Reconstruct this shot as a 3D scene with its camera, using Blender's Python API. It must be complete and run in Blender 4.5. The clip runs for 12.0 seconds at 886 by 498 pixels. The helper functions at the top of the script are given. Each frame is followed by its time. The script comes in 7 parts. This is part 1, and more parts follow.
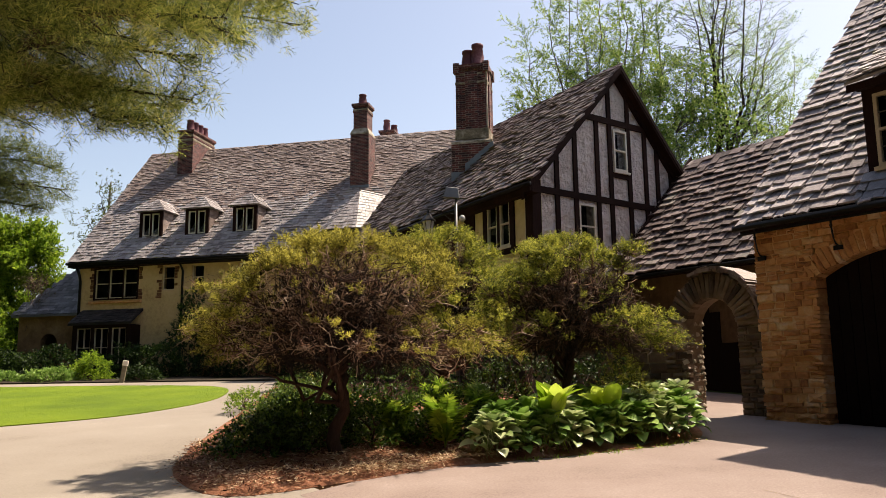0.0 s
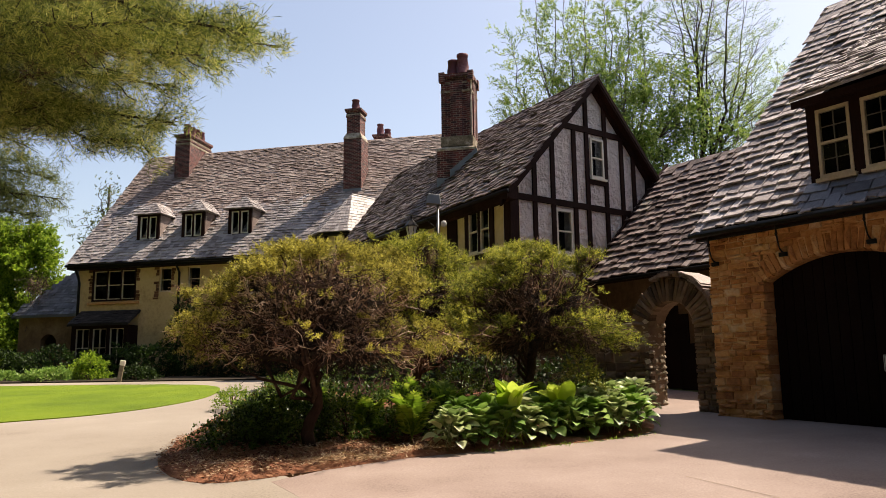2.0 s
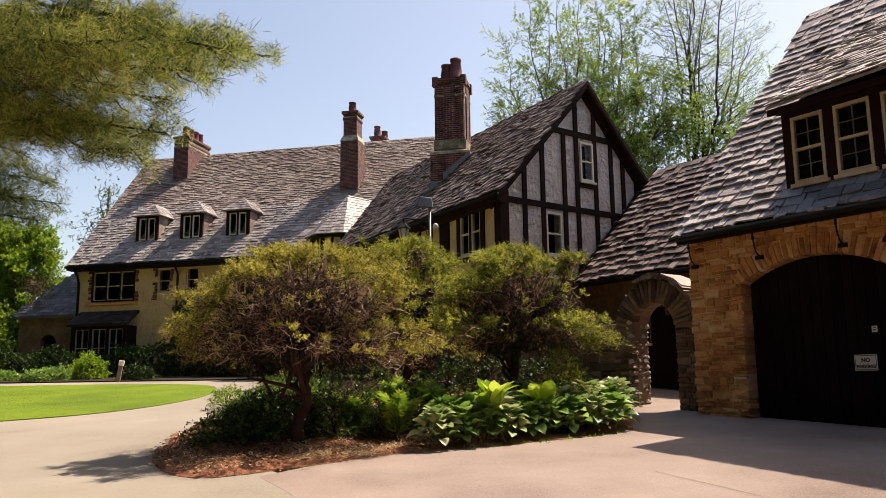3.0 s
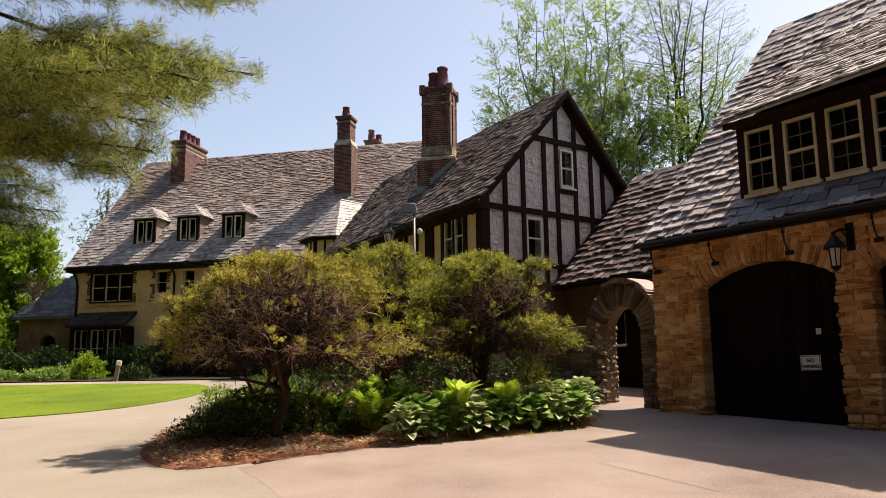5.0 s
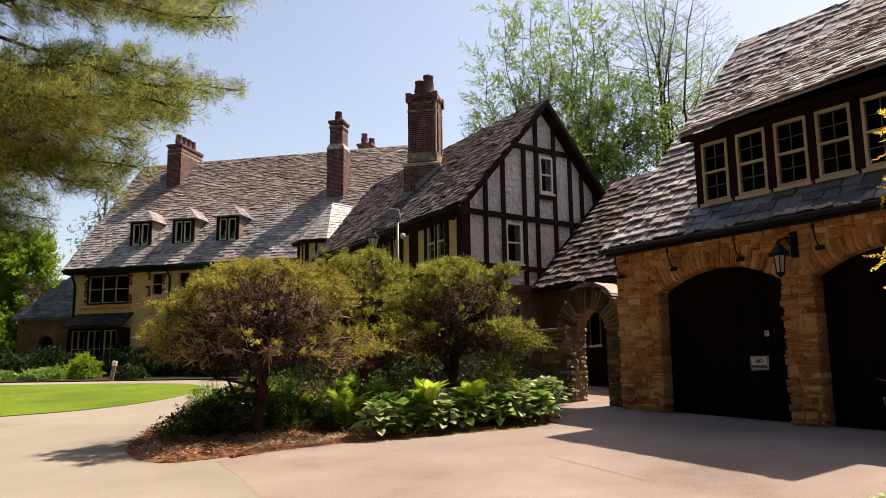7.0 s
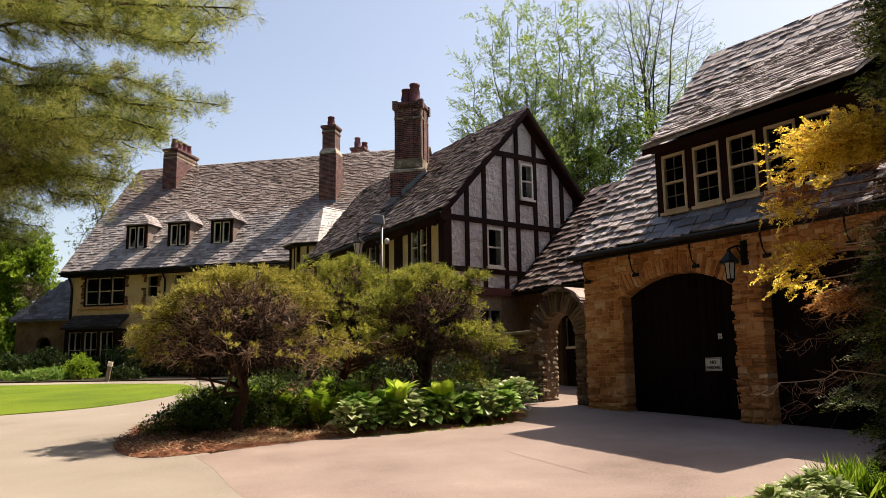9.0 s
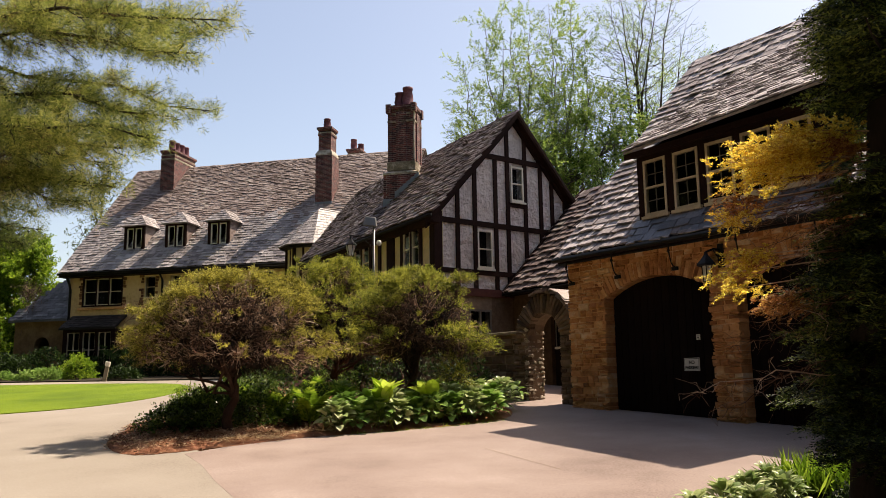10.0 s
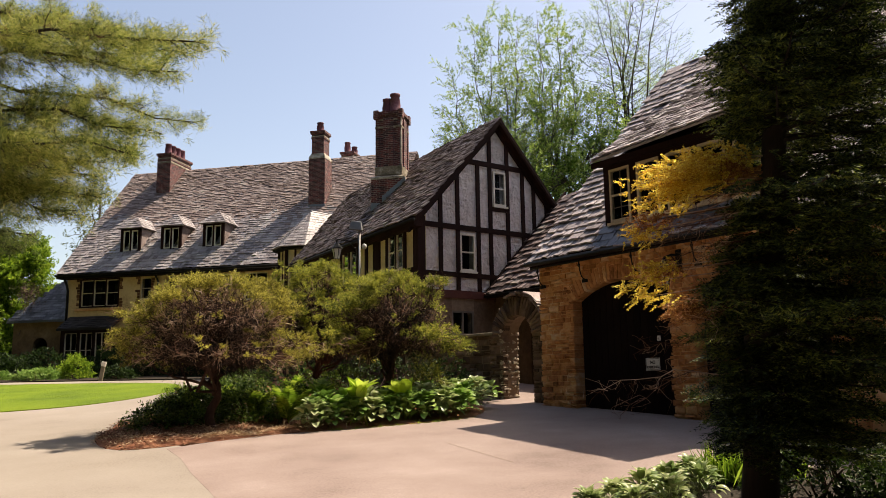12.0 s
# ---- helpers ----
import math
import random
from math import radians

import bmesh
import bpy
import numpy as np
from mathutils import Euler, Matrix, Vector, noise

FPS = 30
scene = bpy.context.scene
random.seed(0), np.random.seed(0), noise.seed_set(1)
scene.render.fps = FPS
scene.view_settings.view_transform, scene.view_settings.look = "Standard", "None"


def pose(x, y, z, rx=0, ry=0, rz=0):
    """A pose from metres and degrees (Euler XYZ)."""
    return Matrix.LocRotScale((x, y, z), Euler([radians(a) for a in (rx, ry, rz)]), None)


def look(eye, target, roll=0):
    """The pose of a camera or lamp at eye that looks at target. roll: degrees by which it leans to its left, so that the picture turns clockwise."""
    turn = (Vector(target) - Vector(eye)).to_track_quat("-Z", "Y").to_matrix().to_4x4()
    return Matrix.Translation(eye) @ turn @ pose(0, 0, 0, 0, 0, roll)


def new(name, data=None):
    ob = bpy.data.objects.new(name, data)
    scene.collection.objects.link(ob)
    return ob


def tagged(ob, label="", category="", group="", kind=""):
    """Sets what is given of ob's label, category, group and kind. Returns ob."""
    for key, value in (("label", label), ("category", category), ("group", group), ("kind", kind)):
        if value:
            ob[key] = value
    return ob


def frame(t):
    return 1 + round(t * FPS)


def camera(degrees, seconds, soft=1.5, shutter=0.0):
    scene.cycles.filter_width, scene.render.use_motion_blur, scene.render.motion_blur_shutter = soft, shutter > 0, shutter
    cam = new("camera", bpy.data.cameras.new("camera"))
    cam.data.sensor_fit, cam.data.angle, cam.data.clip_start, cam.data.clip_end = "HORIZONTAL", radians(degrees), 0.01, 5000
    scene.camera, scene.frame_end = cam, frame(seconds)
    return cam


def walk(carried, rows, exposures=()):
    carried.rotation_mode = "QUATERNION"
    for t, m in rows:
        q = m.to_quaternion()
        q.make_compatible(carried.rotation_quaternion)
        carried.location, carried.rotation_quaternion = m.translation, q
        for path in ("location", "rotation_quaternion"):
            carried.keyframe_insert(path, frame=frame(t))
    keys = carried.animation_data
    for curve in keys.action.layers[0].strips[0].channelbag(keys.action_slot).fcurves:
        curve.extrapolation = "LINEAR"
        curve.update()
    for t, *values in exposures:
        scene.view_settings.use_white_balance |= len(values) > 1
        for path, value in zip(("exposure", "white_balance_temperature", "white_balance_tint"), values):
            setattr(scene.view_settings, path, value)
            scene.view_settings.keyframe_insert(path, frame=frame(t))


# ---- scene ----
cam = camera(57.2, 12.0, soft=0.55)
METRES, EYE, TILT, LEAN, TURN = 6.0, 1.12, 0.0, 0.0, 0.0
ROWS = [
    (0.0, 0.0, 0.0, 0.0, 0.11, 9.41, 0.67),
    (0.5, 0.0226, -0.0382, -0.0014, 0.12, 9.41, 0.68),
    (1.0, 0.0433, -0.0765, -0.0023, 0.13, 9.41, 0.69),
    (1.5, 0.0639, -0.1139, -0.0046, 0.15, 9.41, 0.67),
    (2.0, 0.0855, -0.1497, -0.0063, 0.17, 9.41, 0.68),
    (2.5, 0.1064, -0.1856, -0.0074, 0.18, 9.41, 0.69),
    (3.0, 0.1259, -0.2214, -0.0085, 0.2, 9.41, 0.7),
    (5.0, 0.2092, -0.3654, -0.0116, 0.26, 9.39, 0.71),
    (5.5, 0.2317, -0.3997, -0.0123, 0.27, 9.38, 0.71),
    (6.0, 0.255, -0.4344, -0.0127, 0.28, 9.37, 0.71),
    (6.5, 0.2777, -0.4696, -0.0133, 0.28, 9.37, 0.74),
    (7.0, 0.2995, -0.5047, -0.014, 0.28, 9.38, 0.74),
    (9.0, 0.3911, -0.6447, -0.0152, 0.29, 9.39, 0.76),
    (9.5, 0.4149, -0.6779, -0.0159, 0.29, 9.39, 0.76),
    (10.0, 0.439, -0.7114, -0.0167, 0.3, 9.38, 0.77),
    (10.5, 0.4629, -0.7441, -0.0178, 0.31, 9.38, 0.78),
    (11.0, 0.4874, -0.7771, -0.0184, 0.33, 9.37, 0.79),
    (11.5, 0.5116, -0.8114, -0.0188, 0.35, 9.36, 0.8),
    (12.0, 0.5347, -0.8435, -0.0196, 0.37, 9.35, 0.81),
]
walk(cam, [(t, pose(0, 0, EYE, TILT, LEAN, TURN) @ pose(METRES * x, METRES * y, METRES * z, 90 + pitch, roll, yaw)) for t, x, y, z, yaw, pitch, roll in ROWS],
     exposures=((0.0, 0.72, 7750, 15), (12.0, 0.72, 7750, 15)))


# ---- sky, sun and exposure ----
SUN_ELEVATION, SUN_AZIMUTH = 57.4, 57.0
world = bpy.data.worlds.new("sky")
scene.world = world
world.use_nodes = True
sky = world.node_tree.nodes.new("ShaderNodeTexSky")
sky.sky_type = "NISHITA"
sky.sun_disc = False
sky.sun_elevation, sky.sun_rotation = radians(SUN_ELEVATION), radians(SUN_AZIMUTH)
sky.air_density, sky.dust_density, sky.ozone_density = 1.0, 1.8, 1.0
world.node_tree.links.new(sky.outputs[0], world.node_tree.nodes["Background"].inputs[0])
world.node_tree.nodes["Background"].inputs[1].default_value = 0.13
sun = new("sun", bpy.data.lights.new("sun", "SUN"))
sun.data.energy, sun.data.angle, sun.data.color = 5.0, radians(0.53), (1.0, 0.95, 0.87)
_el, _az = radians(SUN_ELEVATION), radians(SUN_AZIMUTH)
SUNWARD = Vector((math.sin(_az) * math.cos(_el), math.cos(_az) * math.cos(_el), math.sin(_el)))
sun.matrix_world = look(tuple(SUNWARD * 60), (0, 0, 0))


# ---- materials ----
def nodes_of(name):
    mt = bpy.data.materials.new(name)
    mt.use_nodes = True
    nt = mt.node_tree
    return mt, nt.nodes, nt.links, nt.nodes["Principled BSDF"]


def math_node(nd, lk, op, a, b):
    n = nd.new("ShaderNodeMath")
    n.operation = op
    for i, v in enumerate((a, b)):
        if isinstance(v, (int, float)):
            n.inputs[i].default_value = v
        else:
            lk.new(v, n.inputs[i])
    return n.outputs[0]


def noise_node(nd, lk, vec, scale, detail=4.0, rough=0.55, stretch=None):
    if stretch:
        mp = nd.new("ShaderNodeMapping")
        mp.inputs["Scale"].default_value = stretch
        lk.new(vec, mp.inputs["Vector"])
        vec = mp.outputs[0]
    n = nd.new("ShaderNodeTexNoise")
    n.inputs["Scale"].default_value, n.inputs["Detail"].default_value = scale, detail
    n.inputs["Roughness"].default_value = rough
    lk.new(vec, n.inputs["Vector"])
    return n.outputs["Fac"]


def ramp_node(nd, lk, fac, stops):
    r = nd.new("ShaderNodeValToRGB")
    lk.new(fac, r.inputs[0])
    e = r.color_ramp.elements
    while len(e) < len(stops):
        e.new(0.5)
    for el, (p, c) in zip(e, stops):
        el.position, el.color = p, (*c, 1)
    return r.outputs[0]


def surface(name, stops, coarse=0.6, fine=12.0, rough=0.85, metal=0.0, bump=0.3, depth=0.01, rand=0.0, stretch=None, spec=0.25, grain=None,
            through_light=0.0):
    """A weathered surface: colours by coarse and fine noise, a shift for each piece, and fine relief."""
    mt, nd, lk, bs = nodes_of(name)
    geo = nd.new("ShaderNodeNewGeometry")
    pos = geo.outputs["Position"]
    a = noise_node(nd, lk, pos, coarse, 3)
    b = noise_node(nd, lk, pos, fine, 6, 0.65, stretch)
    f = math_node(nd, lk, "ADD", math_node(nd, lk, "MULTIPLY", a, 0.55), math_node(nd, lk, "MULTIPLY", b, 0.45))
    f = math_node(nd, lk, "ADD", math_node(nd, lk, "MULTIPLY", math_node(nd, lk, "SUBTRACT", f, 0.5), 1.7), 0.5)
    if rand:
        oi = nd.new("ShaderNodeObjectInfo")
        r = math_node(nd, lk, "FRACT", math_node(nd, lk, "ADD", geo.outputs["Random Per Island"], oi.outputs["Random"]), 0)
        f = math_node(nd, lk, "ADD", f, math_node(nd, lk, "MULTIPLY", math_node(nd, lk, "SUBTRACT", r, 0.5), rand))
    lk.new(ramp_node(nd, lk, f, stops), bs.inputs["Base Color"])
    bs.inputs["Roughness"].default_value, bs.inputs["Metallic"].default_value = rough, metal
    bs.inputs["Specular IOR Level"].default_value = spec
    if bump:
        bp = nd.new("ShaderNodeBump")
        bp.inputs["Strength"].default_value, bp.inputs["Distance"].default_value = bump, depth
        g = noise_node(nd, lk, pos, grain, 5, 0.6, stretch) if grain else b
        lk.new(g, bp.inputs["Height"])
        lk.new(bp.outputs[0], bs.inputs["Normal"])
    if through_light:
        tr = nd.new("ShaderNodeBsdfTranslucent")
        lk.new(bs.inputs["Base Color"].links[0].from_socket, tr.inputs["Color"])
        mx = nd.new("ShaderNodeMixShader")
        mx.inputs[0].default_value = through_light
        lk.new(bs.outputs[0], mx.inputs[1])
        lk.new(tr.outputs[0], mx.inputs[2])
        lk.new(mx.outputs[0], nd["Material Output"].inputs["Surface"])
    return mt


def brick_material(name, c1, c2, mortar):
    mt, nd, lk, bs = nodes_of(name)
    geo = nd.new("ShaderNodeNewGeometry")
    uv = nd.new("ShaderNodeUVMap")
    br = nd.new("ShaderNodeTexBrick")
    lk.new(uv.outputs[0], br.inputs["Vector"])
    br.inputs["Color1"].default_value, br.inputs["Color2"].default_value, br.inputs["Mortar"].default_value = (*c1, 1), (*c2, 1), (*mortar, 1)
    br.inputs["Scale"].default_value = 1.0
    br.inputs["Brick Width"].default_value, br.inputs["Row Height"].default_value = 0.22, 0.075
    br.inputs["Mortar Size"].default_value = 0.007
    n = noise_node(nd, lk, geo.outputs["Position"], 3.0, 5)
    mix = nd.new("ShaderNodeMix")
    mix.data_type, mix.blend_type = "RGBA", "MULTIPLY"
    mix.inputs["Factor"].default_value = 0.75
    lk.new(br.outputs["Color"], mix.inputs["A"])
    lk.new(ramp_node(nd, lk, n, [(0.32, (0.35, 0.32, 0.33)), (0.68, (1.45, 1.35, 1.3))]), mix.inputs["B"])
    lk.new(mix.outputs["Result"], bs.inputs["Base Color"])
    bs.inputs["Roughness"].default_value = 0.9
    bp = nd.new("ShaderNodeBump")
    bp.inputs["Strength"].default_value, bp.inputs["Distance"].default_value = 0.7, 0.01
    bp.invert = True
    lk.new(br.outputs["Fac"], bp.inputs["Height"])
    lk.new(bp.outputs[0], bs.inputs["Normal"])
    return mt


def glass_material(name):
    mt, nd, lk, bs = nodes_of(name)
    bs.inputs["Base Color"].default_value = (0.8, 0.84, 0.84, 1)
    bs.inputs["Transmission Weight"].default_value, bs.inputs["IOR"].default_value = 1.0, 1.12
    geo = nd.new("ShaderNodeNewGeometry")
    bp = nd.new("ShaderNodeBump")
    bp.inputs["Strength"].default_value, bp.inputs["Distance"].default_value = 0.05, 0.01
    lk.new(noise_node(nd, lk, geo.outputs["Position"], 3.0, 2), bp.inputs["Height"])
    lk.new(bp.outputs[0], bs.inputs["Normal"])
    bs.inputs["Roughness"].default_value = 0.02
    return mt


SLATE = surface("slate", [(0.0, (0.075, 0.049, 0.041)), (0.3, (0.175, 0.127, 0.110)), (0.6, (0.27, 0.211, 0.188)), (0.85, (0.37, 0.31, 0.28)), (1.0, (0.29, 0.28, 0.23))],
                0.8, 16.0, 0.6, bump=0.9, depth=0.025, rand=0.5, spec=0.4)
GREY_SLATE = surface("blue_grey_slate", [(0.0, (0.08, 0.066, 0.066)), (0.3, (0.20, 0.172, 0.168)), (0.6, (0.33, 0.297, 0.29)), (0.85, (0.46, 0.42, 0.41)), (1.0, (0.36, 0.345, 0.315))],
                     0.8, 16.0, 0.5, bump=0.9, depth=0.025, rand=0.5, spec=0.5)
MOSSY_SLATE = surface("mossy_brown_slate", [(0.0, (0.042, 0.027, 0.026)), (0.3, (0.098, 0.067, 0.062)), (0.6, (0.165, 0.12, 0.115)), (0.85, (0.255, 0.205, 0.198)), (1.0, (0.19, 0.175, 0.15))],
                      0.8, 16.0, 0.66, bump=0.9, depth=0.02, rand=0.8, spec=0.4)
PURPLE_SLATE = surface("purple_grey_slate", [(0.0, (0.12, 0.098, 0.10)), (0.3, (0.27, 0.232, 0.235)), (0.6, (0.43, 0.382, 0.385)), (0.85, (0.58, 0.53, 0.53)), (1.0, (0.46, 0.45, 0.42))],
                       0.8, 16.0, 0.7, bump=0.9, depth=0.02, rand=0.7, spec=0.35)
# slate darkened and blued in colour for shadow with sky sheen
SHADOW_SLATE = surface("shadow_blue_slate", [(0.0, (0.045, 0.048, 0.06)), (0.4, (0.10, 0.107, 0.13)), (0.75, (0.165, 0.175, 0.21)), (1.0, (0.27, 0.275, 0.30))], 0.8, 14.0, 0.5, bump=0.8, depth=0.02, rand=0.7, spec=0.6)
STONE = surface("limestone", [(0.05, (0.21, 0.075, 0.028)), (0.4, (0.54, 0.235, 0.085)), (0.7, (0.69, 0.37, 0.155)), (1.0, (0.78, 0.60, 0.40))],
                1.5, 9.0, 0.9, bump=1.0, depth=0.05, rand=0.55)
# stone tone lowered to hold the shade of the yard behind the gateway
DARK_STONE = surface("stone_with_courtyard_shade", [(0.05, (0.03, 0.017, 0.008)), (0.5, (0.095, 0.056, 0.029)), (1.0, (0.18, 0.115, 0.068))], 0.8, 7.0, 0.95, bump=0.9, depth=0.04)
GREY_STONE = surface("weathered_stone", [(0.05, (0.05, 0.033, 0.022)), (0.5, (0.135, 0.090, 0.058)), (1.0, (0.27, 0.20, 0.14))], 0.8, 8.0, 0.92, bump=0.8, depth=0.025, rand=0.7)
RUST_STONE = surface("rust_brown_stone", [(0.1, (0.06, 0.024, 0.012)), (0.5, (0.17, 0.075, 0.035)), (1.0, (0.30, 0.16, 0.085))], 1.5, 9.0, 0.95, bump=0.7, depth=0.02, rand=0.6)
# stucco darkened in colour for the shade of trees on the porch
PORCH_STUCCO = surface("shade_browned_porch_stucco", [(0.1, (0.10, 0.05, 0.022)), (0.5, (0.24, 0.14, 0.065)), (1.0, (0.38, 0.26, 0.14))], 0.9, 5.0, 0.95, bump=0.6, depth=0.02)
MORTAR = surface("mortar", [(0.2, (0.20, 0.15, 0.10)), (0.8, (0.33, 0.26, 0.18))], 1.5, 25.0, 0.95, bump=0.5)
CAPSTONE = surface("pale_stone_cap", [(0.1, (0.10, 0.085, 0.05)), (0.5, (0.21, 0.18, 0.12)), (1.0, (0.38, 0.33, 0.25))], 3.0, 8.0, 0.9, bump=0.4, rand=0.3)
CHIMNEY_STONE = surface("cream_chimney_stone", [(0.1, (0.07, 0.065, 0.035)), (0.42, (0.24, 0.20, 0.14)), (0.6, (0.46, 0.40, 0.32)), (0.9, (0.66, 0.59, 0.49))], 4.0, 11.0, 0.9, bump=0.6, rand=0.2)
TIMBER = surface("dark_timber", [(0.1, (0.009, 0.004, 0.003)), (0.6, (0.023, 0.0095, 0.007)), (1.0, (0.052, 0.024, 0.018))], 1.0, 10.0, 0.8, bump=0.5, depth=0.006, rand=0.2,
                 stretch=(4, 4, 0.5), spec=0.1)
MUNTIN = surface("grey_glazing_bar", [(0.1, (0.10, 0.09, 0.075)), (1.0, (0.20, 0.18, 0.15))], 2.0, 30.0, 0.6, bump=0)
DARK_SLATE = surface("dark_slate", [(0.1, (0.02, 0.017, 0.017)), (0.6, (0.045, 0.038, 0.037)), (1.0, (0.09, 0.078, 0.075))], 0.6, 10.0, 0.7, bump=0.5, rand=0.5, spec=0.2)
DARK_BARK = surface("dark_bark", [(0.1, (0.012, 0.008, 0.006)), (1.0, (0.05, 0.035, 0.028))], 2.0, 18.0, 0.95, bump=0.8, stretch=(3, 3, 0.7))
RED_TIMBER = surface("red_brown_timber", [(0.1, (0.05, 0.014, 0.010)), (1.0, (0.13, 0.04, 0.03))], 1.0, 10.0, 0.7, bump=0.4)
GREY_STUCCO = surface("rough_grey_stucco", [(0.1, (0.42, 0.35, 0.315)), (0.5, (0.75, 0.655, 0.60)), (1.0, (0.86, 0.775, 0.72))], 1.2, 6.0, 0.95, bump=1.0, depth=0.3, rand=0.2, grain=5.5)
TAN_STUCCO = surface("tan_stucco", [(0.1, (0.36, 0.215, 0.095)), (0.45, (0.60, 0.415, 0.205)), (1.0, (0.72, 0.53, 0.30))], 0.7, 7.0, 0.95, bump=0.4, depth=0.01)
CREAM_STUCCO = surface("cream_stucco", [(0.1, (0.50, 0.38, 0.20)), (0.6, (0.68, 0.55, 0.32)), (1.0, (0.74, 0.63, 0.42))], 1.0, 7.0, 0.95, bump=0.4, depth=0.01)
WHITE_PAINT = surface("aged_white_paint", [(0.1, (0.55, 0.49, 0.38)), (0.6, (0.72, 0.66, 0.54)), (1.0, (0.78, 0.73, 0.62))], 2.0, 30.0, 0.55, bump=0.1, rand=0.15)
TAN_PAINT = surface("aged_tan_paint", [(0.1, (0.40, 0.31, 0.20)), (0.6, (0.58, 0.47, 0.32)), (1.0, (0.66, 0.55, 0.40))], 2.0, 25.0, 0.6, bump=0.15, rand=0.2)
GLASS = glass_material("window_glass")
# near-black colour stands for the unlit rooms behind the glass
DARK_ROOM = surface("unlit_room_dark", [(0.2, (0.012, 0.010, 0.009)), (0.8, (0.03, 0.026, 0.022))], 1.0, 5.0, 0.9, bump=0)
BRICK = brick_material("dark_red_brick", (0.185, 0.052, 0.046), (0.045, 0.021, 0.024), (0.30, 0.25, 0.22))
TERRACOTTA = surface("terracotta", [(0.1, (0.075, 0.028, 0.036)), (0.6, (0.16, 0.062, 0.073)), (1.0, (0.33, 0.18, 0.185))], 2.0, 12.0, 0.75, bump=0.3, rand=0.25)
LEAD = surface("lead_flashing", [(0.1, (0.16, 0.19, 0.22)), (1.0, (0.34, 0.39, 0.44))], 2.0, 9.0, 0.5, metal=0.6, bump=0.2)
IRON = surface("black_iron", [(0.1, (0.006, 0.005, 0.005)), (1.0, (0.022, 0.019, 0.017))], 3.0, 40.0, 0.5, metal=0.3, bump=0.2)
POLE_GREY = surface("grey_painted_metal", [(0.1, (0.13, 0.13, 0.125)), (1.0, (0.24, 0.24, 0.23))], 3.0, 40.0, 0.45, metal=0.4, bump=0.1)
MILKGLASS = surface("milky_lantern_glass", [(0.1, (0.5, 0.5, 0.47)), (1.0, (0.7, 0.7, 0.66))], 3.0, 20.0, 0.2, bump=0, spec=0.6)
DOOR_WOOD = surface("black_brown_door_boards", [(0.1, (0.006, 0.004, 0.004)), (1.0, (0.018, 0.010, 0.008))], 1.0, 10.0, 0.75, bump=0.4, rand=0.3, stretch=(4, 4, 0.4), spec=0.04)
SIGN_WHITE = surface("sign_face", [(0.1, (0.62, 0.62, 0.60)), (1.0, (0.74, 0.74, 0.72))], 3.0, 20.0, 0.4, bump=0)
SIGN_BLACK = surface("sign_lettering", [(0.1, (0.01, 0.01, 0.01)), (1.0, (0.02, 0.02, 0.02))], 3.0, 20.0, 0.5, bump=0)
DRIVE = surface("cream_concrete", [(0.2, (0.165, 0.138, 0.112)), (0.43, (0.258, 0.223, 0.185)), (0.65, (0.292, 0.256, 0.214)), (0.88, (0.38, 0.336, 0.288))], 0.4, 36.0, 0.92, bump=0.35, depth=0.004, grain=160.0)
APRON = surface("pink_aggregate_concrete", [(0.2, (0.14, 0.10, 0.086)), (0.42, (0.242, 0.184, 0.16)), (0.62, (0.288, 0.226, 0.198)), (0.85, (0.42, 0.342, 0.31))], 0.5, 42.0, 0.92, bump=0.5, depth=0.005, grain=140.0)
LAWN = surface("mown_grass", [(0.1, (0.055, 0.105, 0.004)), (0.5, (0.125, 0.195, 0.007)), (1.0, (0.20, 0.27, 0.012))], 0.5, 18.0, 0.9, bump=0.8, depth=0.03, grain=60.0)
SOIL = surface("grass_and_soil", [(0.1, (0.03, 0.045, 0.012)), (0.5, (0.06, 0.085, 0.02)), (1.0, (0.10, 0.12, 0.03))], 0.3, 8.0, 0.95, bump=0.8, depth=0.03)
# dark soil, taken near black for the shadow along the house
DARK_SOIL = surface("dark_soil_and_shade", [(0.1, (0.010, 0.008, 0.005)), (0.5, (0.028, 0.021, 0.013)), (1.0, (0.055, 0.042, 0.026))], 0.6, 14.0, 0.95, bump=0.8, depth=0.03)
MULCH = surface("red_brown_mulch", [(0.1, (0.08, 0.028, 0.016)), (0.5, (0.26, 0.105, 0.056)), (1.0, (0.50, 0.29, 0.17))], 1.2, 22.0, 0.95, bump=1.0, depth=0.03)
CHIP = surface("mulch_chips", [(0.1, (0.05, 0.019, 0.011)), (0.5, (0.28, 0.135, 0.073)), (1.0, (0.70, 0.53, 0.34))], 1.2, 22.0, 0.95, bump=0, rand=0.9)
BARK = surface("brown_bark", [(0.1, (0.025, 0.013, 0.009)), (0.5, (0.07, 0.038, 0.028)), (1.0, (0.15, 0.092, 0.07))], 2.0, 18.0, 0.95, bump=0.8, depth=0.01, stretch=(3, 3, 0.7))
TWIG = surface("bare_grey_brown_twigs", [(0.1, (0.14, 0.085, 0.058)), (0.5, (0.38, 0.255, 0.18)), (1.0, (0.70, 0.55, 0.43))], 2.0, 9.0, 0.9, bump=0, rand=0.6)
GREY_BARK = surface("grey_bark", [(0.1, (0.05, 0.043, 0.036)), (1.0, (0.17, 0.15, 0.13))], 2.0, 14.0, 0.95, bump=0.6)


def foliage(name, dark, mid, light, glow=0.35, rough=0.6, rand=0.9):
    return surface(name, [(0.05, dark), (0.5, mid), (0.95, light)], 0.9, 4.0, rough, bump=0, rand=rand, through_light=glow, spec=0.25)


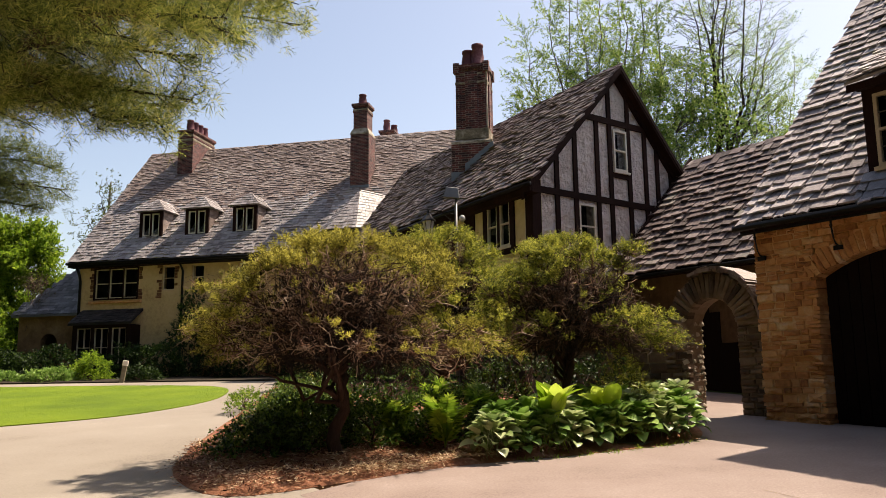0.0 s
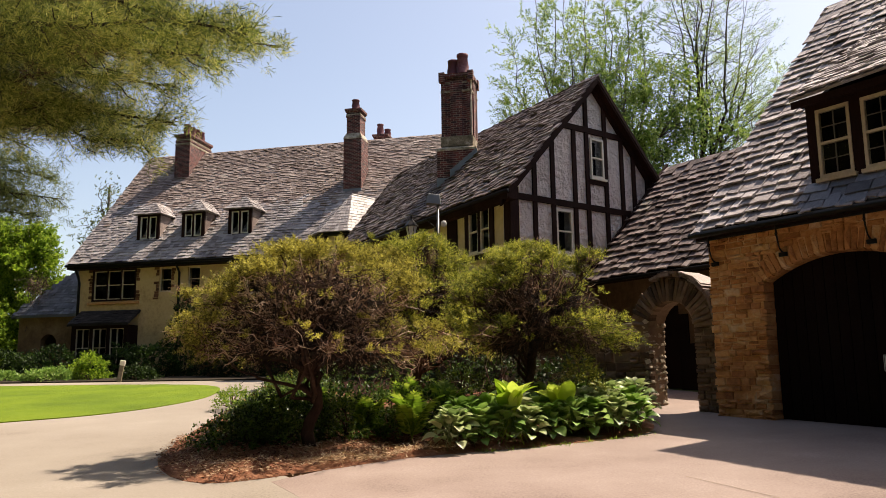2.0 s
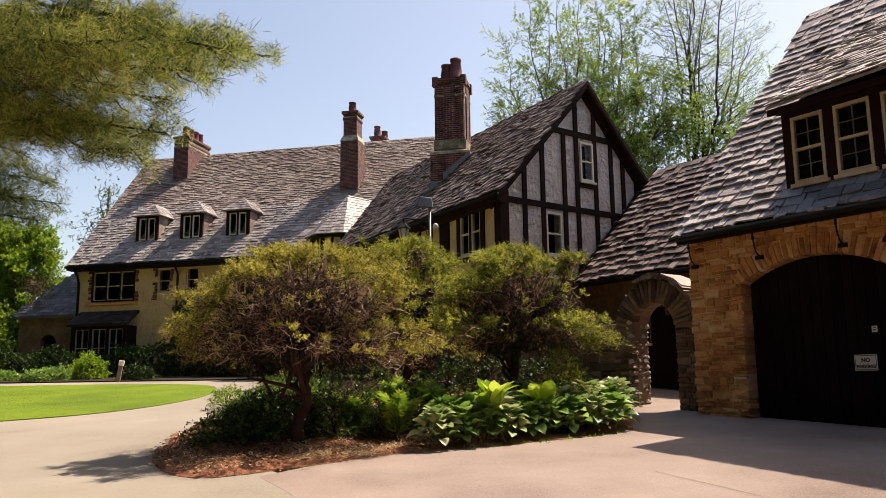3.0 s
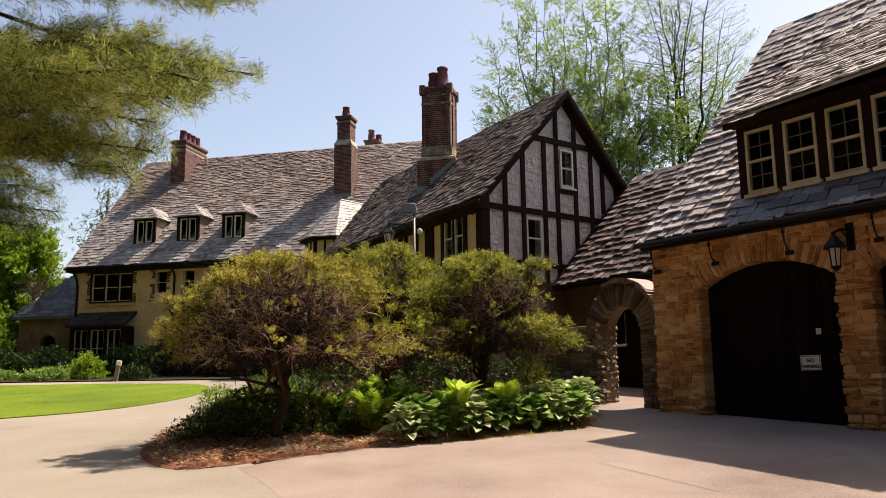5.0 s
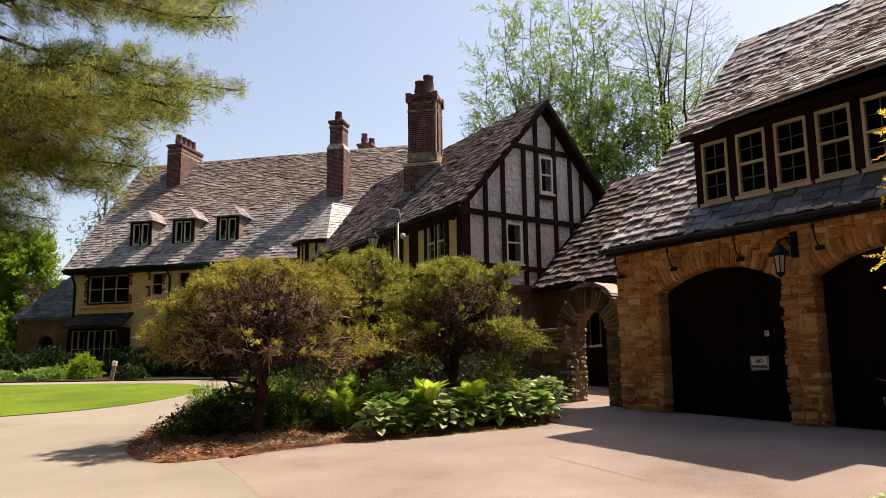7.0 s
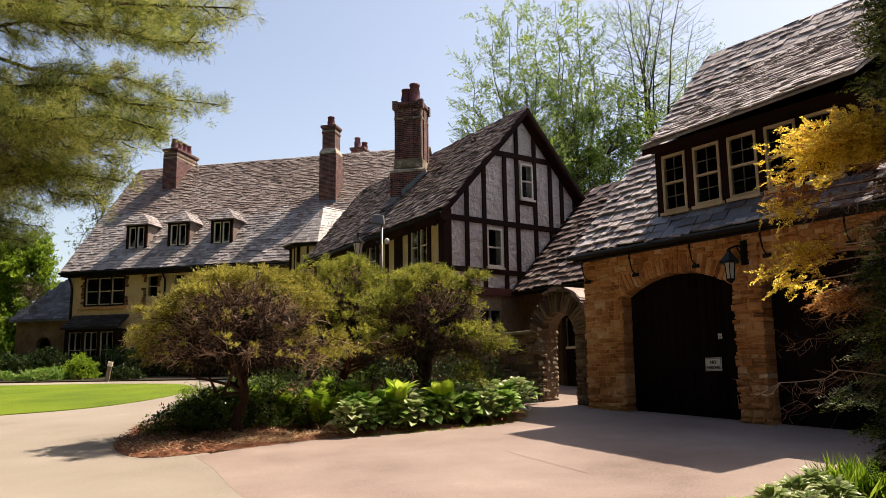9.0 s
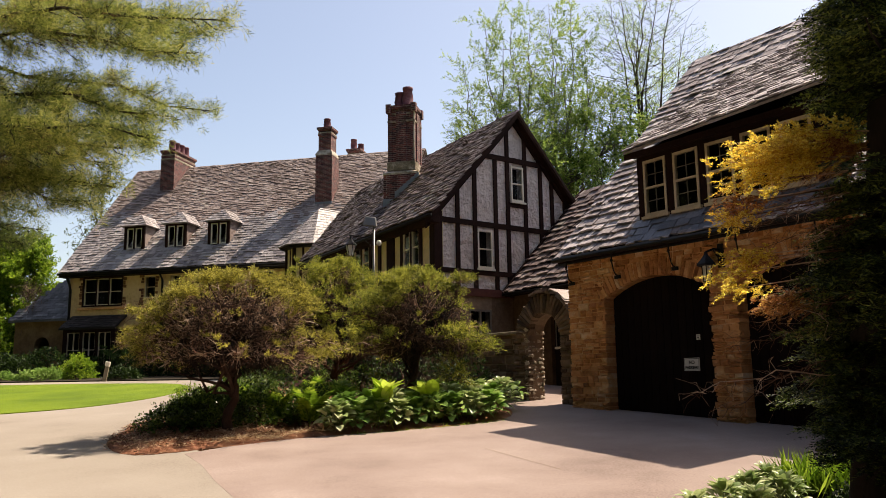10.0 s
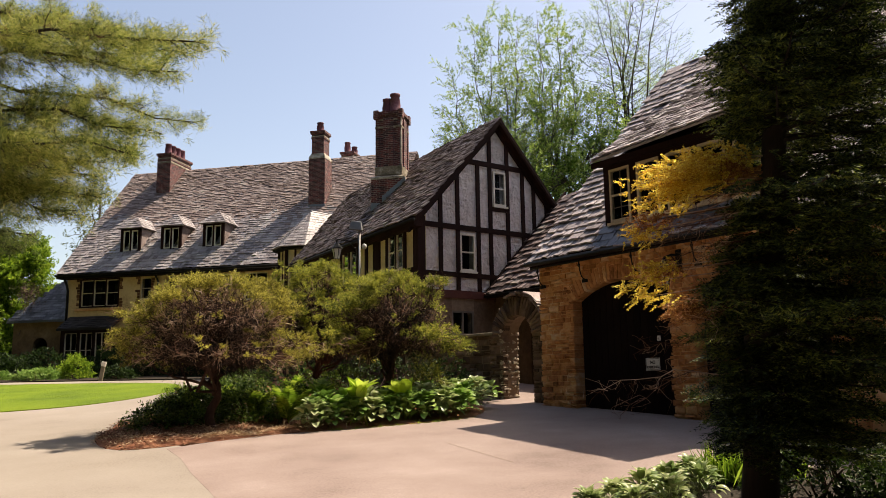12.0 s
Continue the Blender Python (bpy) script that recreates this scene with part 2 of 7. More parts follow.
YEW_LEAF = foliage("olive_yew_foliage", (0.065, 0.062, 0.013), (0.275, 0.25, 0.045), (0.58, 0.53, 0.115), 0.45)
YEW_GREEN = foliage("green_yew_foliage", (0.04, 0.056, 0.011), (0.20, 0.225, 0.034), (0.54, 0.52, 0.09), 0.48)
PINE_LEAF = foliage("pine_needles", (0.035, 0.06, 0.011), (0.21, 0.27, 0.05), (0.64, 0.62, 0.17), 0.45)
SPRING_LEAF = foliage("fresh_spring_leaves", (0.06, 0.13, 0.025), (0.22, 0.35, 0.065), (0.50, 0.60, 0.17), 0.52)
MAPLE_LEAF = foliage("bright_green_leaves", (0.05, 0.11, 0.010), (0.20, 0.33, 0.025), (0.38, 0.50, 0.06), 0.5)
PINE_DARK = foliage("distant_pine_needles", (0.03, 0.05, 0.016), (0.095, 0.135, 0.04), (0.24, 0.27, 0.09), 0.45)
DARK_LEAF = foliage("dark_conifer_foliage", (0.005, 0.012, 0.004), (0.030, 0.054, 0.011), (0.21, 0.25, 0.045), 0.25)
YELLOW_LEAF = foliage("yellowed_conifer_foliage", (0.50, 0.27, 0.04), (0.74, 0.54, 0.065), (0.86, 0.77, 0.18), 0.66)
# leaf green taken near black for deep shade by walls and under the conifer
SHRUB_LEAF = foliage("shade_dark_shrub_leaves", (0.004, 0.011, 0.003), (0.017, 0.042, 0.007), (0.065, 0.12, 0.02), 0.2, 0.6)
HOSTA_LEAF = foliage("hosta_leaves", (0.09, 0.18, 0.03), (0.20, 0.35, 0.07), (0.40, 0.54, 0.16), 0.3, 0.36)
HOSTA_PALE = foliage("cream_edged_hosta_leaves", (0.15, 0.23, 0.07), (0.34, 0.42, 0.16), (0.60, 0.63, 0.36), 0.3, 0.36)
FERN_LEAF = foliage("fern_fronds", (0.07, 0.15, 0.012), (0.18, 0.31, 0.025), (0.38, 0.50, 0.065), 0.45, 0.55)
FERN_BRIGHT = foliage("vivid_fern_fronds", (0.13, 0.24, 0.015), (0.29, 0.43, 0.032), (0.48, 0.60, 0.09), 0.5, 0.55)
# kept very dark so that the added belt bounces little light
SKY_BLOCK_LEAF = foliage("sky_block_leaves", (0.004, 0.008, 0.003), (0.012, 0.02, 0.006), (0.03, 0.042, 0.012), 0.1, 0.7)
BROWN_TWIG = surface("dark_brown_twigs", [(0.1, (0.04, 0.022, 0.016)), (0.5, (0.11, 0.065, 0.048)), (1.0, (0.32, 0.22, 0.17))], 2.0, 9.0, 0.9, bump=0, rand=0.7)
RED_TWIG = surface("reddish_dead_twigs", [(0.1, (0.05, 0.022, 0.014)), (0.5, (0.22, 0.112, 0.068)), (1.0, (0.74, 0.55, 0.41))], 2.0, 9.0, 0.9, bump=0, rand=0.7)
ISLAND_LEAF = foliage("mid_green_shrub_leaves", (0.014, 0.034, 0.006), (0.055, 0.115, 0.018), (0.18, 0.27, 0.045), 0.25, 0.4)
ORANGE_LEAF = foliage("rusty_dying_foliage", (0.16, 0.05, 0.02), (0.38, 0.15, 0.045), (0.62, 0.36, 0.12), 0.35)
STRAW = surface("dry_straw", [(0.1, (0.26, 0.15, 0.075)), (0.5, (0.50, 0.35, 0.20)), (1.0, (0.72, 0.58, 0.38))], 1.2, 22.0, 0.95, bump=0, rand=0.8)
OLD_NEEDLE = foliage("old_brown_pine_needles", (0.02, 0.012, 0.006), (0.09, 0.05, 0.022), (0.24, 0.14, 0.06), 0.2)
IVY_LEAF = foliage("dry_vine_leaves", (0.03, 0.025, 0.012), (0.08, 0.07, 0.03), (0.16, 0.13, 0.06), 0.2)


# ---- geometry helpers ----
class Shape:
    """Vertices and faces gathered for one mesh."""

    def __init__(self):
        self.v, self.f = [], []

    def add(self, vs, fs):
        k = len(self.v)
        self.v.extend(tuple(p) for p in vs)
        self.f.extend(tuple(i + k for i in q) for q in fs)
        return self

    def box(self, lo, hi):
        (a, b, c), (d, e, g) = lo, hi
        return self.add([(a, b, c), (d, b, c), (d, e, c), (a, e, c), (a, b, g), (d, b, g), (d, e, g), (a, e, g)],
                        [(0, 3, 2, 1), (4, 5, 6, 7), (0, 1, 5, 4), (1, 2, 6, 5), (2, 3, 7, 6), (3, 0, 4, 7)])

    def slab(self, pts, vec):
        """A polygon carried along vec."""
        n = len(pts)
        vec = Vector(vec)
        top = [tuple(Vector(p) + vec) for p in pts]
        return self.add(list(pts) + top, [tuple(range(n - 1, -1, -1)), tuple(range(n, 2 * n))] +
                        [(i, (i + 1) % n, n + (i + 1) % n, n + i) for i in range(n)])

    def tube(self, pts, r0, r1, n=5):
        pts = [Vector(p) for p in pts]
        k = len(pts)
        vs, fs = [], []
        for i, p in enumerate(pts):
            d = (pts[min(i + 1, k - 1)] - pts[max(i - 1, 0)])
            d = d.normalized() if d.length > 1e-9 else Vector((0, 0, 1))
            a = d.cross(Vector((0, 0, 1)) if abs(d.z) < 0.9 else Vector((1, 0, 0))).normalized()
            b = d.cross(a)
            r = r0 + (r1 - r0) * i / max(1, k - 1)
            vs += [p + (a * math.cos(2 * math.pi * j / n) + b * math.sin(2 * math.pi * j / n)) * r for j in range(n)]
        for i in range(k - 1):
            fs += [(i * n + j, i * n + (j + 1) % n, (i + 1) * n + (j + 1) % n, (i + 1) * n + j) for j in range(n)]
        fs += [tuple(range(n - 1, -1, -1)), tuple((k - 1) * n + j for j in range(n))]
        return self.add(vs, fs)

    def lathe(self, profile, centre=(0, 0, 0), n=16, turn=0.0):
        """A profile of (radius, height) turned about the upright."""
        cx, cy, cz = centre
        vs = [(cx + r * math.cos(2 * math.pi * (j + turn) / n), cy + r * math.sin(2 * math.pi * (j + turn) / n), cz + z) for r, z in profile for j in range(n)]
        k = len(profile)
        fs = [(i * n + j, i * n + (j + 1) % n, (i + 1) * n + (j + 1) % n, (i + 1) * n + j) for i in range(k - 1) for j in range(n)]
        fs += [tuple(range(n - 1, -1, -1)), tuple((k - 1) * n + j for j in range(n))]
        return self.add(vs, fs)

    def weld(self):
        """Joins corners that lie at one place."""
        seen, where, vs = {}, [], []
        for p in self.v:
            k = tuple(round(c, 4) for c in p)
            if k not in seen:
                seen[k] = len(vs)
                vs.append(p)
            where.append(seen[k])
        self.v, self.f = vs, [tuple(where[i] for i in q) for q in self.f]
        return self

    def mesh(self, name, material, smooth=False, bevel=0.0):
        me = bpy.data.meshes.new(name)
        me.from_pydata(self.v, [], self.f)
        if bevel:
            bm = bmesh.new()
            bm.from_mesh(me)
            bmesh.ops.bevel(bm, geom=bm.edges[:], offset=bevel, segments=1, affect="EDGES", clamp_overlap=True)
            bm.to_mesh(me)
            bm.free()
        if material:
            me.materials.append(material)
        if smooth:
            me.polygons.foreach_set("use_smooth", [True] * len(me.polygons))
        me.update()
        return me


def part(name, shape, material, parent=None, label="", smooth=False, bevel=0.0, kind=""):
    ob = new(name, shape.mesh(name, material, smooth, bevel))
    ob.parent = parent
    return tagged(ob, label=label, kind=kind)


def thing(name, label, category, group="", kind="", at=None):
    ob = new(name)
    ob.empty_display_size = 0.2
    if at is not None:
        ob.matrix_world = at
    return tagged(ob, label=label, category=category, group=group, kind=kind)


def box_uv(ob):
    """Wall coordinates in metres, for coursed brick."""
    me = ob.data
    uv = me.uv_layers.new(name="wall")
    for p in me.polygons:
        n = p.normal
        for li in p.loop_indices:
            c = me.vertices[me.loops[li].vertex_index].co
            if abs(n.z) > 0.8:
                uv.data[li].uv = (c.x, c.y)
            elif abs(n.x) > abs(n.y):
                uv.data[li].uv = (c.y, c.z)
            else:
                uv.data[li].uv = (c.x, c.z)
    return ob


rng = np.random.default_rng(7)
# the garage's grid: x along its front, y away from the yard; the main house has a grid of its own
GARAGE = pose(5.36, 13.89, 0, 0, 0, -54)
HOUSE = pose(-19.1, 41.0, 0, 0, 0, -13)


def ground_z(x, y):
    z = -0.686 + 0.017 * x + 0.0762 * y
    cap = 1.17 + max(0.0, y - 30.0) * 0.035
    k = 0.09
    return -k * math.log(math.exp(-z / k) + math.exp(-cap / k))


def yard(x, y):
    """World place of a point of the garage's grid."""
    p = GARAGE @ Vector((x, y, 0))
    return p.x, p.y


def roof_slates(shape, origin, along, up, length, height, exposure=0.26, width=0.34, thick=0.022, keep=None, jitter=1.0, pieces=None, taper=1.0, upper=None):
    """Courses of slates on a roof plane, shorter towards the ridge by taper. pieces: (parent, meshes, keep_piece) puts those slates as objects of their own; upper takes the upper courses."""
    o, a, b = Vector(origin), Vector(along).normalized(), Vector(up).normalized()
    n = a.cross(b).normalized()
    eave_exposure, y0, low_shape = exposure, -exposure, shape
    while y0 + exposure < height:
        y0 += exposure
        exposure = eave_exposure * (1 + (taper - 1) * y0 / height)
        x = -rng.uniform(0, width)
        while x < length:
            shape = upper if upper and y0 / height > 0.42 + 0.22 * noise.noise(Vector((x * 0.23, y0 * 0.3, 0))) + rng.normal(0, 0.07) else low_shape
            w = width * (0.5 + 0.5 * exposure / eave_exposure) * rng.uniform(0.5, 1.45)
            x0, x1 = max(x, 0), min(x + w, length)
            x += w
            if x1 - x0 < 0.06:
                continue
            xm, ym = (x0 + x1) / 2, y0 + exposure / 2
            if keep and not keep(xm, ym):
                continue
            t = thick * rng.uniform(0.7, 1.6)
            dy = rng.uniform(-0.16, 0.14) * exposure * jitter
            lift = thick * rng.uniform(0.6, 1.9)
            sk = rng.uniform(-0.02, 0.02) * jitter
            top = min(y0 + exposure * 1.35, height + 0.02)
            gap = 0.009 * rng.uniform(0.6, 1.6)
            if pieces and pieces[2](xm, ym):
                me = pieces[1][int(rng.integers(len(pieces[1])))]
                ob = new("slate", me)
                ob.parent = pieces[0]
                ly = top - y0 - dy
                tilt = math.atan2(lift + t, ly)
                bb = (b * math.cos(tilt) - n * math.sin(tilt))
                nn = a.cross(bb)
                base = o + a * (x0 + gap) + b * (y0 + dy) + n * lift
                m4 = Matrix((a, bb, nn)).transposed().to_4x4()
                ob.matrix_basis = Matrix.Translation(base) @ m4 @ Matrix.Diagonal((x1 - x0 - 2 * gap, ly, t, 1))
                continue
            pts = []
            xc = x0 + (x1 - x0) * rng.uniform(0.3, 0.7)
            for (px, py, h) in ((x0 + gap, y0 + dy + sk, lift), (xc, y0 + dy + rng.uniform(-0.02, 0.02) * jitter, lift * rng.uniform(0.8, 1.2)), (x1 - gap, y0 + dy - sk, lift * rng.uniform(0.7, 1.2)),
                                (x1 - gap, top, 0.0), (x0 + gap, top, 0.0)):
                pts.append(o + a * px + b * py + n * (h - t * 0.2))
            tp = [p + n * t for p in pts]
            shape.add(pts + tp, [(5, 6, 7, 8, 9), (0, 1, 6, 5), (1, 2, 7, 6), (2, 3, 8, 7), (4, 0, 5, 9)])


def facet_courses(shape, p, q, r, s, courses, width=0.24, thick=0.018):
    """Slates on a facet of a hipped roof: eave from p to q, top from s (over p) to r (over q)."""
    p, q, r, s = (Vector(c) for c in (p, q, r, s))
    n = (q - p).cross((r + s) / 2 - (p + q) / 2).normalized()
    shape.add([p, q, r, s], [(0, 1, 2, 3)])

    def at(u, v):
        return p.lerp(q, u).lerp(s.lerp(r, u), min(1.0, v))
    for k in range(courses):
        v0, v1 = k / courses, min(1.0, (k + 1.25) / courses)
        span = (at(1, v0) - at(0, v0)).length
        m = max(1, round(span / width))
        cuts = [0.0] + sorted((i + rng.uniform(-0.25, 0.25)) / m for i in range(1, m)) + [1.0]
        for ua, ub in zip(cuts, cuts[1:]):
            t, g = thick * rng.uniform(0.8, 1.4), min(0.012 / max(span, 0.05), (ub - ua) * 0.1)
            d = rng.uniform(-0.12, 0.1) / courses if k else 0.0
            low = [at(ua + g, v0 + d), at(ub - g, v0 + d)]
            top = [at(ub - g, v1), at(ua + g, v1)]
            vs = [low[0] + n * t * 0.9, low[1] + n * t * 0.9, top[0], top[1], low[0] + n * t * 2, low[1] + n * t * 2, top[0] + n * t * 0.6, top[1] + n * t * 0.6]
            shape.add(vs, [(4, 5, 6, 7), (0, 1, 5, 4), (1, 2, 6, 5), (3, 0, 4, 7)])


def slate_meshes(material=None):
    out = []
    for i in range(6):
        s = Shape()
        j = [rng.uniform(-0.11, 0.11) for _ in range(4)]
        s.add([(0, j[0], 0), (0.5, j[1] * 0.6, 0), (1, j[2], 0), (1, 1, 0), (0, 1, 0), (0, j[0], 1), (0.5, j[1] * 0.6, 1), (1, j[2], 1), (1, 1, 1), (0, 1, 1)],
              [(5, 6, 7, 8, 9), (0, 1, 6, 5), (1, 2, 7, 6), (2, 3, 8, 7), (4, 0, 5, 9), (4, 3, 2, 1, 0)])
        out.append(s.mesh("slate", material or SLATE))
    return out


def stone_meshes(material, name="stone"):
    """Unit blocks, roughly dressed: x and z from 0 to 1, y from 0 (face) to 1."""
    out = []
    for i in range(8):
        s = Shape()
        e = lambda: rng.uniform(0.0, 0.11)
        fr = [(e(), 0, e()), (1 - e(), 0, e()), (1 - e(), 0, 1 - e()), (e(), 0, 1 - e())]
        mid = [(0.0, 0.25, 0.0), (1.0, 0.25, 0.0), (1.0, 0.25, 1.0), (0.0, 0.25, 1.0)]
        back = [(0, 1, 0), (1, 1, 0), (1, 1, 1), (0, 1, 1)]
        c = (rng.uniform(0.3, 0.7), -rng.uniform(0.0, 0.25), rng.uniform(0.3, 0.7))
        s.add(fr + mid + back + [c], [(0, 1, 12), (1, 2, 12), (2, 3, 12), (3, 0, 12)] + [(i, i + 4, (i + 1) % 4 + 4, (i + 1) % 4) for i in range(4)] +
              [(i + 4, i + 8, (i + 1) % 4 + 8, (i + 1) % 4 + 4) for i in range(4)])
        out.append(s.mesh(name, material))
    return out


def wall_cells(shape, x0, x1, z0, z1, y0, y1, holes=()):
    """A wall along x, in one piece, with rectangular openings (x0, x1, z0, z1) going through it."""
    xs = sorted({x0, x1, *[c for h in holes for c in h[:2] if x0 <= c <= x1]})
    zs = sorted({z0, z1, *[c for h in holes for c in h[2:] if z0 <= c <= z1]})
    nx, nz = len(xs), len(zs)

    def solid(i, k):
        if not (0 <= i < nx - 1 and 0 <= k < nz - 1):
            return False
        mx, mz = (xs[i] + xs[i + 1]) / 2, (zs[k] + zs[k + 1]) / 2
        return not any(h[0] < mx < h[1] and h[2] < mz < h[3] for h in holes)
    index, vs, fs = {}, [], []

    def at(i, k, b):
        key = (i, k, b)
        if key not in index:
            index[key] = len(vs)
            vs.append((xs[i], y1 if b else y0, zs[k]))
        return index[key]
    for i in range(nx - 1):
        for k in range(nz - 1):
            if not solid(i, k):
                continue
            fs.append((at(i, k, 0), at(i + 1, k, 0), at(i + 1, k + 1, 0), at(i, k + 1, 0)))
            fs.append((at(i, k, 1), at(i, k + 1, 1), at(i + 1, k + 1, 1), at(i + 1, k, 1)))
            if not solid(i - 1, k):
                fs.append((at(i, k, 0), at(i, k + 1, 0), at(i, k + 1, 1), at(i, k, 1)))
            if not solid(i + 1, k):
                fs.append((at(i + 1, k, 0), at(i + 1, k, 1), at(i + 1, k + 1, 1), at(i + 1, k + 1, 0)))
            if not solid(i, k - 1):
                fs.append((at(i, k, 0), at(i, k, 1), at(i + 1, k, 1), at(i + 1, k, 0)))
            if not solid(i, k + 1):
                fs.append((at(i, k + 1, 0), at(i + 1, k + 1, 0), at(i + 1, k + 1, 1), at(i, k + 1, 1)))
    return shape.add(vs, fs)


def placed(shape, origin, along, inward):
    """Turns a shape made with x along a wall, y inward and z up into the parent's space."""
    o, a, d = Vector(origin), Vector(along).normalized(), Vector(inward).normalized()
    shape.v = [tuple(o + a * x + d * y + Vector((0, 0, z))) for x, y, z in shape.v]
    return shape


def make_window(parent, origin, along, inward, w, h, lights=1, sashes=2, bars=(2, 2), rim=0.06, paint=None, sill=True, label="", room=True):
    """A window of upright lights; each light has sashes one above the other, and bars in them. Its lower corner is at origin, on the wall's face."""
    paint = paint or WHITE_PAINT
    f = rim
    lw = (w - f) / lights
    panes, bar_parts = [], []
    for i in range(lights):
        xa, xb = f + i * lw, (i + 1) * lw
        za = f * 1.2
        sh = (h - f - za) / sashes
        for k in range(sashes):
            z0, z1 = za + k * sh + (0.02 if k else 0), za + (k + 1) * sh - (0.02 if k < sashes - 1 else 0)
            nx, nz = bars
            for j in range(1, nx):
                xx = xa + (xb - xa) * j / nx
                bar_parts.append(Shape().box((xx - 0.007, 0.03, z0), (xx + 0.007, 0.06, z1)))
            for j in range(1, nz):
                zz = z0 + (z1 - z0) * j / nz
                bar_parts.append(Shape().box((xa, 0.032, zz - 0.007), (xb, 0.058, zz + 0.007)))
            panes.append((xa, xb, z0, z1))
    win = part("window", placed(wall_cells(Shape(), 0, w, 0, h, 0.0, 0.085, panes), origin, along, inward), paint, parent, label)
    for b in bar_parts:
        part("glazing_bar", placed(b, origin, along, inward), MUNTIN, win)
    if sill:
        part("sill", placed(Shape().box((-0.05, -0.06, -0.065), (w + 0.05, 0.03, -0.003)), origin, along, inward), paint, win)
    for xa, xb, z0, z1 in panes:
        g = part("pane", placed(Shape().box((xa, 0.042, z0), (xb, 0.048, z1)), origin, along, inward), GLASS, win)
        g.visible_shadow = False
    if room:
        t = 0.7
        # shallow lining behind the panes, the room's darkness in its colour
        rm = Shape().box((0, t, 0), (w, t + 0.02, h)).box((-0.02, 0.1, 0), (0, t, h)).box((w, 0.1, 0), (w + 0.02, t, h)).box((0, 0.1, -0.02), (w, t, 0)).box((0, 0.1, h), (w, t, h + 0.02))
        part("unlit_room_lining", placed(rm, origin, along, inward), DARK_ROOM, win)
    return win


def chimney_pot(parent, x, y, z, h=0.75, r=0.2):
    return part("chimney_pot", Shape().lathe([(r * 1.15, 0), (r * 1.15, 0.06), (r * 1.0, 0.1), (r * 1.12, h * 0.45), (r * 0.88, h * 0.88), (r * 1.02, h * 0.9), (r * 1.02, h), (r * 0.75, h), (r * 0.7, h * 0.8)],
                                             (x, y, z), 14), TERRACOTTA, parent, "weathered red clay chimney pot", True)


# ---- ground ----
from mathutils import geometry


def ground_level(x, y):
    return ground_z(max(-30.0, min(30.0, x)), max(-14.0, min(60.0, y)))


def sheet(name, outline, lift, material, step, label, category, bumpy=0.0, sink=0.12):
    """A ground surface inside an outline, following the lie of the land, with a skirt that closes its edge."""
    pts = []
    for (ax, ay), (bx, by) in zip(outline, outline[1:] + outline[:1]):
        k = max(1, int(math.hypot(bx - ax, by - ay) / step))
        pts += [(ax + (bx - ax) * i / k, ay + (by - ay) * i / k) for i in range(k)]
    nb = len(pts)
    xs, ys = [p[0] for p in pts], [p[1] for p in pts]

    def inside(px, py):
        c = False
        for (ax, ay), (bx, by) in zip(outline, outline[1:] + outline[:1]):
            if (ay > py) != (by > py) and px < (bx - ax) * (py - ay) / (by - ay) + ax:
                c = not c
        return c
    gx = np.arange(min(xs) + step / 2, max(xs), step)
    gy = np.arange(min(ys) + step / 2, max(ys), step)
    ring = np.array(pts)
    for gxx in gx:
        for gyy in gy:
            if inside(gxx, gyy) and np.min(np.hypot(ring[:, 0] - gxx, ring[:, 1] - gyy)) > step * 0.4:
                pts.append((gxx, gyy))
    vs, _, fs, *_ = geometry.delaunay_2d_cdt([Vector(p) for p in pts], [(i, (i + 1) % nb) for i in range(nb)], [], 1, 1e-5)
    sh = Shape()
    co = []
    for i, p in enumerate(vs):
        edge = i < nb
        h = 0.0 if edge or not bumpy else bumpy * (0.5 + noise.noise(Vector((p.x * 1.3, p.y * 1.3, 0))))
        co.append((p.x, p.y, ground_level(p.x, p.y) + lift + h))
    sh.add(co, [tuple(q) for q in fs])
    low = [(x, y, z - sink) for x, y, z in co[:nb]]
    sh.add(co[:nb] + low, [(i, (i + 1) % nb, nb + (i + 1) % nb, nb + i) for i in range(nb)])
    return tagged(part(name, sh, material, None, "", False), label, category, kind="structure")


def smooth_loop(pts, n=4):
    """Rounds an outline by a closed spline."""
    out = []
    k = len(pts)
    for i in range(k):
        p0, p1, p2, p3 = (np.array(pts[(i + j) % k], float) for j in (-1, 0, 1, 2))
        for s in range(n):
            t = s / n
            out.append(tuple(0.5 * (2 * p1 + (p2 - p0) * t + (2 * p0 - 5 * p1 + 4 * p2 - p3) * t * t + (3 * p1 - p0 - 3 * p2 + p3) * t ** 3)))
    return out


gr = Shape()
lines_x = [-900, -400, -200, -110, -70] + list(range(-50, 51, 5)) + [70, 110, 200, 400, 900]
lines_y = [-900, -400, -150, -60, -30] + list(range(-20, 61, 4)) + [80, 120, 200, 400, 900]
nx = len(lines_x)
gr.add([(x, y, ground_level(x, y) - 0.06) for y in lines_y for x in lines_x],
       [(j * nx + i, j * nx + i + 1, (j + 1) * nx + i + 1, (j + 1) * nx + i) for j in range(len(lines_y) - 1) for i in range(nx - 1)])
tagged(part("ground", gr, SOIL, smooth=True), "dark grassy soil around the house and drive", "ground", kind="structure")

